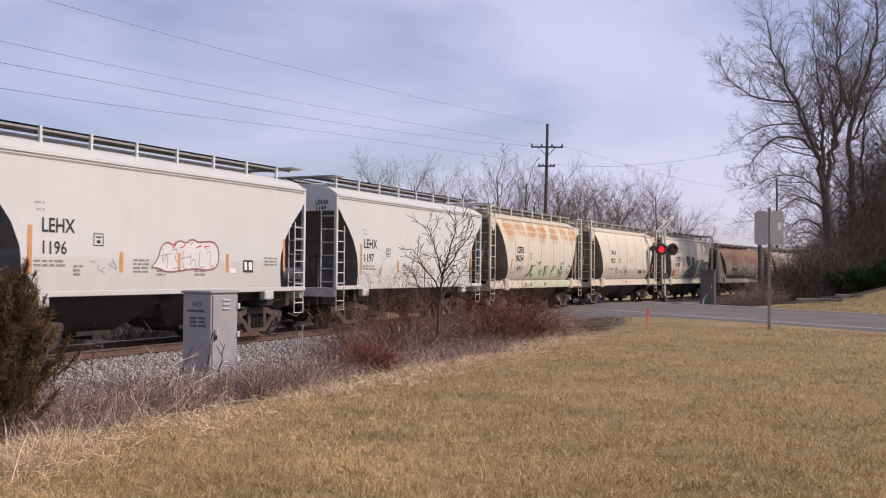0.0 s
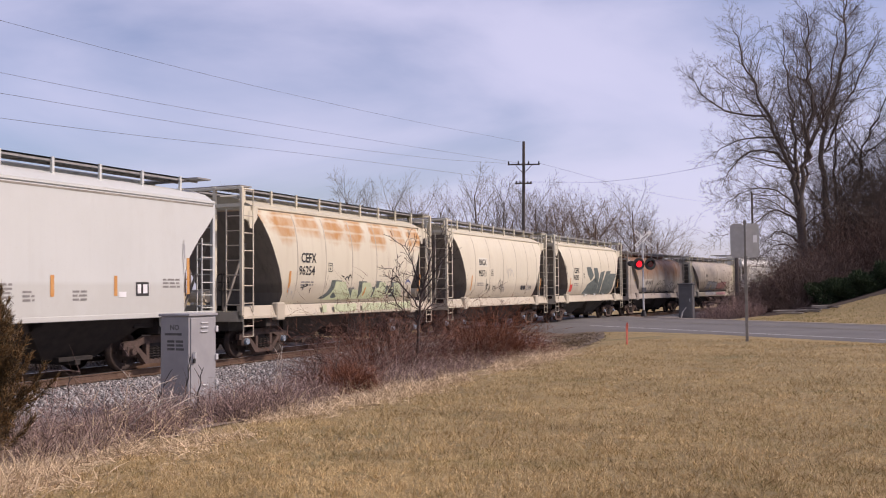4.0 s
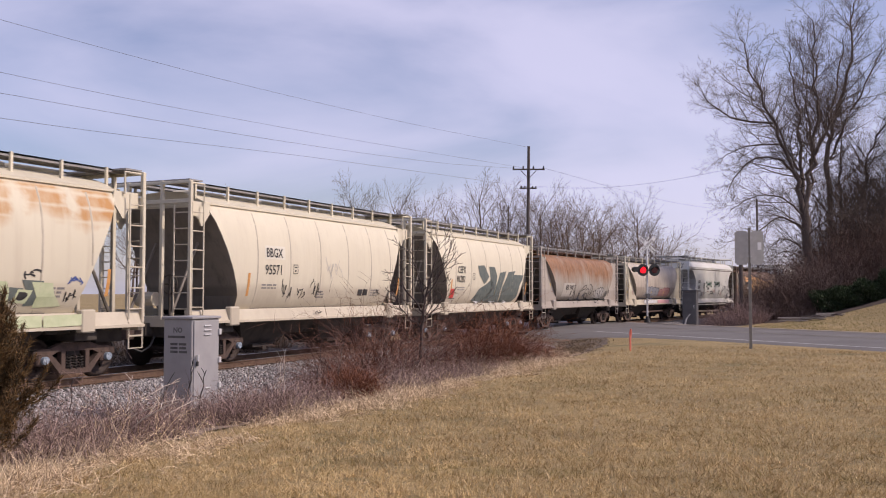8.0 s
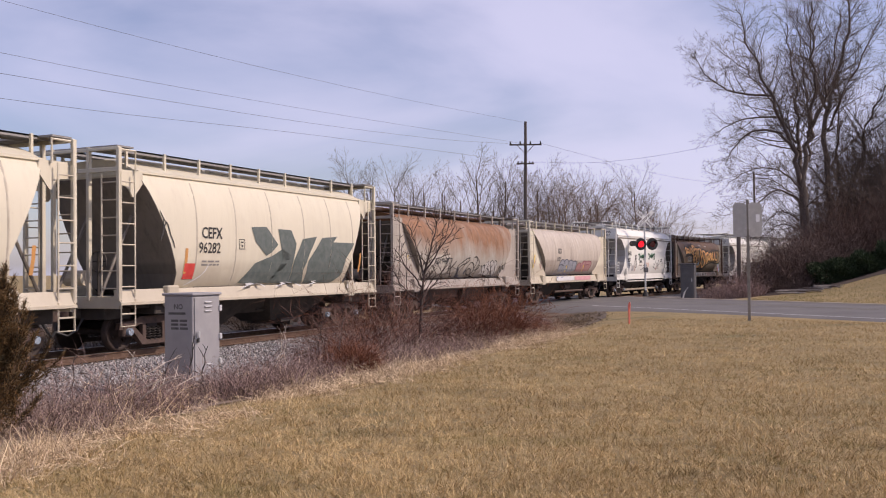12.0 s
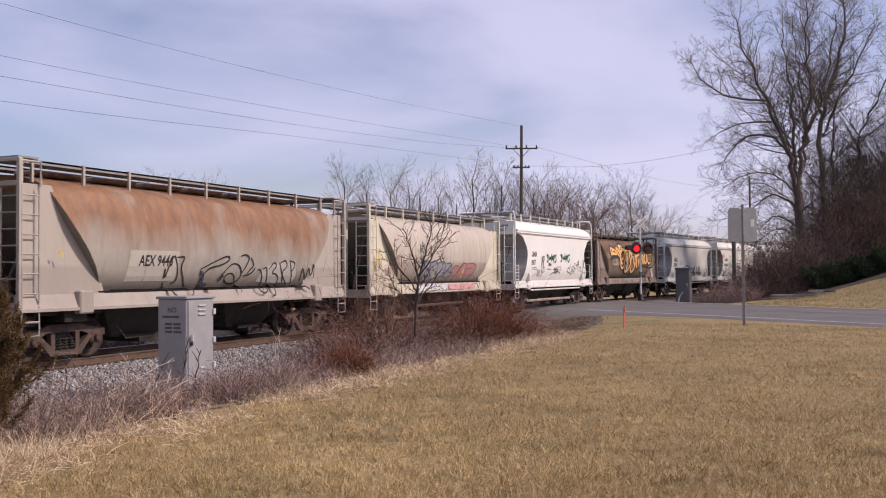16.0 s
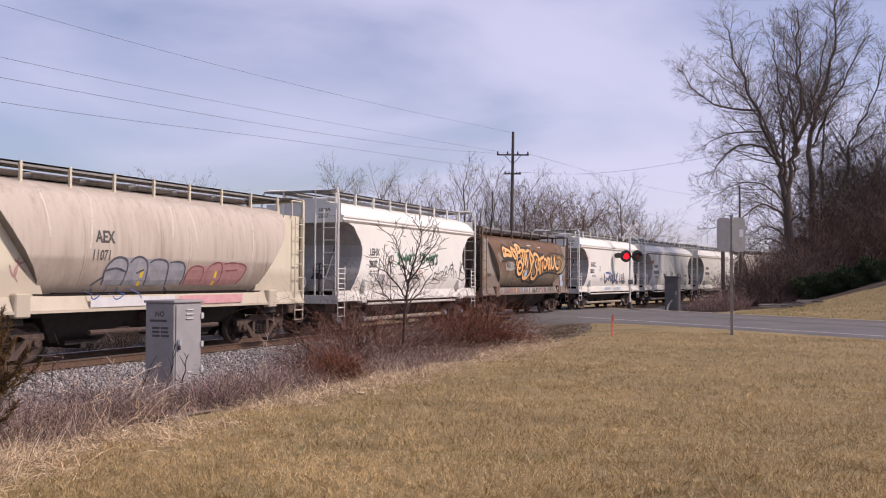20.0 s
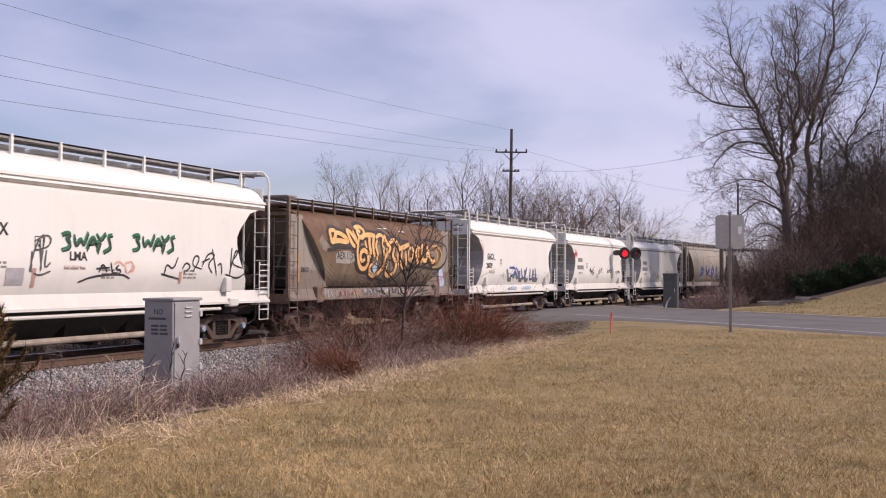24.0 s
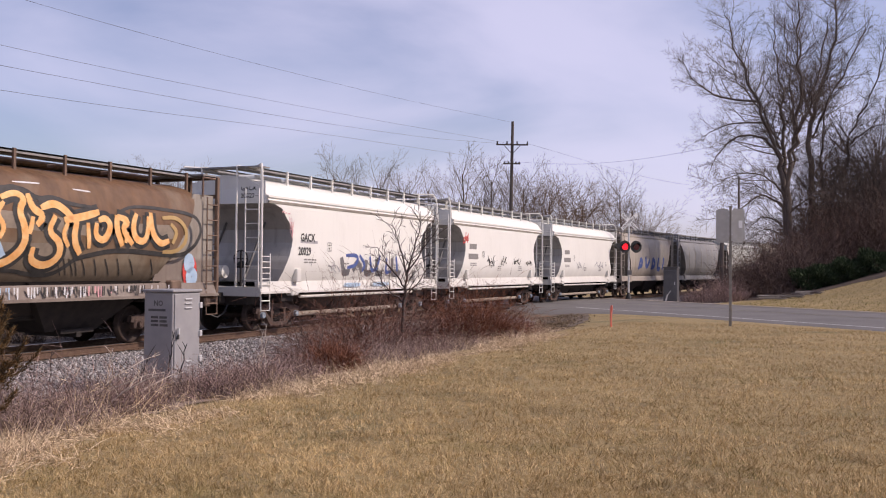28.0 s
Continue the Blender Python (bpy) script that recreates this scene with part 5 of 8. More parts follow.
def lawn():
    rng = np.random.default_rng(11)
    for name, mat, count, hmin, hmax, tag in (("lawn_grass", LAWN, 360000, 0.03, 0.10, "short dry straw-coloured lawn grass"), ("green_lawn_grass", LAWN_GREEN, 36000, 0.02, 0.05, "short green blades among the dry lawn")):
        # tufts, thicker near the viewer, thinner away
        tufts = count // 5
        r = 5.5 * (34 / 5.5) ** rng.random(tufts)
        a = np.radians(rng.uniform(54, 141, tufts))
        size = rng.uniform(0.5, 1.4, tufts)
        lean = rng.normal(0, 0.45, (tufts, 2))
        pick = rng.integers(0, tufts, count * 2)
        spread = 0.012 + 0.0035 * r[pick]
        x = r[pick] * np.cos(a[pick]) + rng.normal(0, 1, count * 2) * spread
        y = r[pick] * np.sin(a[pick]) + rng.normal(0, 1, count * 2) * spread
        ok = (x > -8.0 + 0.35 * np.sin(y) + 0.25 * np.sin(2.7 * y)) & (x * ROAD_N.x + y * ROAD_N.y < ROAD_LO - 0.02 - 0.12 * np.sin(3.1 * x) * np.sin(1.3 * x))
        if mat is LAWN_GREEN:
            patch = np.array([noise.noise((p * 0.55, q * 0.55, 9.0)) for p, q in zip(x, y)])
            ok &= patch > 0.08
        x, y, size, lean = x[ok][:count], y[ok][:count], size[pick][ok][:count], lean[pick][ok][:count]
        n = len(x)
        grow = 1 + 0.035 * np.hypot(x, y)
        head = up(n, rng, 0.4)
        head[:, :2] += lean
        v, f, _ = ribbons(on_ground(x, y, -0.005), head, size * rng.uniform(hmin, hmax, n), 0.0052 * grow, rng.normal(0, 0.8, n), 2, rng, 0.4)
        stuff(name, [(v, f)], mat, tag, "grass")


def bank_grass():
    """Greener grass on the bank beyond the road."""
    rng = np.random.default_rng(14)
    n = 60000
    along, off = rng.uniform(-60, 40, n), ROAD_HI + 0.6 + 16 * rng.random(n) ** 1.5
    x, y = ROAD_E.x * along + ROAD_N.x * off, ROAD_E.y * along + ROAD_N.y * off
    ok = (x > -6.5) & (x < 22) & (y < 61.8 + 0.22 * (x + 5))
    x, y = x[ok], y[ok]
    n = len(x)
    v, f, _ = ribbons(on_ground(x, y, -0.01), up(n, rng, 0.4), rng.uniform(0.05, 0.14, n), rng.uniform(0.015, 0.03, n), rng.normal(0, 0.7, n), 2, rng, 0.3)
    stuff("bank_grass", [(v, f)], LAWN_GREEN, "greenish winter grass on the bank", "grass")


def straw():
    rng = np.random.default_rng(12)
    parts = []
    # long dry grass, flopped over in tufts of every size along the edge of the mown lawn
    for k in range(1500):
        y0 = 5 + 27 * rng.random() ** 1.25
        edge = -7.75 - 0.03 * max(0, y0 - 14) + 0.14 * max(0, 12 - y0) - (1.5 if y0 > 27 else 0)
        x0 = edge + 0.2 * (y0 > 12) + rng.normal(0, 0.38) - 0.2 - abs(rng.normal(0, 0.6))
        if noise.noise((x0 * 0.9, y0 * 0.5, 5.0)) < -0.12:
            continue
        s = rng.uniform(0.5, 1.7)
        n = int(38 * s)
        lean = np.array((rng.normal(0, 1.1), rng.normal(0, 1.1), 0.9))
        x, y = x0 + rng.normal(0, 0.11 * s, n), y0 + rng.normal(0, 0.11 * s, n)
        v, f, _ = ribbons(on_ground(x, y, -0.01), lean + rng.normal(0, 0.35, (n, 3)), s * rng.uniform(0.12, 0.40, n), rng.uniform(0.005, 0.011, n), rng.normal(0, 0.9, n), 4, rng, 1.5)
        parts.append((v, f))
    stuff("long_dry_grass", parts, STRAW, "long matted straw-coloured grass along the lawn edge", "grass")


def bramble(name, mat, spots, label, seed, thick=1.0, flare=0.0, twigs=3, arch=0.25):
    """Thickets of thin stems with side twigs. spots: x, y, radius, height, count."""
    rng = np.random.default_rng(seed)
    parts = []
    for x0, y0, rad, h, count in spots:
        r, a = rad * np.sqrt(rng.random(count)), rng.uniform(0, 2 * math.pi, count)
        x, y = x0 + r * np.cos(a), y0 + r * np.sin(a)
        hh = h * rng.uniform(0.45, 1.0, count) * (1 - 0.45 * (r / rad) ** 2)
        if flare:
            x, y = x0 + (x - x0) * 0.45, y0 + (y - y0) * 0.45
        base = on_ground(x, y, -0.02)
        head = up(count, rng, 0.42)
        head[:, 0] += flare * r / rad * np.cos(a)
        head[:, 1] += flare * r / rad * np.sin(a)
        v, f, tip = ribbons(base, head, hh * (1 + 0.4 * flare), thick * rng.uniform(0.006, 0.014, count), rng.normal(0, 0.7, count), 5, rng, arch)
        parts.append((v, f))
        for _ in range(twigs):
            t = rng.uniform(0.25, 0.95, count)[:, None]
            start = base + (tip - base) * t
            d = unit(tip - base) + rng.normal(0, 0.75, (count, 3))
            v, f, _ = ribbons(start, d, hh * rng.uniform(0.2, 0.5, count), thick * rng.uniform(0.004, 0.008, count), rng.normal(0, 0.8, count), 3, rng, 0.2)
            parts.append((v, f))
    return stuff(name, parts, mat, label, "brush")


def thickets():
    rng = random.Random(31)
    stems, weeds = [], []
    # low growth in clumps with bare gaps between
    for i in range(64):
        y = 4.5 + 26 * (i + rng.random()) / 64
        x = -9.3 + rng.uniform(-1.0, 0.7) - 0.03 * max(0, y - 12)
        (stems if rng.random() < 0.6 else weeds).append((x, y, rng.uniform(0.35, 0.85), rng.uniform(0.25, 0.7), int(rng.uniform(50, 200))))
    for i in range(34):
        y = 6.5 + 8.5 * (i + rng.random()) / 34
        (stems if i % 4 else weeds).append((-9.7 + rng.uniform(-0.8, 0.9), y, rng.uniform(0.4, 0.8), rng.uniform(0.5, 0.95), int(rng.uniform(90, 190))))
    # thin taller stalks on the stones
    for i in range(46):
        y = 5 + 15 * rng.random()
        (stems if i % 3 else weeds).append((-10.4 + rng.uniform(-0.9, 0.9), y, rng.uniform(0.3, 0.8), rng.uniform(0.7, 1.25) * (0.65 if 11.5 < y < 16 else 1), int(rng.uniform(16, 45))))
    bramble("bramble_thicket", BRAMBLE, stems, "leafless mauve-brown brambles beside the ballast", 32, 1.2, 0.3, 3, 0.5)
    bramble("dead_weeds", DEAD_WEED, weeds, "dry grey-tan weeds beside the ballast", 42, 1.1)
    # arching brush over the ballast shoulder, dark stems below and a red-brown tangle on top
    bramble("brush_thicket", BRUSH, [(-11.9, 19.6, 1.0, 1.7, 260), (-11.8, 20.9, 1.1, 2.1, 420), (-11.7, 22.2, 1.0, 2.3, 460), (-11.5, 23.5, 0.9, 2.4, 380), (-10.9, 21.3, 0.8, 1.0, 200), (-10.6, 23.0, 0.8, 1.0, 190), (-11.0, 24.6, 0.9, 1.2, 170)], "arching leafless red-brown brush beside the track", 33, 1.35, 1.1, 4, 1.0)
    bramble("dead_weeds", DEAD_WEED, [(-11.2, 24.0, 0.9, 1.5, 130), (-10.6, 20.6, 0.8, 1.1, 110), (-10.2, 23.4, 0.9, 0.6, 120), (-9.6, 18.0, 0.7, 0.6, 100), (-11.3, 19.0, 0.6, 1.0, 50), (-10.3, 25.2, 0.8, 0.9, 150)], "tall dry grey-tan weeds in the brush", 43, 1.2)
    bramble("russet_bush", RUSSET, [(-9.6, 16.5, 0.62, 0.75, 2000)], "low dense russet dead bush", 34, 1.2, 0.5, 3, 0.6)
    bramble("russet_bush", RUSSET, [(-10.6, 25.2, 1.0, 1.6, 1300), (-10.2, 26.3, 1.1, 1.75, 1700), (-9.9, 27.8, 0.9, 1.0, 600)], "large russet dead bush near the road", 35, 1.4, 0.8, 3, 0.9)
    bramble("russet_bush", RUSSET, [(-11.9, 21.6, 1.0, 2.0, 420)], "russet dead growth among tall brush", 36, 1.2, 0.9, 4, 0.9)
    bramble("pale_weeds", STRAW, [(-10.6, 25.3, 0.9, 0.95, 190), (-10.3, 22.5, 1.4, 0.6, 160), (-9.6, 13, 1.8, 0.7, 150), (-9.4, 9.5, 1.5, 0.8, 150), (-9.9, 29.3, 1.0, 0.5, 200)], "pale dead weeds among brambles", 39, 1.2)
    # added row of dark stems, hiding the pale ground seen below the cars
    far = [(-22.6 - 1.2 * rng.random() - 2.6 * (i % 2), 6 + 34 * (i + rng.random()) / 44, rng.uniform(0.8, 1.4), rng.uniform(0.9, 1.5), 150) for i in range(44)]
    bramble("far_weeds", leafy("dark_screen_stems", (0.030, 0.021, 0.016), (0.13, 0.088, 0.062)), far, "added dark stems that screen the view below the cars", 45, 2.2, 0.3)
    bramble("roadside_thicket", BRAMBLE, [(-8.0, 62.0, 1.7, 2.0, 900), (-9.6, 63.6, 1.3, 1.5, 500)], "brown leafless scrub beside the crossing", 37, 2.2)


def apron_weeds():
    """Flattened dead weeds and mud-stained grass over the apron and its edge."""
    rng = np.random.default_rng(18)
    n = 9000
    t = rng.random(n)
    y = 28.8 + 12 * t
    x = -9.7 - 1.3 * np.maximum(0, t - 0.3) * 1.8 - np.abs(rng.normal(0, 1.2, n)) + rng.normal(0, 0.35, n)
    v, f, _ = ribbons(on_ground(x, y, 0.01), up(n, rng, 1.0), rng.uniform(0.05, 0.18, n), rng.uniform(0.012, 0.03, n), rng.normal(0, 0.8, n), 2, rng, 0.8)
    stuff("apron_weeds", [(v, f)], leafy("muddy_dead_grass", (0.05, 0.034, 0.022), (0.26, 0.18, 0.10)), "flattened mud-brown dead grass beside the crossing", "grass")


apron_weeds()
lawn()
bank_grass()
straw()
thickets()


def stalks():
    """Pale dead weed stalks and three dark ones in front of the relay box."""
    r = random.Random(8)
    for (x, y, h, lx, ly, rad, m, lab) in (
            (-10.75, 12.9, 1.15, 0.10, 0.05, 0.017, BLACK_PAINT, "dark dead weed stalk"), (-10.70, 13.15, 0.95, 0.12, 0.08, 0.017, BLACK_PAINT, "dark dead weed stalk"), (-11.0, 12.4, 0.95, 0.25, 0.16, 0.016, BLACK_PAINT, "dark dead weed stalk"),
            (-10.2, 10.9, 1.0, 0.03, 0.1, 0.014, PALE_STALK, "pale upright dead weed stalk"), (-10.2, 10.2, 1.4, 0.5, 0.75, 0.014, PALE_STALK, "pale leaning dead weed stalk"), (-10.0, 10.0, 1.2, 0.95, 0.5, 0.016, PALE_STALK, "pale fallen dead weed stalk"),
            (-10.1, 10.3, 1.0, 0.8, 0.2, 0.013, PALE_STALK, "pale fallen dead weed stalk"), (-10.4, 11.4, 0.8, 0.15, -0.1, 0.012, BRAMBLE, "brown dead weed stalk"), (-9.9, 16.4, 1.25, 0.05, 0.15, 0.012, BARK, "grey bare sapling stem"), (-10.6, 9.4, 1.0, -0.1, 0.1, 0.012, BRAMBLE, "brown dead weed stalk"),
            (-9.7, 10.6, 0.95, 0.5, 0.9, 0.014, PALE_STALK, "pale leaning dead weed stalk"), (-9.5, 9.9, 1.0, 1.0, 0.15, 0.014, PALE_STALK, "pale fallen dead weed stalk"), (-10.9, 8.6, 1.15, 0.05, 0.05, 0.012, BRAMBLE, "brown upright dead weed stalk"), (-10.4, 8.1, 1.0, 0.1, -0.1, 0.012, BRAMBLE, "brown upright dead weed stalk"), (-10.8, 10.4, 1.05, -0.05, 0.1, 0.012, BARK_DARK, "dark upright dead weed stalk"), (-10.3, 14.9, 1.1, 0.1, 0.05, 0.011, PALE_STALK, "pale upright dead weed stalk"), (-10.6, 15.6, 1.2, -0.05, 0.12, 0.011, PALE_STALK, "pale upright dead weed stalk"), (-10.9, 17.2, 1.3, 0.08, 0.1, 0.011, BARK_DARK, "dark upright dead weed stalk")):
        ob = tagged(new("weed_stalk"), lab, "weed", "dead weed stalks")
        z = ground_z(x, y) - 0.03
        n = 6
        pts = [Vector((x + lx * h * t / n + 0.02 * math.sin(3 * t + x), y + ly * h * t / n, z + h * t / n * (1 - 0.3 * (abs(lx) + abs(ly)) * t / n))) for t in range(n + 1)]
        bm = bmesh.new()
        pipe(bm, pts, [rad * (1 - 0.6 * t / n) for t in range(n + 1)], 5)
        part("stem", bm, m, ob)
        for k in range(5):
            bm = bmesh.new()
            p = pts[2 + k % 4] * 0.5 + pts[3 + k % 4] * 0.5
            q = p + Vector((r.uniform(-0.12, 0.12), r.uniform(-0.12, 0.12), r.uniform(0.05, 0.2)))
            pipe(bm, [p, (p + q) / 2 + Vector((0, 0, 0.01)), q], (rad * 0.5, rad * 0.4, rad * 0.2), 4)
            part("side_twig", bm, m, ob)


stalks()


class Grower:
    """Grows a bare tree: thick wood and fine twigs in two meshes."""
    def __init__(self, seed, least=0.0):
        self.r, self.least = random.Random(seed), least
        self.wood, self.twig = ([], []), ([], [])

    def tube(self, pts, radii, n, store):
        vs, fs = store
        rings = []
        for i, p in enumerate(pts):
            d = (pts[min(i + 1, len(pts) - 1)] - pts[max(i - 1, 0)]).normalized()
            s = d.cross(Vector((0.3, 0.2, 1)) if abs(d.z) < 0.9 else Vector((1, 0, 0))).normalized()
            u = s.cross(d)
            rings.append(len(vs))
            for k in range(n):
                a = 2 * math.pi * k / n
                vs.append(tuple(p + (s * math.cos(a) + u * math.sin(a)) * radii[i]))
        for a, b in zip(rings, rings[1:]):
            for k in range(n):
                fs.append((a + k, a + (k + 1) % n, b + (k + 1) % n, b + k))

    def grow(self, p, d, length, rad, level, plan):
        r = self.r
        kids, angle, ratio, lift, wob, first = plan[level]
        segs = 6 if level < 2 else 4 if level < 3 else 2
        pts, radii, dirs = [p.copy()], [rad], [d.copy()]
        end = 0.35 if level < len(plan) - 1 else 0.25
        for i in range(segs):
            d = (d + Vector((r.gauss(0, wob), r.gauss(0, wob), r.gauss(0, wob) + lift / segs))).normalized()
            p = p + d * (length / segs)
            pts.append(p.copy())
            dirs.append(d.copy())
            radii.append(max(self.least, rad * (1 - (1 - end) * (i + 1) / segs)))
        self.tube(pts, radii, 7 if level == 0 else 5 if level == 1 else 4 if level == 2 else 3, self.wood if level < 2 else self.twig)
        if level + 1 >= len(plan):
            return
        turn = r.random() * 6.28
        for k in range(kids):
            t = first + (1 - first) * (k + r.random() * 0.8) / kids
            t = min(t, 0.98)
            i = min(int(t * segs), segs - 1)
            f = t * segs - i
            q = pts[i].lerp(pts[i + 1], f)
            dd = dirs[i + 1]
            turn += 2.4 + r.uniform(-0.5, 0.5)
            s = dd.cross(Vector((0, 0, 1)) if abs(dd.z) < 0.95 else Vector((1, 0, 0))).normalized()
            u = s.cross(dd)
            a = radians(angle * r.uniform(0.7, 1.25))
            nd = (dd * math.cos(a) + (s * math.cos(turn) + u * math.sin(turn)) * math.sin(a)).normalized()
            here = radii[i] * (1 - f) + radii[i + 1] * f
            self.grow(q, nd, length * ratio * r.uniform(0.75, 1.15) * (1.15 - 0.5 * t if level else 1.0), min(here * (0.55 if level == 0 else 0.5), rad * 0.55), level + 1, plan)

    def meshes(self):
        out = []
        for name, (vs, fs) in (("trunk", self.wood), ("crown", self.twig)):
            me = bpy.data.meshes.new(name)
            me.from_pydata(vs, [], fs)
            me.update()
            me.polygons.foreach_set("use_smooth", [True] * len(me.polygons))
            out.append(me)
        return out


def guided_tree(seed, limbs, plan, each, least):
    """A tree whose trunk and main limbs follow given lines; boughs and twigs grow on them. limbs: (points, start radius, end radius, bough length, where boughs begin)."""
    g = Grower(seed, least)
    r = g.r
    for pts, ra, rb, reach, first in limbs:
        pts = [Vector(p) for p in pts]
        line = []
        for i in range(len(pts) - 1):
            p0, p1, p2, p3 = pts[max(0, i - 1)], pts[i], pts[i + 1], pts[min(len(pts) - 1, i + 2)]
            for j in range(5):
                t = j / 5
                q = (p1 * 2 + (p2 - p0) * t + (p0 * 2 - p1 * 5 + p2 * 4 - p3) * t * t + (p1 * 3 - p0 - p2 * 3 + p3) * t ** 3) * 0.5
                line.append(q + Vector((r.gauss(0, 1), r.gauss(0, 1), 0)) * 0.035 * reach * (len(line) > 0))
        line.append(pts[-1])
        n = len(line) - 1
        radii = [ra + (rb - ra) * (i / n) ** 0.8 for i in range(n + 1)]
        g.tube(line, radii, 8 if ra > 0.1 else 5, g.wood)
        span = sum((b - c).length for b, c in zip(line, line[1:]))
        kids, turn = max(3, int(span * each)), r.random() * 6.28
        for k in range(kids):
            t = first + (1 - first) * (k + r.random()) / kids
            i = min(int(t * n), n - 1)
            q = line[i].lerp(line[i + 1], t * n - i)
            d = (line[i + 1] - line[i]).normalized()
            turn += 2.4 + r.uniform(-0.6, 0.6)
            side = d.cross(Vector((0.1, 0.2, 1)) if abs(d.z) < 0.95 else Vector((1, 0, 0))).normalized()
            out = side * math.cos(turn) + side.cross(d) * math.sin(turn)
            a = radians(r.uniform(32, 62))
            length = reach * r.uniform(0.5, 1.15) * (1.1 - 0.35 * t)
            g.grow(q, (d * math.cos(a) + out * math.sin(a)).normalized(), length, min(radii[i] * 0.5, 0.012 * length + least), 2, plan)
    return g.meshes()


def bare_tree(seed, height, rad, plan, stems=1, spread=0.25, least=0.0):
    g = Grower(seed, least)
    for k in range(stems):
        a = 6.28 * k / stems + g.r.random()
        d = Vector((math.cos(a) * spread * (stems > 1), math.sin(a) * spread * (stems > 1), 1)).normalized()
        g.grow(Vector((0.12 * math.cos(a) * (stems > 1), 0.12 * math.sin(a) * (stems > 1), -0.3)), d, height, rad, 0, plan)
    return g.meshes()


def plant(meshes, material, x, y, scale, turn, label, category="tree", group="", sink=0.0):
    ob = tagged(new("bare_tree"), label, category, group)
    for me, name in zip(meshes, ("trunk", "crown")):
        if not me.materials:
            me.materials.append(material)
        hang(name, me, ob)
    ob.matrix_basis = pose(x, y, ground_z(x, y) - sink, 0, 0, turn) @ Matrix.Scale(scale, 4)
    return ob


# kids, angle, length ratio, lift, wobble, where the first child sits
VASE = ((7, 30, 1.02, 0.30, 0.02, 0.50), (13, 40, 0.42, 0.35, 0.05, 0.10), (8, 42, 0.48, 0.15, 0.09, 0.15), (5, 44, 0.52, 0.05, 0.12, 0.15))
TALL = ((13, 36, 0.36, 0.40, 0.04, 0.30), (8, 38, 0.52, 0.35, 0.09, 0.15), (6, 42, 0.5, 0.15, 0.12, 0.15), (4, 42, 0.55, 0.05, 0.15, 0.15))
BUSHY = ((9, 34, 0.60, 0.40, 0.06, 0.18), (7, 36, 0.55, 0.3, 0.10, 0.2), (6, 40, 0.5, 0.15, 0.13, 0.15), (3, 42, 0.55, 0.05, 0.15, 0.15))
ROUND = ((11, 52, 0.62, 0.45, 0.05, 0.22), (8, 40, 0.50, 0.25, 0.10, 0.2), (6, 42, 0.5, 0.1, 0.13, 0.15), (4, 42, 0.55, 0.0, 0.15, 0.15))
BOUGH = ((0,), (0,), (8, 42, 0.50, 0.22, 0.10, 0.15), (5, 44, 0.52, 0.10, 0.13, 0.15), (3, 44, 0.6, 0.0, 0.16, 0.2))


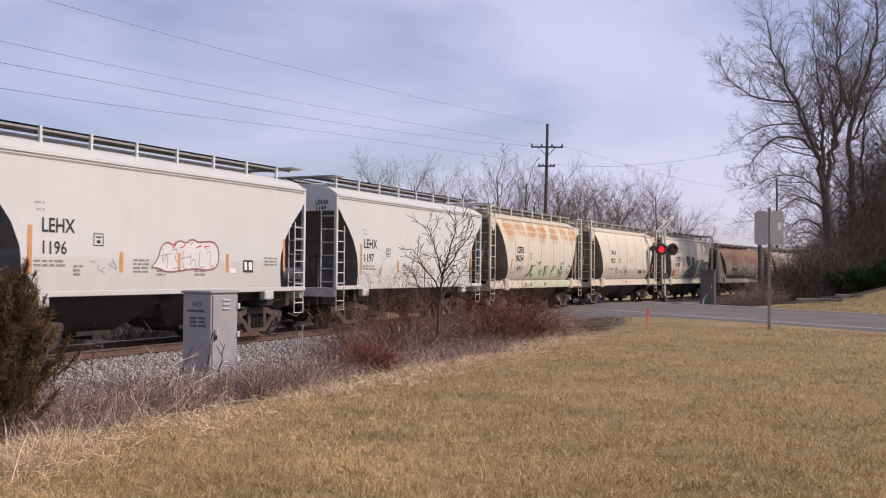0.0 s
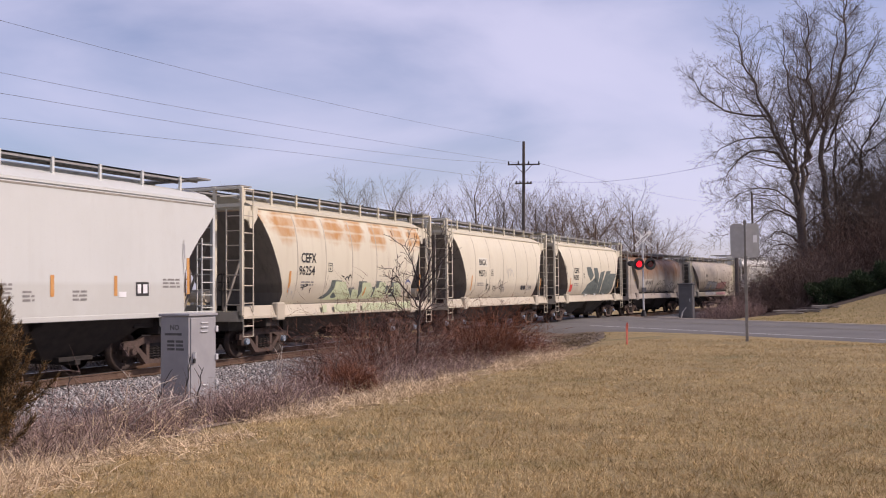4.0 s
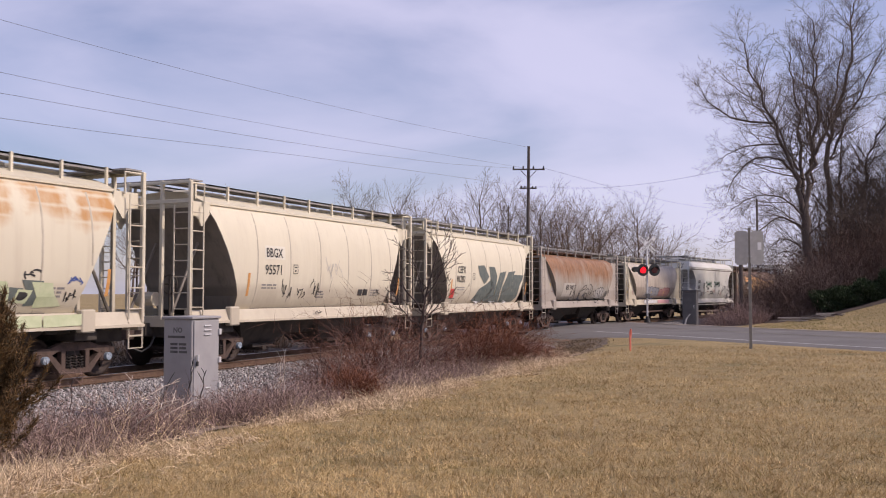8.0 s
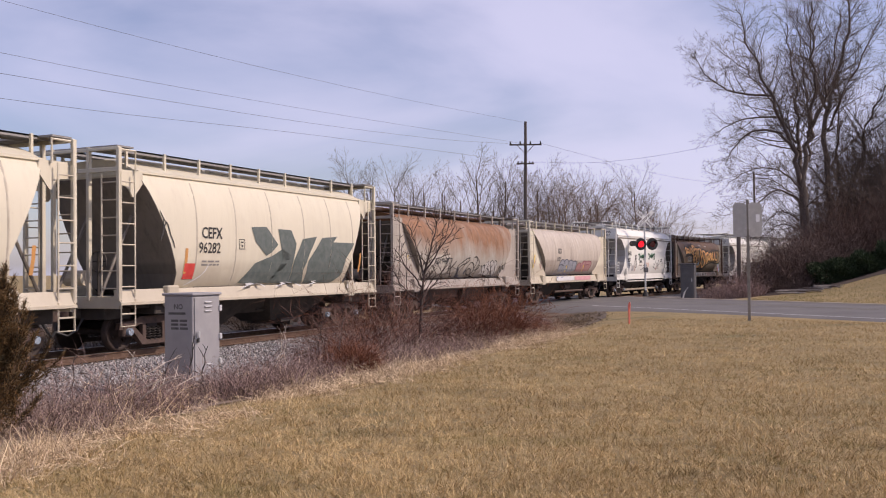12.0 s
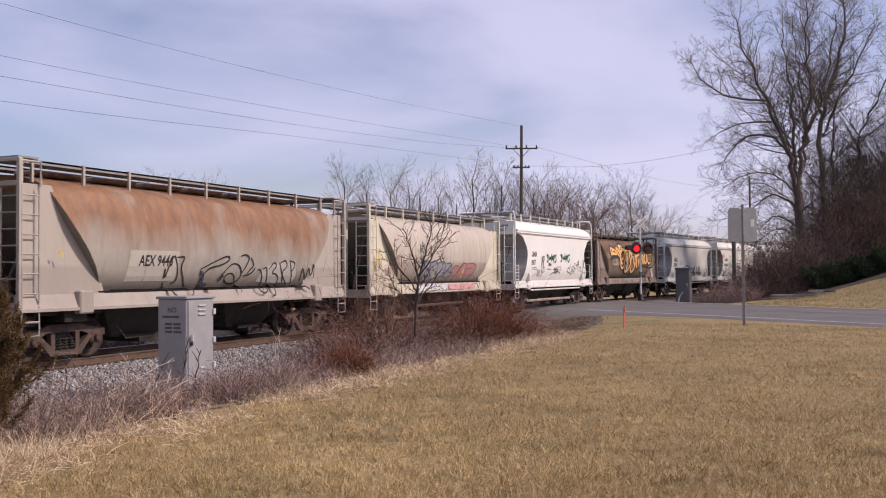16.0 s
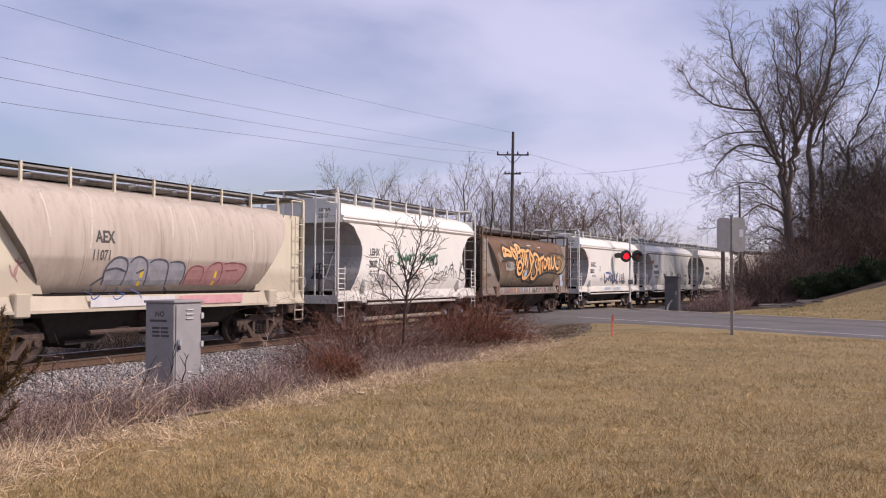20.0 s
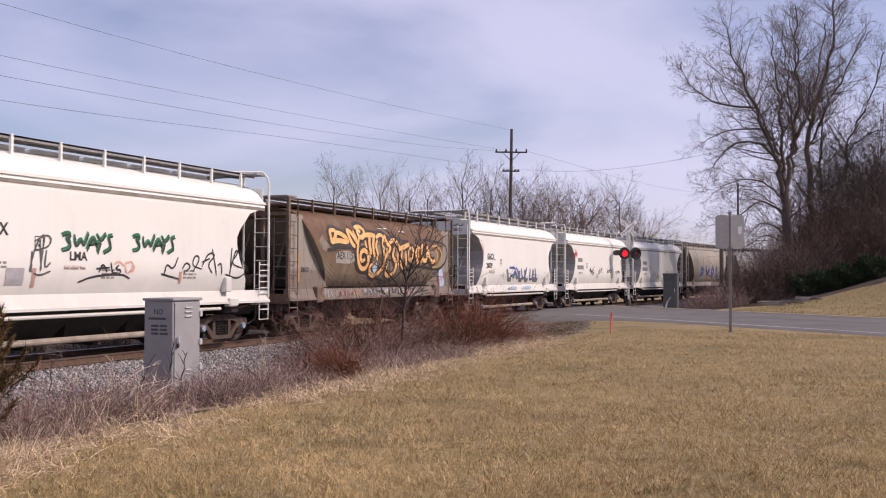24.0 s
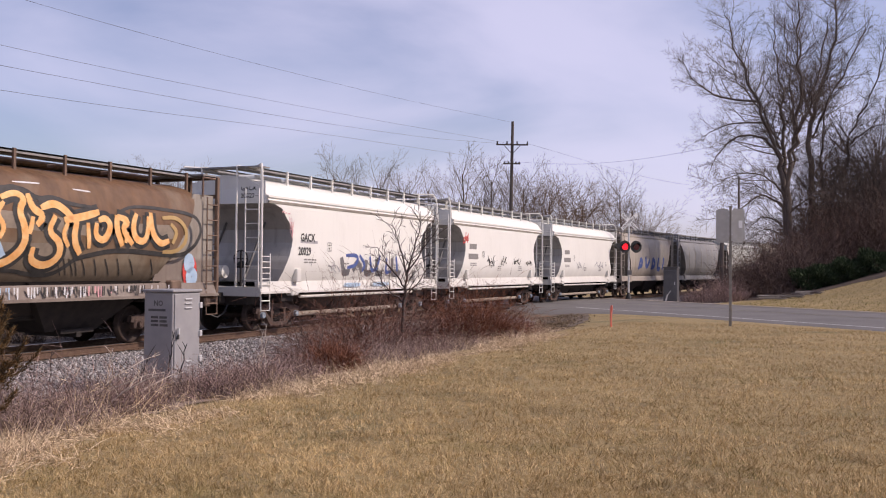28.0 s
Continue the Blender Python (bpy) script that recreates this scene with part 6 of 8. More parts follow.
def trees():
    # the great tree: one trunk forking into three, long drooping boughs towards the track
    great = guided_tree(5, (
        ([(0, 0, -0.4), (-0.04, 0.1, 3.0), (-0.21, 0, 6.0), (-0.38, 0, 8.6)], 0.42, 0.30, 1.6, 0.45),
        ([(-0.38, 0, 8.4), (-0.75, -0.5, 10.6), (-1.5, -1.0, 13.0), (-2.6, -1.4, 15.6), (-3.6, -1.4, 18.2), (-4.5, -1.6, 21.2)], 0.21, 0.03, 3.4, 0.15),
        ([(-0.38, 0, 8.5), (-0.5, 0.8, 11.0), (-0.75, 1.4, 13.5), (-0.95, 2.0, 16.8), (-1.4, 2.6, 20.8)], 0.20, 0.03, 3.4, 0.15),
        ([(-0.32, 0, 8.6), (0.2, -0.3, 11.8), (0.55, -0.6, 14.4), (0.6, -0.6, 18.0), (0.5, -0.8, 22.0)], 0.21, 0.03, 3.4, 0.15),
        ([(0.2, -0.3, 11.8), (1.2, -0.9, 14.2), (2.0, -1.4, 17.0), (2.7, -1.6, 20.8)], 0.13, 0.025, 3.0, 0.2),
        ([(-0.85, -0.6, 11.0), (-1.7, -1.2, 12.1), (-3.44, -1.7, 12.3), (-4.7, -2.0, 11.2), (-5.29, -2.2, 9.9)], 0.12, 0.02, 2.0, 0.25),
        ([(-1.65, -1.0, 13.3), (-4.28, -0.4, 13.4), (-6.38, 0.2, 12.6)], 0.09, 0.015, 2.2, 0.2),
        ([(-2.25, -1.3, 14.8), (-4.7, -1.8, 15.2), (-6.3, -2.2, 16.3), (-7.39, -2.4, 18.0)], 0.10, 0.015, 2.5, 0.2),
        ([(-0.76, 1.0, 11.6), (-2.18, 1.9, 14.6), (-3.86, 2.6, 18.6)], 0.10, 0.02, 2.6, 0.2),
        ([(-0.29, 0, 7.1), (-1.85, -0.8, 8.1), (-3.7, -1.4, 6.9), (-5.54, -1.8, 6.3)], 0.10, 0.015, 2.2, 0.2),
        ([(-0.25, 0, 5.8), (-2.1, 0.7, 6.6), (-3.78, 1.3, 4.9)], 0.08, 0.015, 2.0, 0.2),
        ([(-0.25, 0, 6.6), (1.4, -0.6, 8.0), (3.4, -1.0, 8.3)], 0.09, 0.015, 2.2, 0.2),
        ([(-0.3, 0, 8.0), (-1.7, -1.0, 9.4), (-3.4, -1.6, 9.6), (-5.2, -2.0, 8.6)], 0.09, 0.015, 2.4, 0.15),
        ([(-0.2, 0, 5.0), (-1.8, -0.9, 5.6), (-3.6, -1.4, 4.2)], 0.07, 0.012, 2.0, 0.15),
        ([(-0.25, 0, 6.2), (-1.2, 1.2, 8.0), (-3.0, 2.2, 9.2), (-5.0, 2.8, 9.0)], 0.08, 0.012, 2.4, 0.15),
        ([(-1.9, -1.0, 14.0), (-3.6, -0.2, 16.5), (-6.0, 0.4, 18.8)], 0.08, 0.015, 2.8, 0.15),
        ([(0.1, 0, 10.2), (0.2, 1.0, 13.5), (-0.3, 1.6, 17.5), (-0.6, 2.0, 21.5)], 0.12, 0.02, 3.0, 0.15)), BOUGH, 2.9, 0.0066)
    plant(great, BARK, -4.45, 72.5, 1.0, 0, "very large leafless tree forking above a thick trunk on the bank", sink=1.5)
    second = guided_tree(9, (
        ([(0, 0, -0.4), (0.05, 0, 5.0), (0.0, 0, 11.4), (0.6, 0.3, 14.7), (1.6, 0.5, 18.5), (1.9, 0.6, 23.0)], 0.30, 0.04, 3.0, 0.42),
        ([(0.0, 0, 11.0), (1.7, -0.8, 14.6), (3.8, -1.2, 18.6)], 0.14, 0.025, 2.8, 0.2),
        ([(0.1, 0, 12.6), (-0.8, 0.8, 16.0), (-1.5, 1.1, 21.0)], 0.14, 0.025, 2.8, 0.2),
        ([(0.0, 0, 8.0), (1.8, 0.9, 10.4), (3.2, 1.3, 11.2)], 0.09, 0.02, 2.2, 0.2),
        ([(0.0, 0, 6.6), (-1.4, -0.8, 8.4), (-3.0, -1.2, 8.8)], 0.08, 0.02, 2.0, 0.2)), BOUGH, 2.8, 0.0070)
    plant(second, BARK, -3.3, 77.8, 1.0, 0, "very large leafless tree with tall upright limbs")
    crooked = guided_tree(19, (
        ([(0, 0, -0.4), (-0.2, 0, 4.5), (-0.9, 0.1, 7.2), (-1.0, 0.1, 10.0), (-0.6, 0.3, 14.0)], 0.25, 0.03, 2.4, 0.4),
        ([(-0.4, 0, 5.6), (0.8, -0.3, 8.4), (1.2, -0.5, 11.0), (2.8, -0.7, 14.5), (3.6, -0.8, 17.5)], 0.17, 0.03, 2.6, 0.2),
        ([(1.1, -0.5, 10.2), (2.4, -0.2, 11.4), (4.2, 0.4, 11.8)], 0.09, 0.02, 2.2, 0.2)), BOUGH, 3.0, 0.0070)
    plant(crooked, BARK_DARK, -1.7, 80.0, 1.0, 0, "dark leafless tree with a crooked forked trunk")
    upright = bare_tree(23, 9.0, 0.22, VASE, 1, 0.25, 0.007)
    plant(upright, BARK, 1.6, 84.0, 0.95, 200, "large leafless tree on the wooded bank")
    plant(upright, BARK, 5.6, 79.0, 0.9, 60, "large leafless tree on the wooded bank")
    tall = [bare_tree(40 + i, 12.5, 0.17, TALL, 1, 0.25, 0.009) for i in range(4)]
    dense = [bare_tree(60 + i, 7.5, 0.085, BUSHY, 3, 0.22, 0.008) for i in range(3)]
    round_crown = [bare_tree(80 + i, 8.0, 0.14, ROUND, 1, 0.25, 0.0085) for i in range(3)]
    r = random.Random(77)

    def top_of(meshes):
        return max(v.co.z for v in meshes[1].vertices)

    # woods on the bank
    for i in range(8):
        x, y = 0.5 + 9 * r.random(), 84 + 26 * r.random()
        plant(tall[i % 4], BARK, x, y, r.uniform(0.7, 0.95), r.uniform(0, 360), "slender leafless tree in the wood on the bank", "tree", "trees of the wood")
    for i in range(16):
        x, y = -3.4 + 6.5 * r.random(), 75 + 16 * r.random()
        plant(dense[i % 3], BARK_DARK, x, y, r.uniform(0.55, 1.0), r.uniform(0, 360), "dense leafless shrub in the wood on the bank", "shrub", "shrubs of the wood")
    # trees beyond the track: bearing left of +y in degrees, distance, height of the top
    line = ((30.5, 150, 20.2), (28.9, 149, 18.0), (27.2, 146, 18.3), (26.4, 130, 15.0), (25.4, 128, 15.6), (24.5, 140, 16.5), (23.6, 132, 14.8), (22.4, 128, 17.4), (21.7, 126, 14.0), (20.9, 126, 16.8), (20.2, 134, 14.6),
            (19.6, 124, 15.0), (18.6, 122, 15.6), (18.0, 128, 14.8), (13.0, 124, 14.9), (12.3, 132, 12.0))
    for i, (b, far, top) in enumerate(line):
        x, y = -far * math.sin(radians(b)), far * math.cos(radians(b))
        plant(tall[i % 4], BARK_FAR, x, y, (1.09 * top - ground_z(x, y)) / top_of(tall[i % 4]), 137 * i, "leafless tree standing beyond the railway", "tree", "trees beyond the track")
    low = ((26.0, 142, 12.5), (24.0, 140, 12.0), (21.8, 138, 11.8), (20.0, 138, 12.2), (19.0, 134, 12.6), (17.6, 120, 14.6), (17.0, 124, 15.0), (16.4, 119, 14.4), (15.8, 122, 14.7), (15.2, 118, 13.8), (14.5, 121, 13.2), (13.7, 126, 11.6), (12.0, 122, 10.9), (11.4, 124, 10.6), (10.9, 128, 9.2), (17.4, 132, 13.8), (16.0, 134, 13.6), (14.9, 134, 12.4))
    for i, (b, far, top) in enumerate(low):
        x, y = -far * math.sin(radians(b)), far * math.cos(radians(b))
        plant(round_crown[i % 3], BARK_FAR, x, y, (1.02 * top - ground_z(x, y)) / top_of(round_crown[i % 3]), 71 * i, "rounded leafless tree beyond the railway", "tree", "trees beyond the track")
    for i in range(16):
        b, y = radians(38.6 + 4.6 * (i + r.random()) / 16), 168 + 18 * r.random()
        x = -y * math.tan(b)
        kind = (round_crown + tall)[i % 7]
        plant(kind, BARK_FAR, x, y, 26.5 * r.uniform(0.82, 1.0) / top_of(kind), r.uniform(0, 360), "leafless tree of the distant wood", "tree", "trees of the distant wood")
    sapling = guided_tree(93, (
        ([(0, 0, -0.2), (0.08, 0.05, 1.2), (0.15, 0.0, 2.0), (0.36, 0.05, 2.9), (0.55, 0.1, 3.55)], 0.055, 0.010, 0.7, 0.35),
        ([(0.12, 0, 1.75), (-0.25, -0.1, 2.25), (-0.62, -0.15, 2.8)], 0.028, 0.008, 0.65, 0.2),
        ([(0.15, 0, 2.05), (-0.02, 0.1, 2.8), (-0.26, 0.2, 3.45)], 0.028, 0.008, 0.65, 0.2),
        ([(0.18, 0, 2.15), (0.55, -0.1, 2.7), (0.98, -0.2, 3.35)], 0.028, 0.008, 0.65, 0.2),
        ([(0.08, 0.03, 1.35), (-0.38, 0.2, 1.75), (-0.75, 0.3, 2.35)], 0.026, 0.008, 0.65, 0.2),
        ([(0.12, 0, 1.5), (0.5, 0.25, 1.95), (0.85, 0.4, 2.55)], 0.024, 0.008, 0.6, 0.2)), ((0,), (0,), (4, 40, 0.5, 0.35, 0.10, 0.25), (3, 40, 0.55, 0.2, 0.12, 0.25)), 6.5, 0.0068)
    plant(sapling, BARK_DARK, -11.0, 22.4, 1.0, 25, "slender leaning leafless sapling in the brush", "sapling")


trees()


def sprays(name, mat, blobs, label, category, seed, size, width, upward, parent=None):
    """Foliage of many small sprays over uneven masses. blobs: x, y, z, rx, ry, rz, count."""
    rng = np.random.default_rng(seed)
    parts = []
    for x, y, z, rx, ry, rz, count in blobs:
        d = unit(rng.normal(size=(count, 3)))
        rad = rng.uniform(0.45, 1.0, count) ** 0.5
        bump = 1 + 0.22 * np.sin(5 * d[:, 0] + 3 * d[:, 2] + x) + 0.15 * np.sin(9 * d[:, 1] + 7 * d[:, 2])
        p = np.array((x, y, z)) + d * (rad * bump)[:, None] * np.array((rx, ry, rz))
        v, f, _ = ribbons(p, d + np.array((0, 0, upward)) + rng.normal(0, 0.4, (count, 3)), size * rng.uniform(0.5, 1.3, count), width * rng.uniform(0.6, 1.3, count), rng.normal(0, 0.6, count), 2, rng)
        parts.append((v, f))
    return stuff(name, parts, mat, label, category, "", parent)


def evergreens():
    ob = tagged(new("juniper_bush"), "bronze-green juniper bush at the lawn edge", "bush")
    z = ground_z(-9.1, 7.4)
    rng = np.random.default_rng(51)
    # feathery plumes that sweep out and up from the stem, thin at the tips
    plumes, wood = [], []
    for k in range(240):
        t = rng.random() ** 0.9
        a = rng.uniform(0, 2 * math.pi)
        base = np.array((-9.05, 7.4, z + 0.08 + 1.25 * t))
        ln = (1.22 - 0.45 * t) * rng.uniform(0.6, 1.12)
        d = np.array((math.cos(a), math.sin(a), 0.30 + 1.3 * t + rng.uniform(-0.25, 0.5)))
        steps = 9
        d, p, line = d / np.linalg.norm(d), base, [base]
        for i in range(steps):
            d = d + np.array((0, 0, 0.10)) + rng.normal(0, 0.10, 3)
            d = d / np.linalg.norm(d)
            p = p + d * ln / steps
            line.append(p)
        line = np.array(line)
        v, f, _ = ribbons(line[:-1], line[1:] - line[:-1], np.full(steps, ln / steps * 1.15), np.full(steps, 0.009), np.zeros(steps), 1, rng)
        wood.append((v, f))
        n = int(430 * (1.0 - 0.35 * t))
        w = rng.random(n) ** 0.75
        i = np.minimum((w * steps).astype(int), steps - 1)
        q = line[i] + (line[i + 1] - line[i]) * rng.random((n, 1)) + rng.normal(0, 0.045, (n, 3)) * (1.15 - w[:, None])
        head = (line[i + 1] - line[i]) / (ln / steps) + rng.normal(0, 0.55, (n, 3))
        v, f, _ = ribbons(q, head, rng.uniform(0.035, 0.10, n), rng.uniform(0.006, 0.013, n), rng.normal(0, 0.5, n), 2, rng)
        plumes.append((v, f))
    stuff("crown", plumes, JUNIPER, "", "", "", ob)
    stuff("branchwork", wood, BARK_DARK, "", "", "", ob)
    bm = bmesh.new()
    pipe(bm, [(-9.1, 7.4, z - 0.1), (-9.1, 7.42, z + 1.0), (-9.12, 7.4, z + 2.0)], (0.06, 0.045, 0.015), 6)
    part("stem", bm, BARK_DARK, ob)
    for k, (x, y, rx, rz, n) in enumerate(((-2.7, 64.3, 1.3, 1.05, 13000), (-0.9, 64.9, 1.25, 1.0, 11000), (0.9, 65.6, 1.3, 1.1, 9000))):
        ob = tagged(new("evergreen_shrub"), "dark green clipped evergreen shrub on the bank", "shrub", "evergreens on the bank")
        z = ground_z(x, y)
        sprays("crown", EVERGREEN, [(x, y, z + rz * 0.55, rx, 1.2, rz * 0.75, n)], "", "", 60 + k, 0.17, 0.05, 0.5, ob)
        bm = bmesh.new()
        pipe(bm, [(x, y, z - 0.1), (x, y, z + rz)], (0.07, 0.03), 6)
        part("stem", bm, BARK_DARK, ob)


evergreens()
ru = random.Random(5)
bramble("undergrowth", UNDERGROWTH, [(-3.6 + 9 * ru.random(), 71 + 16 * ru.random(), ru.uniform(1.4, 2.6), ru.uniform(4.0, 8.5), 420) for _ in range(34)], "tangled brown leafless undergrowth of the wood", 44, 2.8)
bramble("undergrowth", BRUSH, [(-3.4 + 5.4 * ru.random(), 70 + 5 * ru.random(), ru.uniform(1.4, 2.2), ru.uniform(3.5, 6.0), 420) for _ in range(12)], "dark red-brown leafless tangle below the great trees", 47, 2.4)
bramble("bank_thicket", leafy("dark_brown_stems", (0.07, 0.046, 0.038), (0.20, 0.132, 0.106)), [(-5.2, 66.5, 2.0, 4.4, 2000), (-6.6, 65.2, 1.6, 3.2, 1600), (-3.6, 69.0, 2.0, 4.5, 1600), (-4.6, 63.8, 1.4, 1.4, 300), (-1.5, 72, 2.6, 4.5, 800), (1.5, 73.5, 3.0, 4.5, 800), (-6.0, 69, 1.5, 3.5, 500)], "dense dark brown leafless thicket on the bank", 38, 2.6)


def loose_stones():
    """Stones of the ballast shoulder."""
    rng = np.random.default_rng(71)
    n = 16000
    y = 7 + 26 * rng.random(n) ** 1.3
    d = rng.uniform(1.0, 4.9, n)
    base = np.column_stack((TRACK_X + d, y, np.interp(d, (0.7, 1.7, 2.6, 3.6, 4.3, 4.9), (-0.2, -0.19, -0.29, -0.36, -0.40, -0.47)) + 0.008))
    cube = np.array([(a, b, c) for a in (-1, 1) for b in (-1, 1) for c in (-1, 1)], float)
    size = rng.uniform(0.012, 0.030, (n, 1, 1)) * rng.uniform(0.6, 1.25, (n, 1, 3))
    a = rng.uniform(0, 6.28, n)
    local = cube[None] * size * rng.uniform(0.65, 1.15, (n, 8, 3))
    x2 = local[:, :, 0] * np.cos(a)[:, None] - local[:, :, 2] * np.sin(a)[:, None]
    z2 = local[:, :, 0] * np.sin(a)[:, None] + local[:, :, 2] * np.cos(a)[:, None]
    v = np.stack((x2, local[:, :, 1], z2), axis=2) + base[:, None]
    q = np.array(((0, 1, 3, 2), (4, 6, 7, 5), (0, 4, 5, 1), (2, 3, 7, 6), (0, 2, 6, 4), (1, 5, 7, 3)))
    f = (np.arange(n)[:, None, None] * 8 + q[None]).reshape(-1, 4)
    stuff("ballast_stones", [(v.reshape(-1, 3), f)], STONE, "loose pale grey ballast stones", "stones")


loose_stones()


def dirt_heaps():
    for k, (x, y, r, h) in enumerate(((-27.0, 17, 1.1, 0.65), (-27.5, 26, 1.2, 0.6), (-27.5, 34, 1.3, 0.6))):
        rows = []
        for i in range(9):
            t = i / 8
            ring = []
            for j in range(25):
                a = 2 * math.pi * j / 24
                rr = r * t * (1 + 0.2 * noise.noise((math.cos(a) * 1.3 + k, math.sin(a) * 1.3, 3.0)))
                px, py = x + rr * math.cos(a), y + rr * 1.3 * math.sin(a)
                ring.append((px, py, ground_z(px, py) - 0.06 + h * (math.cos(math.pi * t) * 0.5 + 0.5) * (1 + 0.4 * noise.noise((px * 1.5, py * 1.5, 1)))))
            rows.append(ring)
        ob = strip("dirt_mound", rows, DIRT, "mound of bare tan dirt beyond the track", "dirt mound", "")
        tagged(ob, group="dirt mounds")


dirt_heaps()


# ---- the cars, front to rear, with their lettering and spray paint ----
def spray(name, a, b):
    return plain(name, a, b, 5, 0.65, 0, 0.02)


SP_BLACK, SP_GREEN, SP_LIME = spray("black_spray_paint", (0.02, 0.02, 0.02), (0.06, 0.055, 0.05)), spray("dark_green_spray_paint", (0.085, 0.11, 0.10), (0.15, 0.17, 0.155)), spray("pale_lime_spray_paint", (0.46, 0.52, 0.31), (0.58, 0.62, 0.41))
SP_BLUE, SP_GREY, SP_RED = spray("blue_spray_paint", (0.05, 0.09, 0.28), (0.10, 0.15, 0.36)), spray("blue_grey_spray_paint", (0.24, 0.25, 0.28), (0.36, 0.36, 0.38)), spray("faded_red_spray_paint", (0.36, 0.18, 0.175), (0.45, 0.25, 0.235))
SP_PINK, SP_ORANGE, SP_YELLOW = spray("pink_spray_paint", (0.62, 0.30, 0.32), (0.72, 0.40, 0.40)), spray("orange_spray_paint", (0.80, 0.36, 0.10), (0.93, 0.58, 0.27)), spray("yellow_spray_paint", (0.75, 0.50, 0.03), (0.82, 0.58, 0.08))
SP_WHITE, SP_BRIGHT_RED, SP_TEAL, SP_SKY = spray("white_spray_paint", (0.62, 0.62, 0.62), (0.72, 0.71, 0.70)), spray("bright_red_spray_paint", (0.60, 0.05, 0.04), (0.70, 0.09, 0.07)), spray("green_spray_paint", (0.01, 0.13, 0.06), (0.03, 0.22, 0.11)), spray("sky_blue_spray_paint", (0.35, 0.50, 0.65), (0.45, 0.58, 0.70))
STRIPE, PALE_RUST = spray("amber_reflector_strip", (0.55, 0.24, 0.06), (0.66, 0.34, 0.12)), spray("faded_red_stencil", (0.46, 0.26, 0.21), (0.54, 0.34, 0.28))
SP_DUSK = spray("dark_blue_grey_spray_paint", (0.07, 0.075, 0.10), (0.13, 0.135, 0.17))
GRIMY_LINE = plain("grimy_roof_edge_line", (0.19, 0.17, 0.14), (0.33, 0.30, 0.25), 3, 0.7, 0, 0.05)
PLATE = spray("repainted_cream_panel", (0.69, 0.66, 0.55), (0.73, 0.70, 0.59))
FADED = spray("faded_spray_paint", (0.34, 0.33, 0.34), (0.46, 0.45, 0.45))


def ring(y, z, ry, rz, a0=0.0, a1=6.5, n=14):
    return [(y + ry * math.cos(a0 + (a1 - a0) * i / n), z + rz * math.sin(a0 + (a1 - a0) * i / n)) for i in range(n + 1)]


def fill(name, car, kind, outline, material, lift, label="", soft=True):
    """A filled sprayed shape on the side, one span across at every height."""
    if soft:
        outline = rounded(list(outline) + [outline[0]])[:-1]
    zs = sorted({z for y, z in outline})
    zs = sorted(set(zs) | {z + 0.001 for z in zs[:-1]} | {z - 0.001 for z in zs[1:]} | set(np.arange(zs[0], zs[-1], 0.08)))
    rows = []
    for z in zs:
        hits = []
        for (y0, z0), (y1, z1) in zip(outline, outline[1:] + outline[:1]):
            if abs(z1 - z0) > 1e-9 and min(z0, z1) <= z <= max(z0, z1):
                hits.append(y0 + (y1 - y0) * (z - z0) / (z1 - z0))
        if len(hits) > 1:
            rows.append((z, min(hits), max(hits)))
    vs = [(side_x(kind, z) + lift, y, z) for z, a, b in rows for y in (a, b)]
    ob = raw(name, vs, [(2 * i, 2 * i + 1, 2 * i + 3, 2 * i + 2) for i in range(len(rows) - 1)], material)
    ob.parent = car
    if label:
        ob["label"] = label


def reflectors(car, kind, places, material=STRIPE):
    for y, z0, z1 in places:
        bars("reflector_strip", car, kind, [(y - 0.05, y + 0.05, z0, z1)], material, 0.009, "upright amber reflector strip")


def small_print(car, kind, blocks, material=SMALL_PRINT):
    """Stencilled lines too small to read: y, z, width, lines."""
    r = random.Random(int(blocks[0][0] * 100) + 7)
    for y, z, w, n in blocks:
        rows = []
        for i in range(n):
            a = y
            while a < y + w - 0.05:
                b = min(y + w, a + r.uniform(0.10, 0.26))
                rows.append((a, b, z - 0.085 * i, z - 0.085 * i + 0.045))
                a = b + 0.04
        tagged(bars("stencil_print", car, kind, rows, material), kind="stuff")


def frame_mark(car, kind, y0, y1, z0, z1):
    t = 0.018
    bars("stencil_frame", car, kind, [(y0, y1, z0, z0 + t), (y0, y1, z1 - t, z1), (y0, y0 + t, z0, z1), (y1 - t, y1, z0, z1), (y0 + 0.06, y1 - 0.06, (z0 + z1) / 2 + 0.04, (z0 + z1) / 2 + 0.07), (y0 + 0.09, y1 - 0.09, z0 + 0.06, z0 + 0.12)], LETTER)


def scribble(car, kind, places, material, width=0.035, label="scrawled spray-paint tag"):
    """Loose tags: y, z, width, height, seed, strokes."""
    for y, z, w, h, seed, n in places:
        runs = [curl(y + w * i / n * 0.7, z, w * 0.45, h, seed * 17 + i) for i in range(n)]
        strokes("spray_tag", car, kind, runs, width, material, 0.010, label)


CARS = []
SEAMS = (-3.42, -1.83, -0.2, 1.45, 2.95, 4.3)


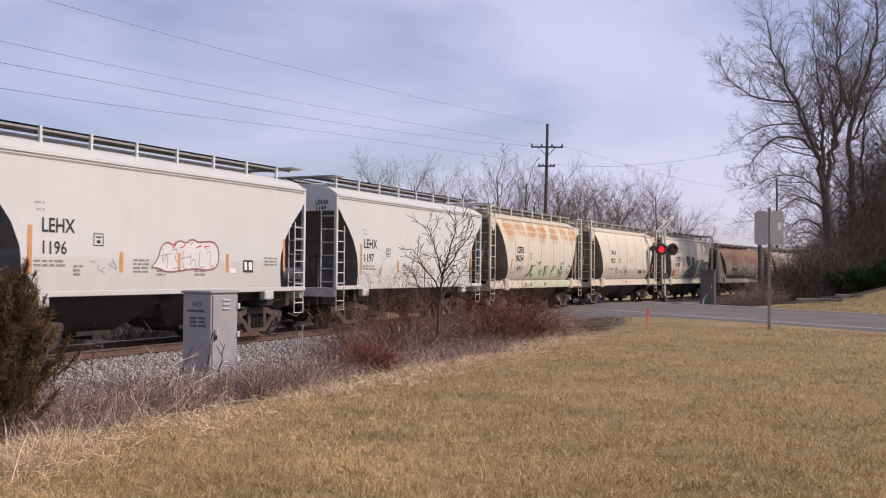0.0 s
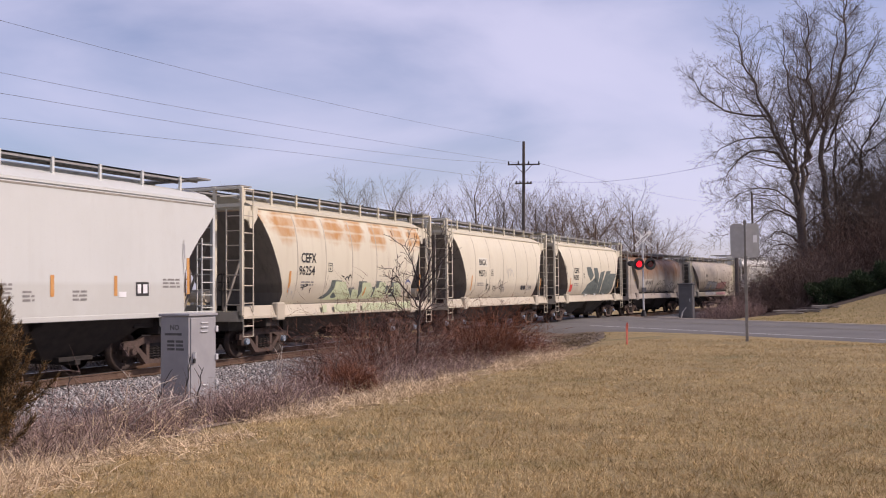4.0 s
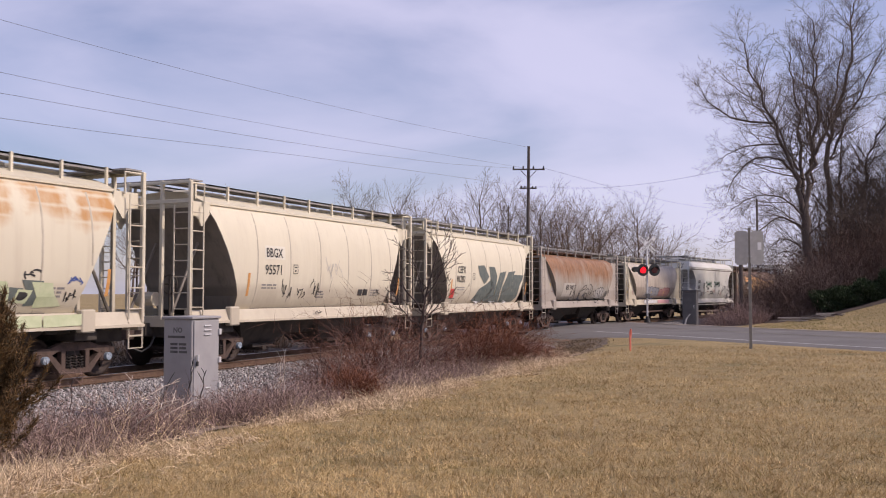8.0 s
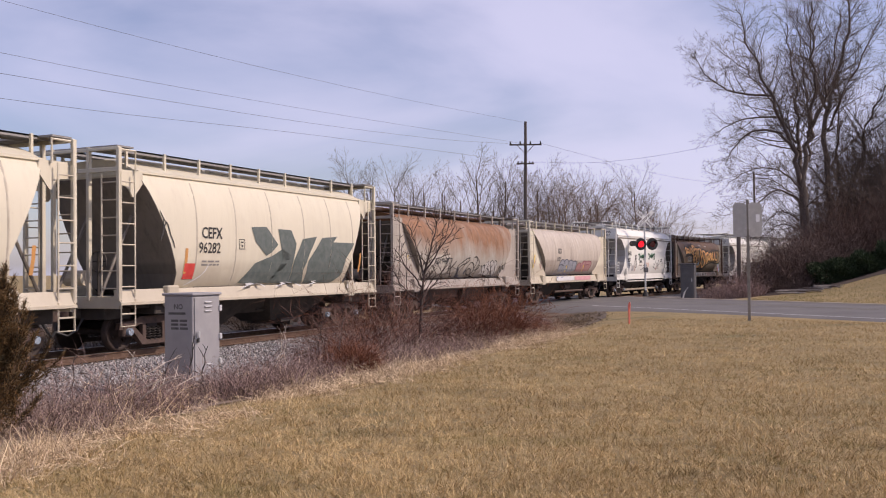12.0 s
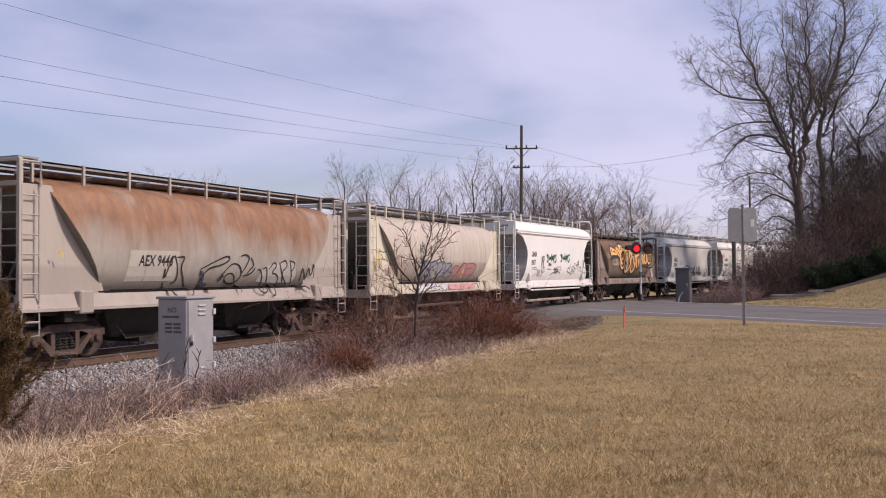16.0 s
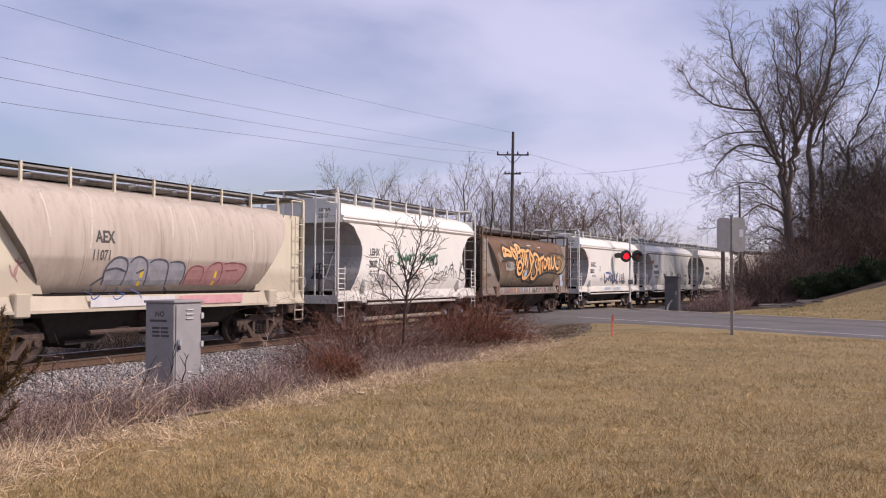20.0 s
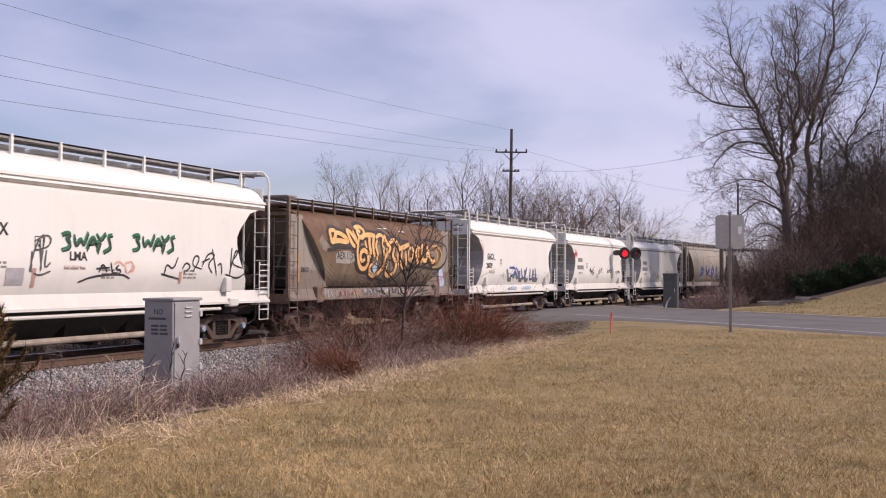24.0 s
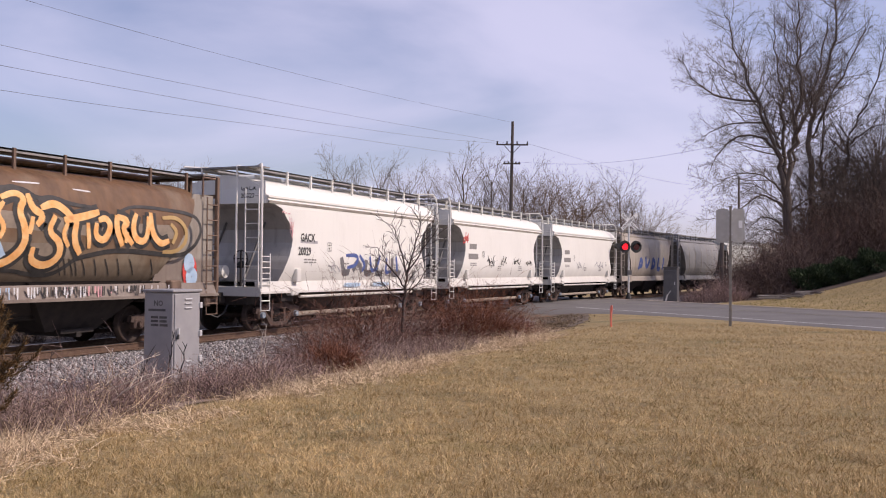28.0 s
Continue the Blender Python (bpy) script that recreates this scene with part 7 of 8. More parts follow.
def smooth_car(label, u0, number, tagged_side):
    car, h = hopper_car(label, "smooth", u0, u0 + 11.1, WHITE, blue=False, pockets=2, posts=False)
    k = "smooth"
    shift = 0.12 if tagged_side else 0.0
    lettering("reporting_mark", car, k, "LEHX", -3.95 + shift, 2.56, 0.41, LETTER, 0.86, 0.006)
    lettering("car_number", car, k, number, -3.97 + shift, 2.12, 0.37, LETTER, 0.92, 0.005)
    reflectors(car, k, ((-4.10, 1.72, 2.68), (-1.65, 1.75, 2.2), (0.20, 1.77, 2.22), (2.0, 1.77, 2.22), (4.46, 1.79, 2.68)))
    bars("drip_line", car, k, [(-h + 0.1, h - 0.1, 4.02, 4.06)], GRIMY_LINE, 0.006)
    frame_mark(car, k, -2.46, -2.18, 2.31, 2.58)
    small_print(car, k, ((-4.0, 1.95, 0.8, 2), (-3.0, 1.85, 0.26, 3), (-1.3, 2.0, 0.5, 4), (-0.55, 1.85, 0.3, 3), (0.75, 1.85, 0.4, 3), (3.55, 2.12, 0.6, 3)))
    small_print(car, k, ((-4.0, 3.12, 0.25, 1), (-3.95, 2.98, 0.2, 1)), FADED)
    bars("placard", car, k, [(2.64, 3.06, 1.76, 2.08)], LETTER, 0.009)
    bars("placard_mark", car, k, [(2.69, 2.80, 1.82, 2.03), (2.87, 3.01, 1.82, 2.03)], SIGN_WHITE, 0.013)
    bars("placard", car, k, [(2.1, 2.33, 1.74, 1.86)], SIGN_WHITE, 0.009)
    # upper end sheet with its own lettering, towards the front
    for sy in (-1, 1):
        y = sy * (h - 0.045)
        part("end_plate", boxes(((-1.5, y - 0.015, 3.66), (1.5, y + 0.015, 4.16))), WHITE, car)
        part("end_post", boxes(((1.42, y - 0.05, 1.25), (1.52, y + 0.05, 4.15)), bevel=0.01), WHITE, car)
        part("end_post", boxes(((-1.52, y - 0.05, 1.25), (-1.42, y + 0.05, 4.15)), bevel=0.01), WHITE, car)
    for words, z in (("LEHX", 3.86), (number, 3.66)):
        flat_text("end_lettering", car, words, 0.20, lambda a, b: (0.72 + a, -h + 0.020, z + b), LETTER)
    if tagged_side:
        outline = [[(-0.72, 1.87), (-0.5, 2.07), (-0.4, 2.39), (-0.17, 2.47), (-0, 2.38), (0.2, 2.53), (0.45, 2.44), (0.62, 2.57), (0.88, 2.48), (1.14, 2.51), (1.48, 2.52), (1.67, 2.31), (1.63, 1.91), (1.33, 1.8), (0.77, 1.85), (0.31, 1.8), (-0.2, 1.75), (-0.5, 1.85), (-0.72, 1.87)]]
        fill("spray_fill", car, k, outline[0][:-1], SP_WHITE, 0.008, "white graffiti fill")
        strokes("spray_tag", car, k, outline, 0.045, spray("maroon_spray_paint", (0.24, 0.10, 0.10), (0.34, 0.17, 0.16)), 0.012, "faded maroon graffiti outline")
        strokes("spray_tag", car, k, [[(-0.34, 2.32), (-0.37, 1.9), (-0.2, 2.27), (-0.2, 1.85)], [(-0.07, 2.27), (0.17, 2.33), (0.03, 2.08), (0.24, 1.9), (-0.03, 1.83)], [(0.34, 2.28), (0.31, 1.85), (0.52, 1.83)], [(0.63, 2.21), (0.56, 1.88), (0.73, 2.14), (0.81, 1.85)], [(0.95, 2.3), (0.88, 1.85), (1.14, 1.91)], [(1.17, 2.22), (1.36, 2.31), (1.29, 1.88), (1.44, 1.91)], [(-0.43, 2.14), (-0.07, 2.2)], [(0.24, 2.08), (0.63, 2.14)]], 0.035, FADED, 0.010, "faded grey graffiti letters")
        scribble(car, k, ((-2.6, 1.7, 0.9, 0.4, 5, 5),), FADED, 0.02, "faded grey spray-paint scrawl")
        strokes("spray_tag", car, k, [curl(-0.1 + 0.28 * i, 2.3, 0.3, 0.22, 90 + i, 5) for i in range(5)], 0.03, SP_BRIGHT_RED, 0.013, "small red flourishes")
    else:
        scribble(car, k, ((4.2, 2.2, 0.25, 1.0, 9, 2),), FADED, 0.025)
    CARS.append(car)


smooth_car("white smooth-sided covered hopper car with faded red scrawl", 11.85, "1196", True)
smooth_car("white smooth-sided covered hopper car, fairly clean", 24.62, "1197", False)


def round_car(label, u0, u1, paint, mark, number, plate, blue=True):
    car, h = hopper_car(label, "round", u0, u1, paint, CREAM_UNDER, CREAM, blue, SEAMS, 2, "arch")
    k = "round"
    if plate:
        bars("lettering_plate", car, k, [(-3.10, -2.12, 2.82, 3.02), (-3.10, -2.12, 3.02, 3.20)], PLATE, 0.006)
    if mark:
        lettering("reporting_mark", car, k, mark, -3.25 if not plate else -3.05, 2.69 if not plate else 2.88, 0.40 if not plate else 0.36, LETTER, 0.86, 0.007, "", 0.012)
        lettering("car_number", car, k, number, -3.36 if not plate else -3.1, 2.32 if not plate else 2.40, 0.38, LETTER, 0.92, 0.005, "", 0.012)
    frame_mark(car, k, -1.70, -1.46, 2.43, 2.70)
    small_print(car, k, ((-3.2, 2.08, 0.7, 2), (-0.3, 1.9, 0.4, 3), (3.0, 1.95, 0.6, 3)))
    small_print(car, k, ((-2.4, 1.35, 0.7, 1), (0.2, 1.36, 0.8, 1), (2.6, 1.36, 0.6, 1)), PALE_RUST)
    reflectors(car, k, ((-3.8, 1.80, 2.42), (h - 1.2, 1.80, 2.40)))
    CARS.append(car)
    return car, k


# Cream underframe darkened in its colour to hold the shade beneath the car.
CREAM_UNDER = plain("shade_dark_cream_underframe", (0.035, 0.029, 0.025), (0.07, 0.058, 0.048), 4, 0.85)
car, k = round_car("cream rounded covered hopper car with rust blotches and lime graffiti", 36.9, 48.9, BLOTCHED, "CEFX", "96254", False)
letters = [[(-1.22, 2.13), (-0.62, 2.12), (-0.42, 1.90), (-0.08, 1.62), (-0.10, 1.55), (-1.82, 1.56), (-1.45, 1.72), (-1.25, 1.92)], [(-0.12, 1.88), (0.28, 1.86), (0.42, 1.56), (-0.04, 1.56)], [(0.50, 2.10), (1.02, 2.10), (1.30, 1.85), (1.28, 1.56), (0.42, 1.56), (0.55, 1.80)], [(1.70, 2.12), (2.12, 2.10), (2.20, 1.95), (2.24, 1.57), (1.36, 1.57), (1.44, 1.90), (1.66, 1.92)], [(2.42, 1.95), (2.78, 1.93), (2.66, 1.66), (2.30, 1.68)], [(2.72, 2.10), (3.26, 2.08), (3.34, 1.85), (3.60, 1.60), (2.86, 1.57), (2.90, 1.80)]]
for poly in letters:
    fill("lettering_shadow", car, k, [(y - 0.24, z + 0.04) for y, z in poly], SP_GREEN, 0.009, "dark green graffiti shadow", False)
    fill("spray_piece", car, k, poly, SP_LIME, 0.013, "pale lime block graffiti letter", False)
fill("spray_accent", car, k, [(-1.28, 1.80), (-0.92, 1.62), (-1.42, 1.60)], SP_GREEN, 0.017, "dark green graffiti counter")
fill("spray_accent", car, k, [(2.45, 1.90), (2.70, 1.88), (2.60, 1.72), (2.38, 1.73)], SP_BLACK, 0.017, "dark graffiti counter")
fill("spray_accent", car, k, [(0.72, 1.95), (0.80, 1.95), (0.74, 1.66), (0.62, 1.66)], STRIPE, 0.017)
strokes("sill_spray", car, k, [[(-2.0, 1.29), (-1.75, 1.30)], [(-1.3, 1.29), (0.1, 1.30)], [(0.5, 1.29), (2.2, 1.30)], [(2.24, 1.29), (3.0, 1.30)], [(3.04, 1.29), (4.1, 1.31)]], 0.24, SP_LIME, 0.006, "pale lime spray paint on the sill")
scribble(car, k, ((-3.4, 1.75, 0.9, 0.3, 2, 4), (-0.9, 2.15, 0.7, 0.25, 6, 4), (2.4, 2.15, 0.6, 0.25, 8, 4)), SP_BLACK, 0.04)
scribble(car, k, ((3.55, 2.05, 0.55, 0.22, 12, 6),), SP_BLUE, 0.035)
scribble(car, k, ((3.60, 1.66, 0.35, 0.35, 13, 6),), SP_BLACK, 0.03)
scribble(car, k, ((-3.85, 1.7, 0.3, 0.35, 14, 3),), FADED, 0.03)

car, k = round_car("cream rounded covered hopper car with small black tags", 50.5, 62.75, CREAM, "BBGX", "95571", True)
scribble(car, k, ((-2.25, 1.70, 0.55, 0.62, 21, 5), (-1.50, 1.70, 0.6, 0.45, 22, 4), (-0.75, 1.72, 0.7, 0.62, 23, 6), (3.1, 1.82, 0.7, 0.2, 24, 4), (-0.5, 1.2, 0.5, 0.2, 25, 3)), SP_BLACK, 0.035)
bars("placard", car, k, [(2.16, 2.45, 1.80, 2.0), (2.50, 2.79, 1.80, 2.0)], LETTER, 0.009)
scribble(car, k, ((-0.1, 2.3, 1.2, 0.8, 26, 6),), FADED, 0.02, "very faint spray-paint outline")

car, k = round_car("cream rounded covered hopper car with broad dark green graffiti", 64.0, 76.0, CREAM, "CEFX", "96282", False)
for outline in [[(-1.53, 1.53), (-0.96, 2.06), (-0.14, 2.28), (0.31, 2.47), (0.82, 2.29), (0.42, 1.91), (-0.14, 1.51)], [(-1.16, 3.04), (-0.46, 3.07), (0.09, 2.59), (-0.2, 2.37), (-0.45, 2.27), (-0.97, 2.63)], [(-0.14, 1.51), (0.35, 2.13), (0.1, 3.03), (0.75, 3.02), (1.02, 2.64), (0.88, 2), (0.89, 1.49)], [(0.89, 1.49), (0.95, 2.16), (1.36, 2.78), (2.13, 2.87), (1.73, 2.33), (1.5, 1.84), (1.64, 1.48)], [(1.7, 1.48), (1.7, 2.13), (2.43, 2.84), (3.32, 2.9), (2.69, 2.41), (2.46, 2), (3.1, 1.97), (3.34, 2.35), (3.58, 2.7), (4.4, 2.72), (3.89, 2.21), (3.76, 1.69), (3.35, 1.48)]]:
    fill("spray_piece", car, k, outline, SP_GREEN, 0.012, "broad dark green graffiti letter", False)
bars("red_patch", car, k, [(-3.83, -3.44, 1.66, 2.05)], SP_BRIGHT_RED, 0.010, "small red painted patch")
strokes("chalk_line", car, k, [[(-3.7, 1.5), (-3.1, 1.75), (-2.9, 2.05)], [(-1.6, 1.40), (-0.9, 1.55), (-0.5, 1.42)], [(0.0, 1.42), (0.8, 1.55), (1.3, 1.40)], [(1.6, 1.42), (2.4, 1.55)]], 0.03, SP_WHITE, 0.016)
strokes("spray_tag", car, k, [[(-4.75, 3.3), (-4.6, 3.05), (-4.5, 3.0), (-4.42, 2.75), (-4.33, 2.62), (-4.25, 2.42)], curl(-4.75, 2.5, 0.45, 0.8, 31), curl(-4.7, 2.6, 0.4, 0.6, 32)], 0.04, SP_BLACK, 0.012)
scribble(car, k, ((3.9, 1.25, 0.6, 0.22, 33, 5),), SP_WHITE, 0.05)

# a lower, rusty car with closed corners
FULL_SEAMS = (-2.85, 0.68, 4.1)
car, h = hopper_car("low grey covered hopper car streaked with orange rust", "full", 77.3, 90.2, RUSTY, UNDER, GREYTAN, False, FULL_SEAMS, 2, "full")
k = "full"
CARS.append(car)
bars("painted_panel", car, k, [(-3.45, -1.75, 1.70, 2.05), (-3.45, -1.75, 2.05, 2.42)], spray("pale_repainted_panel", (0.46, 0.42, 0.36), (0.52, 0.48, 0.41)), 0.006, "paler repainted panel")
lettering("reporting_mark", car, k, "AEX 9446", -3.12, 2.06, 0.36, LETTER, 0.78, 0.008, "", 0.012)
strokes("spray_outline", car, k, [[(-2.18, 1.76), (-2.21, 2.08), (-2.11, 1.69), (-2.09, 2.06), (-1.99, 2.26), (-1.89, 2.32), (-1.62, 1.69), (-1.84, 1.63)], [(-1.84, 2.27), (-1.51, 2.3), (-1.65, 2.08), (-1.51, 1.82), (-1.12, 1.41), (-1.23, 1.33)], [(-2.13, 1.67), (-1.99, 1.46), (-1.73, 1.29)], [(-0.87, 1.98), (-0.31, 2.2), (0.17, 2.35), (0.28, 2.24), (-0.03, 2.09), (-0.48, 2.03), (-0.67, 1.9), (-0.75, 1.73), (-0.75, 1.54)], [(-0.86, 1.95), (-0.62, 1.61)], [(0.01, 1.67), (0.12, 1.92), (0.39, 2.15), (0.72, 2.1), (0.91, 1.86), (0.82, 1.66), (0.53, 1.58), (0.23, 1.67), (0.2, 1.84), (0.49, 1.89), (0.68, 1.72), (0.83, 1.37)], [(0.71, 2.33), (0.93, 2.39), (1.14, 2.3), (1.01, 2.07), (0.9, 1.89)], [(1.18, 2.3), (1.38, 2.1), (1.23, 1.98), (1.15, 1.86)], [(0.99, 1.8), (1.34, 1.86), (1.45, 2.04)], [(1.58, 1.95), (1.7, 2.01), (1.98, 1.65), (2.02, 1.31), (1.73, 1.35), (1.51, 1.53)], [(1.82, 1.98), (1.98, 2.07), (2.18, 1.65), (2.48, 1.27), (2.27, 1.24)], [(2.12, 1.98), (2.3, 2.2), (2.48, 2.1), (2.28, 1.86), (2.54, 1.86), (2.75, 1.7), (2.74, 1.48)], [(2.57, 2.17), (3.11, 1.48)], [(2.57, 2.14), (2.86, 2.26), (3.02, 2.08), (2.75, 1.86), (3.3, 1.54)], [(3.08, 2.23), (3.48, 1.57)], [(3.08, 2.23), (3.43, 2.17), (3.27, 1.89)], [(3.91, 1.63), (3.78, 2.11), (4.17, 1.66)], [(4.17, 1.72), (4.13, 2.11), (4.44, 1.69), (4.37, 2.28), (4.59, 1.72)], [(3.6, 1.44), (3.79, 1.55), (4.22, 1.39)]], 0.05, SP_BLACK, 0.013, "black outline graffiti")
strokes("spray_fill", car, k, [[(-0.71, 1.51), (-0.68, 1.76), (-0.85, 1.92)], [(-0.03, 1.67), (0.12, 1.84)], [(-0.73, 1.6), (-0.41, 1.54)]], 0.16, SP_DUSK, 0.011, "dark graffiti shading")
fill("spray_fill", car, k, [(1.68, 1.65), (1.84, 2.04), (2.46, 2.17), (2.97, 2.23), (3.43, 2.17), (3.66, 1.6), (2.66, 1.58)], spray("pale_grey_spray_paint", (0.44, 0.41, 0.38), (0.52, 0.49, 0.45)), 0.009, "pale grey graffiti fill")
scribble(car, k, ((-5.55, 2.2, 0.2, 0.2, 44, 2),), SP_YELLOW, 0.04)

car, h = hopper_car("pinkish-grey weathered covered hopper car with blue and red graffiti", "full", 91.8, 104.2, PINKISH, UNDER, CREAM, False, FULL_SEAMS, 2, "full")
CARS.append(car)
lettering("reporting_mark", car, k, "AEX", -2.54, 2.64, 0.37, STENCIL_GREY, 0.82, 0.010, "", 0.012)
lettering("car_number", car, k, "11071", -2.64, 2.24, 0.33, STENCIL_GREY, 0.72, 0.006, "", 0.012)
fill("spray_fill", car, k, [(-2.14, 1.68), (-2.2, 2.02), (-2.04, 2.23), (-1.78, 2.34), (-1.47, 2.24), (-1.3, 2.32), (-1.08, 2.34), (-0.82, 2.22), (-0.6, 2.28), (-0.28, 2.29), (-0.02, 2.24), (0.32, 2.24), (0.55, 2.19), (0.58, 1.88), (0.54, 1.67)], SP_GREY, 0.008, "faded blue-grey bubble-letter graffiti")
fill("spray_fill", car, k, [(0.63, 1.67), (0.63, 2.05), (0.95, 2.17), (1.38, 2.12), (1.62, 2.24), (2.0, 2.27), (2.45, 2.25), (2.85, 2.26), (3.18, 2.2), (3.08, 1.92), (2.91, 1.66)], SP_RED, 0.008, "faded red block-letter graffiti")
strokes("spray_outline", car, k, [[(-2.47, 1.67), (-2.33, 1.77), (-2.17, 1.87)], [(-2.14, 1.68), (-2.2, 2.02), (-2.04, 2.23), (-1.78, 2.34), (-1.47, 2.24), (-1.5, 1.87), (-1.53, 1.68)], [(-1.42, 2.19), (-1.27, 2.33), (-1.04, 2.34), (-0.82, 2.22), (-0.78, 1.88), (-0.77, 1.67)], [(-0.77, 2.2), (-0.56, 2.3), (-0.23, 2.28), (-0.08, 2.18), (-0.06, 1.88), (-0.01, 1.67)], [(-0.05, 2.22), (0.27, 2.26), (0.55, 2.19), (0.58, 1.88), (0.54, 1.67)], [(-2.16, 2), (-1.83, 2.08), (-1.5, 1.98)], [(-1.16, 1.95), (-0.92, 2.04)]], 0.055, SP_DUSK, 0.013, "dark blue-grey graffiti outline")
strokes("spray_outline", car, k, [[(0.65, 1.7), (0.67, 2.05), (0.95, 2.17), (1.33, 2.12), (1.29, 1.74)], [(1.44, 2.06), (1.67, 2.24), (2.04, 2.27), (2.09, 1.89), (2, 1.68)], [(2.11, 2.22), (2.54, 2.27), (3.18, 2.2), (3.05, 1.89), (2.84, 1.67)], [(2.21, 2.04), (2.75, 2.07)]], 0.045, spray("dark_red_spray_paint", (0.20, 0.06, 0.07), (0.28, 0.10, 0.10)), 0.013, "dark red graffiti outline")
strokes("sill_spray", car, k, [[(-2.6, 1.30), (0.2, 1.31)]], 0.22, SP_WHITE, 0.004, "white spray paint on the sill")
strokes("sill_spray", car, k, [[(0.35, 1.30), (3.0, 1.31)]], 0.22, SP_PINK, 0.004, "pink spray paint on the sill")
part("side_rod", pipes([(1.3, -2.4, 0.62), (1.3, 2.2, 0.62)], r=0.06, n=8), TRUCK_STEEL, car)
bm = bmesh.new()
disc(bm, (1.0, 0.1, 0.86), 1, 0.17, 0.42, 14)
part("brake_cylinder", bm, TRUCK_STEEL, car)
strokes("sill_scrawl", car, k, [[(-2.61, 1.6), (-2.57, 1.32), (-2.27, 1.49), (-2.41, 1.62)], [(-1.92, 1.64), (-1.95, 1.44), (-1.81, 1.33), (-1.52, 1.48), (-1.6, 1.64)], [(-1.19, 1.61), (-0.99, 1.37)], [(0, 1.63), (0.21, 1.52)]], 0.03, SP_BLUE, 0.010, "thin blue lines on the sill")
CHALK = spray("pale_run_down_streak", (0.58, 0.535, 0.47), (0.66, 0.61, 0.54))
for run in [[(-2.66, 4.02), (-2.49, 3.86), (-2.51, 3.63), (-2.64, 2.99), (-2.7, 2.49)], [(0.18, 3.96), (0.13, 3.41), (0.02, 2.85)], [(0.74, 4.01), (0.87, 3.58), (0.92, 3.03), (0.98, 2.6)], [(3.02, 3.85), (3.39, 4.04), (3.66, 3.93), (3.33, 3.72)], [(3.5, 3.63), (3.41, 2.99), (3.34, 2.36)], [(-3.91, 3.87), (-3.89, 3.39), (-3.82, 2.69)]]:
    strokes("chalk_streak", car, k, [run], 0.06, CHALK, 0.006, "pale run-down streak")
small_print(car, k, ((-4.4, 1.36, 1.4, 2),), SP_BRIGHT_RED)
reflectors(car, k, ((-0.96, 1.66, 2.05), (1.84, 1.66, 2.06)), SP_YELLOW)
bars("corner_strip", car, k, [(-5.64, -5.54, 1.66, 2.55)], SP_YELLOW, -0.09)
for y0, seed, m in ((-5.75, 51, SP_WHITE), (-5.5, 52, SP_RED), (-4.75, 53, SP_RED)):
    vs, fs = [], []
    for i in range(3):
        run = curl(y0, 1.7, 0.5, 0.9, seed * 5 + i)
        w = stroke_mesh(k, [run], 0.04, 0.0)
        fs += [tuple(q + len(vs) for q in f) for f in w[1]]
        vs += [(1.378, y, z) for x, y, z in w[0]]
    ob = raw("corner_tag", vs, fs, m)
    ob.parent = car


def hexed_car(label, u0, u1, words, number, mark_z=2.66):
    car, h = hopper_car(label, "hexed", u0, u1, BRIGHT, UNDER, BRIGHT, True, (), 3, None, True, False)
    k = "hexed"
    bars("drip_line", car, k, [(-h + 0.35, h - 0.35, 3.70, 3.785)], GRIMY_LINE, 0.010)
    small_print(car, k, ((-3.9, 2.08, 0.7, 2), (-1.7, 1.98, 0.6, 1), (-0.6, 1.95, 0.4, 3), (2.2, 1.95, 0.5, 3)))
    frame_mark(car, k, -2.5, -2.27, 2.38, 2.66)
    # end sheet, outlet pipe along the side, side valve boxes
    for sy in (-1, 1):
        y = sy * (h - 0.30)
        part("end_sheet", boxes(((-1.45, y - 0.015, 3.70), (1.45, y + 0.015, 4.34))), BRIGHT, car)
    part("discharge_pipe", pipes([(0.95, -h + 2.6, 0.42), (0.95, h - 2.6, 0.42)], r=0.075, n=10), PIPE_TAN, car)
    part("side_pipe", pipes([(1.42, -h + 2.2, 0.98), (1.42, h - 2.2, 0.98)], r=0.045, n=8), BRIGHT, car)
    for y in (-4.25, 4.0):
        part("valve_box", boxes(((1.40, y - 0.12, 1.42), (1.60, y + 0.12, 1.82)), bevel=0.02), BRIGHT, car)
    bm = bmesh.new()
    disc(bm, (0.0, -h + 1.25, 1.78), 1, 0.26, 0.03, 18)
    part("inspection_port", bm, BLACK_PAINT, car, "round black inspection port")
    if words:
        lettering("reporting_mark", car, k, words, -3.88 if words == "LEHX" else -4.10, mark_z, 0.34, LETTER, 0.85, 0.010)
        lettering("car_number", car, k, number, -3.95 if words == "LEHX" else -4.22, mark_z - 0.42, 0.34, LETTER, 0.85, 0.010)
        for t, z in ((words, 4.08), (number, 3.86)):
            flat_text("end_lettering", car, t, 0.19, lambda a, b: (0.60 + a, -h + 0.28, z + b), LETTER)
    CARS.append(car)
    return car, k


car, k = hexed_car("bright white covered hopper car with tall handrails and green tags", 106.2, 118.3, "LEHX", "2037")
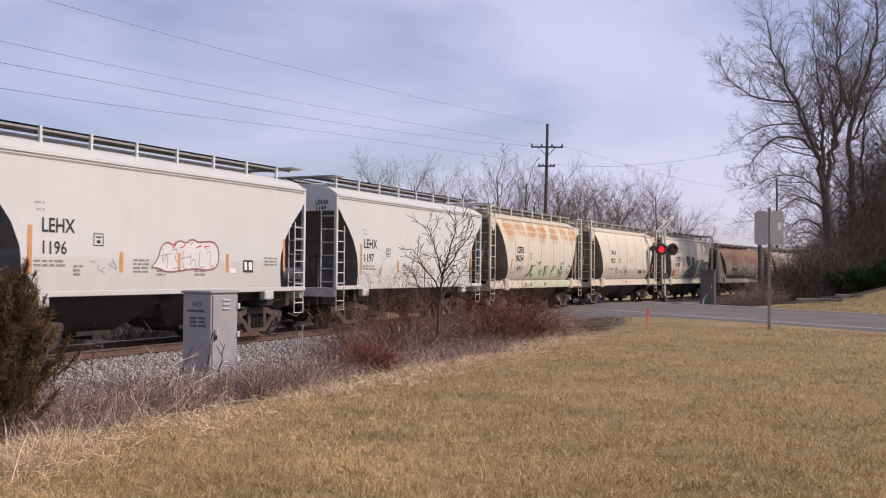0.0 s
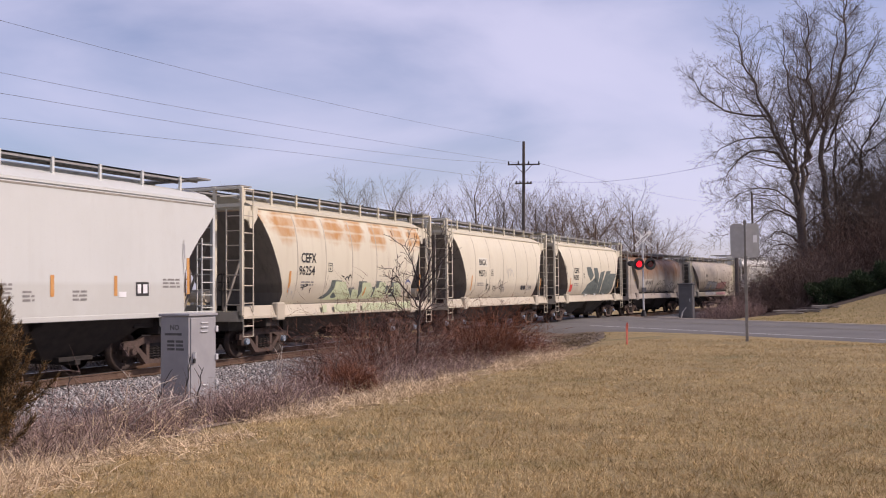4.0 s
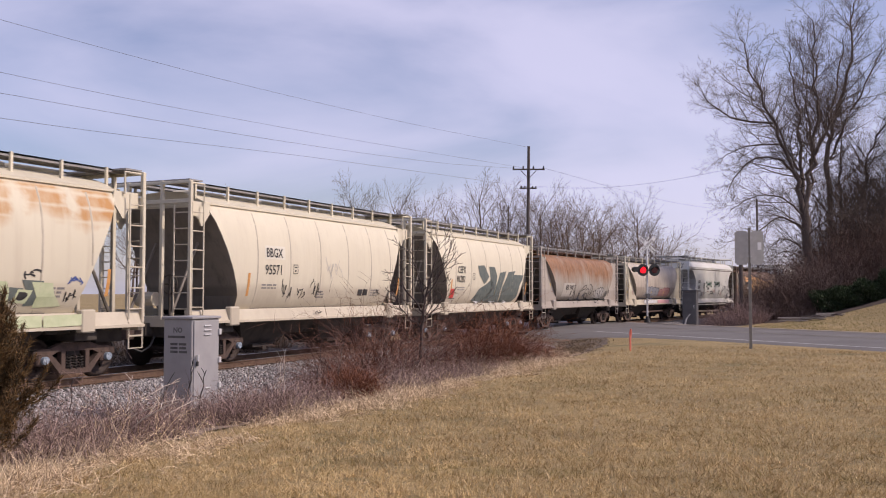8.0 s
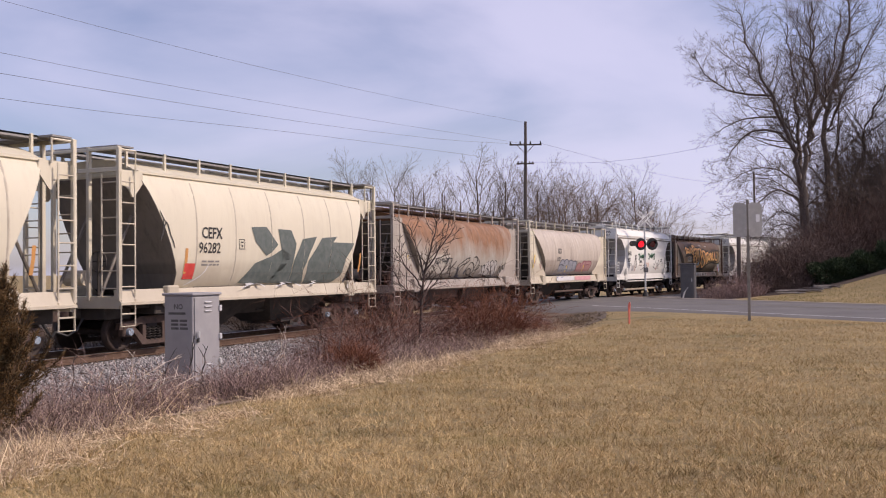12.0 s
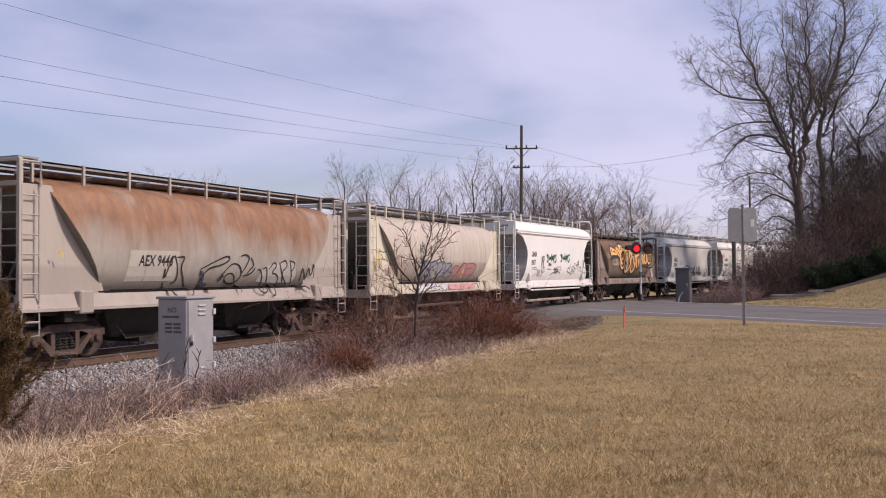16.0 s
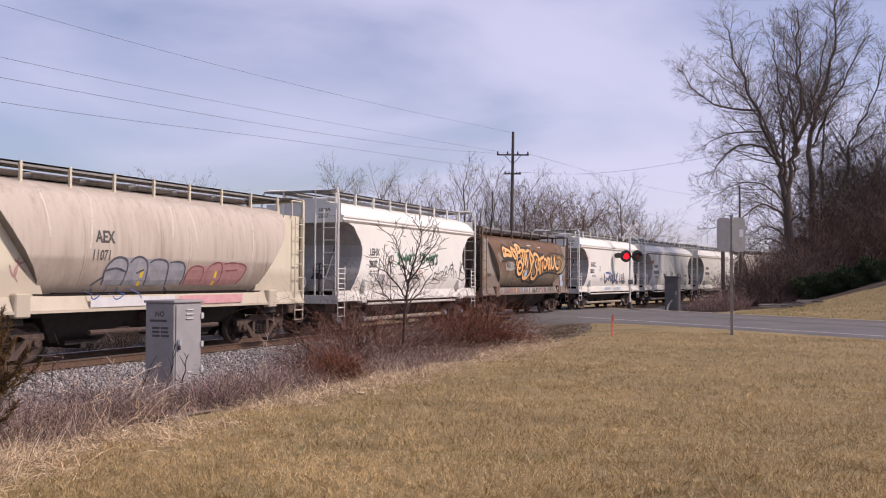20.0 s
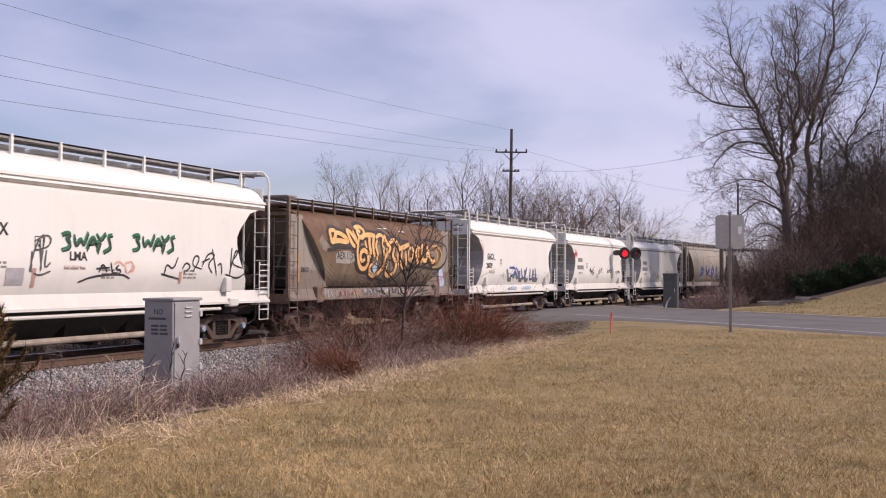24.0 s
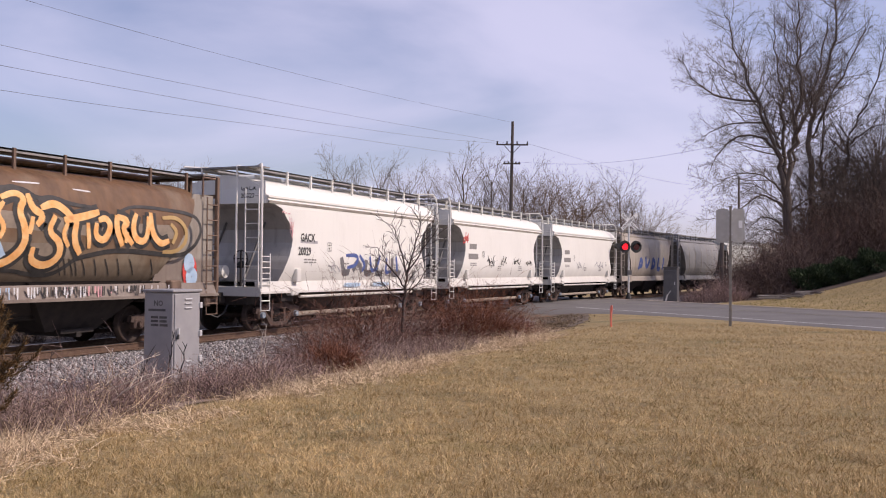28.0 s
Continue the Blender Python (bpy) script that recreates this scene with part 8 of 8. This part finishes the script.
ways = [[(-1.79, 2.73), (-1.64, 2.78), (-1.53, 2.75), (-1.68, 2.64), (-1.53, 2.56), (-1.6, 2.44), (-1.79, 2.41)], [(-1.43, 2.74), (-1.41, 2.47), (-1.24, 2.69), (-1.18, 2.49), (-1.03, 2.81)], [(-1.08, 2.43), (-0.89, 2.77), (-0.76, 2.48)], [(-1.04, 2.56), (-0.7, 2.61)], [(-0.79, 2.78), (-0.66, 2.63), (-0.5, 2.81)], [(-0.66, 2.63), (-0.76, 2.38)], [(-0.29, 2.78), (-0.44, 2.75), (-0.37, 2.6), (-0.35, 2.47), (-0.58, 2.38)]]
for dy, dz in ((0.0, 0.0), (2.14, 0.04)):
    strokes("spray_tag", car, k, [[(y + dy, z + dz) for y, z in run] for run in ways], 0.085, SP_TEAL, 0.010, "green brush-script spray-paint tag")
    strokes("spray_tag", car, k, [[(y + dy + 0.02, z + dz - 0.05) for y, z in run] for run in ways], 0.05, SP_BLACK, 0.012, "black edge of the green tag")
lettering("spray_tag", car, k, "LMA", -1.56, 2.18, 0.26, SP_BLACK, 1.0, 0.008)
lettering("warning_stencil", car, k, "CAUTION", -1.72, 1.98, 0.12, PALE_RUST, 1.0, 0.0)
strokes("spray_tag", car, k, [[(-2.63, 1.94), (-2.47, 2.5), (-2.23, 2.76), (-2.29, 2.38), (-2.35, 1.94)], [(-2.51, 2.55), (-2.19, 2.71), (-2.05, 2.61), (-2.15, 2.43), (-2.54, 2.35)], [(-2.19, 2.38), (-2.25, 1.97), (-2.08, 2.12)], [(-2.57, 2.34), (-2.59, 1.91)], [(-2.37, 2.63), (-2.32, 1.97)], [(-2.52, 1.89), (-2.34, 1.84), (-2.07, 1.94)]], 0.045, STENCIL_GREY, 0.010, "dark grey scrawled tag")
strokes("spray_tag", car, k, [[(-0.68, 1.92), (-0.58, 2.14), (-0.44, 1.92)], [(-0.78, 2), (-0.37, 2.03)], [(-0.33, 2.14), (-0.27, 1.89), (-0.1, 1.92)], [(-0.07, 2.09), (-0.2, 2), (0.02, 1.97), (-0.09, 1.86)], [(-1.27, 1.7), (-0.83, 1.84), (0.03, 1.89), (0.31, 1.78)], [(1.48, 1.86), (1.55, 2.16), (1.8, 1.98), (1.99, 2.31)], [(2.14, 2.01), (2.29, 2.2), (2.5, 2.08), (2.21, 1.92)], [(2.56, 1.95), (2.86, 2.3), (2.65, 2.39), (2.5, 2.11), (2.92, 2.02)], [(2.92, 2.2), (3.24, 2.3)], [(1.38, 1.89), (2.03, 1.77)], [(2.92, 2.08), (3.18, 2.46), (3.51, 2.4), (3.13, 2.14), (3.36, 1.92)], [(3.34, 2.56), (3.54, 1.86)], [(3.57, 2.11), (3.73, 2.21), (3.76, 1.89)], [(4.09, 1.92), (4.36, 2.58), (4.48, 2.48), (4.13, 2.18), (4.66, 2.06)], [(4.19, 2.61), (4.11, 1.83)], [(4.54, 2.49), (4.91, 1.96)], [(3.92, 1.89), (4.47, 1.76), (4.79, 1.92)]], 0.05, SP_BLACK, 0.010, "black scrawled tag")
scribble(car, k, ((-0.25, 1.85, 0.9, 0.45, 67, 4),), spray("thin_orange_spray_paint", (0.66, 0.40, 0.30), (0.74, 0.50, 0.40)), 0.06, "thin orange scrawled tag")
reflectors(car, k, ((-2.5, 1.6, 2.0), (2.1, 1.65, 1.95)), PALE_RUST)
bars("grey_patch", car, k, [(-3.2, -2.75, 1.65, 2.0)], FADED, 0.008)

car, h = hopper_car("low rust-brown covered hopper car with a large orange graffiti piece", "full", 119.3, 131.8, BROWN, UNDER, RUST_TRIM, False, (), 2, "full", sheet=SHEET)
k = "full"
CARS.append(car)
piece = [[(-3.96, 3.3), (-3.66, 3.35), (-3.55, 3.25), (-3.71, 3.06), (-3.9, 2.91), (-3.95, 3.1), (-3.96, 3.3)], [(-3.6, 3.27), (-3.26, 3.24), (-2.96, 3.13), (-2.83, 3)], [(-3.79, 2.95), (-3.42, 3.02), (-3.06, 2.97), (-2.79, 3.01)], [(-2.79, 3.42), (-2.76, 3.17), (-2.57, 2.91), (-2.39, 2.84)], [(-2.76, 3.41), (-2.5, 3.27), (-2.21, 2.93)], [(-2.22, 3.48), (-1.84, 3.56), (-1.61, 3.46), (-1.59, 3.29), (-1.86, 3.14), (-2.08, 3.21), (-2.08, 3.43), (-1.86, 3.36)], [(-2.06, 3.16), (-2.27, 2.75), (-2.22, 2.39), (-1.95, 2.12), (-1.63, 2.08), (-1.45, 2.29), (-1.48, 2.57), (-1.74, 2.76), (-2.03, 2.66), (-2.06, 2.44), (-1.88, 2.34), (-1.73, 2.45)], [(-1.61, 3.24), (-1.25, 3.29), (-0.83, 3.26)], [(-1.27, 3.26), (-1.39, 2.91), (-1.27, 2.64), (-1.44, 2.49)], [(-0.98, 3.22), (-1.14, 2.84), (-1.01, 2.53)], [(-0.81, 3.2), (-0.43, 3.34), (-0.2, 3.23), (-0.4, 2.96), (-0.24, 2.62), (-0.24, 2.26), (-0.48, 2), (-0.81, 1.85), (-1.2, 1.93), (-1.33, 2.16), (-1.07, 2.33)], [(-0.11, 3.33), (-0.06, 3.03), (0.25, 2.9), (0.05, 2.68)], [(0.18, 3.05), (0.55, 3.19), (0.87, 3.02), (1.09, 2.81)], [(0.55, 2.91), (0.34, 2.57), (0.71, 2.34), (0.71, 2.01), (0.36, 1.83), (-0.05, 1.97), (0, 2.24)], [(1.14, 2.85), (1.04, 2.41), (1.29, 2.11)], [(0.78, 2.83), (1.31, 2.92), (1.82, 3.06)], [(1.78, 2.87), (2.02, 2.95), (2.16, 2.73), (1.94, 2.4), (1.67, 2.52), (1.72, 2.81)], [(2.36, 3.02), (2.32, 2.7), (2.53, 2.32)], [(2.36, 2.99), (2.74, 2.91), (2.49, 2.71), (2.86, 2.36)], [(3.01, 3.09), (2.84, 2.78), (2.96, 2.46), (3.32, 2.44), (3.41, 3.04)], [(3.5, 3.14), (3.49, 2.67), (3.81, 2.38), (4.12, 2.49)]]
strokes("piece_outline", car, k, piece, 0.36, SP_BLACK, 0.010, "black graffiti outline")
strokes("piece_haze", car, k, [[(-4.56, 3.06), (-4.34, 2.77), (-4.08, 2.84)], [(-2.42, 2.49), (-1.78, 2.26), (-1.11, 2.13), (1.01, 2.17)], [(-2.23, 2.79), (-0.52, 2.78), (1.45, 2.67), (4.36, 2.7)]], 0.34, spray("tan_spray_paint", (0.20, 0.16, 0.12), (0.30, 0.24, 0.18)), 0.006, "smoky grey spray-paint shading")
strokes("spray_piece", car, k, piece, 0.17, SP_ORANGE, 0.022, "large orange graffiti lettering")
strokes("spray_piece", car, k, [[(-2.38, 3.38), (-2.27, 3.09), (-2.15, 2.82)], [(-0.74, 3.12), (-0.96, 2.88), (-0.74, 2.63), (-0.87, 2.39)], [(0.88, 2.78), (0.74, 2.5), (0.93, 2.26)], [(1.45, 2.8), (1.51, 2.24)], [(2.67, 2.65), (2.62, 2.39)], [(-0.04, 2.86), (-0.14, 2.5)], [(-1.66, 3.07), (-1.61, 2.82)]], 0.12, SP_ORANGE, 0.024, "orange graffiti flourish")
strokes("spray_piece", car, k, [[(3.9, 3.03), (4.42, 3.08), (4.76, 2.85), (4.76, 2.47), (4.43, 2.22), (3.93, 2.21)], [(4.19, 2.9), (4.43, 2.7), (4.24, 2.42)]], 0.12, spray("ochre_spray_paint", (0.42, 0.27, 0.10), (0.50, 0.34, 0.15)), 0.020, "ochre graffiti curl")
strokes("piece_shadow", car, k, [[(-4.16, 3.21), (-3.97, 3.38), (-3.66, 3.45), (-3.36, 3.39)], [(-2.25, 3.56), (-1.88, 3.64), (-1.5, 3.64), (-1.39, 3.39)], [(-4.22, 2.68), (-3.98, 2.69), (-3.63, 2.71)], [(-4.2, 2.98), (-3.91, 2.79), (-3.08, 2.78), (-2.55, 2.81)], [(-2.39, 2.54), (-2.34, 2.22), (-2.03, 2.01), (-1.6, 1.96), (-1.33, 1.93)], [(-1.28, 1.82), (-0.91, 1.73), (-0.44, 1.76), (-0, 1.68), (0.6, 1.64), (0.96, 1.83), (1.17, 2.01), (1.71, 2.12), (2.33, 2.22), (3.2, 2.2), (3.95, 2.15), (4.66, 2.12), (5.1, 2.37), (5.36, 2.73), (5.28, 3.08), (4.85, 3.21), (4.16, 3.24), (3.44, 3.27), (2.83, 3.24), (2.43, 3.09)], [(-1.36, 3.34), (-0.81, 3.4), (-0.2, 3.44), (0.13, 3.22), (0.56, 3.31), (1, 3.18), (1.67, 3.15)]], 0.11, SP_BLACK, 0.014, "black graffiti outline")
strokes("paint_drip", car, k, [[(0.66, 2.01), (0.93, 1.64)], [(0.86, 2.01), (1.08, 1.64)], [(1.01, 2.01), (1.29, 1.64)], [(1.17, 2.01), (1.39, 1.64)], [(1.37, 2.02), (1.65, 1.64)], [(1.74, 2.02), (1.97, 1.64)], [(2.07, 2.02), (2.36, 1.64)], [(2.45, 2.03), (2.7, 1.64)], [(2.85, 2.03), (3.16, 1.64)], [(3.56, 2.04), (3.82, 1.64)]], 0.03, SP_BLACK, 0.012, "thin black paint drips")
strokes("spray_accent", car, k, [[(-0.96, 2.25), (-0.79, 1.99)]], 0.3, SP_SKY, 0.018, "pale blue graffiti accent")
strokes("rust_scrape", car, k, [[(-0.4, 3.55), (0.3, 3.57)], [(1.2, 3.52), (1.7, 3.50)]], 0.035, SP_WHITE, 0.010)
fill("lettering_panel", car, k, [(-3.63, 2.27), (-2.38, 2.25), (-2.43, 2.68), (-3.67, 2.68)], spray("grey_repainted_panel", (0.36, 0.33, 0.29), (0.43, 0.40, 0.35)), 0.008, "grey repainted panel")
lettering("reporting_mark", car, k, "AEX 1157", -3.59, 2.41, 0.34, LETTER, 0.851852, 0.008, "", 0.012)
streak = random.Random(12)
for y0, w, n, m in ((-3.2, 1.4, 14, SP_RED), (-2.6, 0.8, 7, SP_ORANGE), (-1.5, 1.0, 12, SP_SKY), (-0.6, 2.2, 26, SP_WHITE), (0.2, 3.4, 34, SP_BLACK), (0.8, 1.6, 9, SP_PINK), (2.4, 2.0, 14, SP_WHITE), (-4.6, 1.2, 8, FADED)):
    runs = []
    for i in range(n):
        y, drop = y0 + w * streak.random(), streak.uniform(0.08, 0.26)
        runs.append([(y, 1.41), (y + streak.uniform(-0.02, 0.02), 1.41 - drop)])
    strokes("sill_drip", car, "smooth", runs, streak.uniform(0.025, 0.05), m, -0.02 + 0.001 * n / 4, "paint drips on the sill")
vs = [(1.378, y, z) for y, z in ((-5.58, 1.68), (-5.48, 1.68), (-5.48, 2.6), (-5.58, 2.6))]
ob = raw("reflector_strip", vs, [(0, 1, 2, 3)], STRIPE)
ob.parent = car
flat_text("corner_tag", car, "EKO", 0.20, lambda a, b: (1.379, -5.38 + a, 1.98 + b), SP_BLACK, 1.1, 0.006)
strokes("corner_piece", car, "smooth", [ring(5.2, 1.75, 0.22, 0.35)], 0.16, SP_BRIGHT_RED, -0.14)
strokes("corner_piece", car, "smooth", [ring(5.15, 1.95, 0.10, 0.14), ring(5.25, 1.6, 0.12, 0.14)], 0.22, SP_SKY, -0.13)

car, k = hexed_car("bright white covered hopper car with blue graffiti low down", 133.7, 146.0, "GACX", "20029")
bars("lettering_plate", car, k, [(-4.10, -3.1, 2.60, 2.68)], FADED, 0.004)
strokes("spray_piece", car, k, [[(-1.62, 2.2), (-1.43, 1.68), (-1, 1.72)], [(-0.8, 1.75), (-0.55, 2.13), (-0.14, 1.72)], [(0.09, 2.14), (0.05, 1.68), (0.54, 1.68)], [(0.84, 2.19), (0.88, 1.67), (1.4, 1.67)], [(2.07, 2.21), (2.02, 1.67), (2.85, 1.67)]], 0.22, spray("dark_grey_spray_paint", (0.12, 0.115, 0.12), (0.20, 0.19, 0.19)), 0.008, "dark grey graffiti letters")
strokes("spray_piece", car, k, [[(-1.32, 2.27), (-0.47, 2.29), (-0.61, 1.94), (-1.21, 1.87)], [(-0.39, 2.29), (0.03, 1.95), (-0.17, 1.75)], [(0.34, 2.26), (0.51, 1.71), (0.96, 1.87)], [(1.1, 2.31), (0.94, 1.95)], [(1.62, 2.24), (1.57, 1.67), (2.05, 1.75)], [(2.35, 2.29), (2.51, 1.76)]], 0.14, SP_BLUE, 0.012, "blue graffiti letters")
scribble(car, k, ((-2.6, 1.7, 1.2, 0.35, 71, 6), (3.8, 1.7, 0.9, 0.5, 72, 5)), FADED, 0.04)
scribble(car, k, ((-5.2, 3.4, 0.6, 0.2, 73, 3), (-4.75, 2.6, 0.3, 0.8, 74, 4)), SP_PINK, 0.03)
strokes("sill_spray", car, k, [[(-1.4, 1.3), (-0.3, 1.3)], [(0.6, 1.3), (1.8, 1.3)]], 0.14, SP_SKY, 0.004)

car, k = hexed_car("bright white covered hopper car with red scrawl and black tags", 147.4, 159.5, "", "")
scribble(car, k, ((-4.7, 2.9, 0.6, 0.6, 81, 7),), SP_BRIGHT_RED, 0.06)
bars("stencil_block", car, k, [(-4.0, -3.2, 2.72, 2.95), (-4.1, -3.0, 2.28, 2.52)], SMALL_PRINT)
scribble(car, k, ((-2.2, 1.9, 1.3, 0.6, 82, 6), (-0.4, 2.0, 1.0, 0.5, 83, 5), (1.3, 2.0, 1.4, 0.4, 84, 6), (3.2, 2.0, 1.2, 0.4, 85, 6)), SP_BLACK, 0.06)
car, k = hexed_car("white covered hopper car with pale grey streaks", 160.9, 173.0, "", "")
bars("stencil_block", car, k, [(-4.0, -3.2, 2.72, 2.95), (-4.1, -3.0, 2.28, 2.52)], SMALL_PRINT)
scribble(car, k, ((-2.2, 1.8, 1.6, 0.5, 86, 6), (1.3, 1.9, 2.4, 0.5, 87, 8)), FADED, 0.07)

car, h = hopper_car("tan rounded covered hopper car with blue graffiti", "round", 174.2, 186.4, GREYTAN, UNDER, GREYTAN, False, SEAMS, 2, "arch")
strokes("spray_piece", car, "round", [[(-2.6, 1.9), (-2.3, 2.8), (-1.8, 2.2), (-2.4, 2.1)], [(-1.2, 2.8), (-0.9, 1.9), (-0.2, 2.6)], [(0.4, 1.9), (0.5, 2.8), (1.2, 2.3), (0.6, 2.0)], [(1.9, 2.8), (1.7, 2.0), (2.5, 1.9)], [(3.0, 1.9), (3.2, 2.8)]], 0.32, SP_BLUE, 0.010, "dark blue graffiti letters")
CARS.append(car)
for lab, k, u0, u1, paint in (("dull grey covered hopper car, plain and dirty", "round", 187.7, 199.9, DULL), ("white smooth-sided covered hopper car far back", "smooth", 201.4, 212.5, WHITE), ("cream rounded covered hopper car far back", "round", 214.0, 226.0, CREAM), ("white covered hopper car at the far bend", "smooth", 227.5, 238.6, WHITE)):
    car, h = hopper_car(lab, k, u0, u1, paint, UNDER, paint, False, SEAMS if k == "round" else (), 2, "arch" if k == "round" else None, posts=k == "round")
    CARS.append(car)


# ---- what moves: the train rolls towards the viewer, its wheels turn ----
def motions():
    for car in CARS:
        rows = []
        for i in range(29):
            x, y, a = track(car["u_mid"] - SPEED * i)
            rows.append((float(i), pose(x, y, 0, 0, 0, math.degrees(a))))
        walk(car, rows)
    turn = math.degrees(SPEED / 0.457)
    times = [i * 0.15 for i in range(187)] + [28.0]
    for w in WHEELSETS:
        p = w.matrix_basis.translation
        walk(w, [(t, pose(p.x, p.y, p.z, turn * t)) for t in times])


motions()
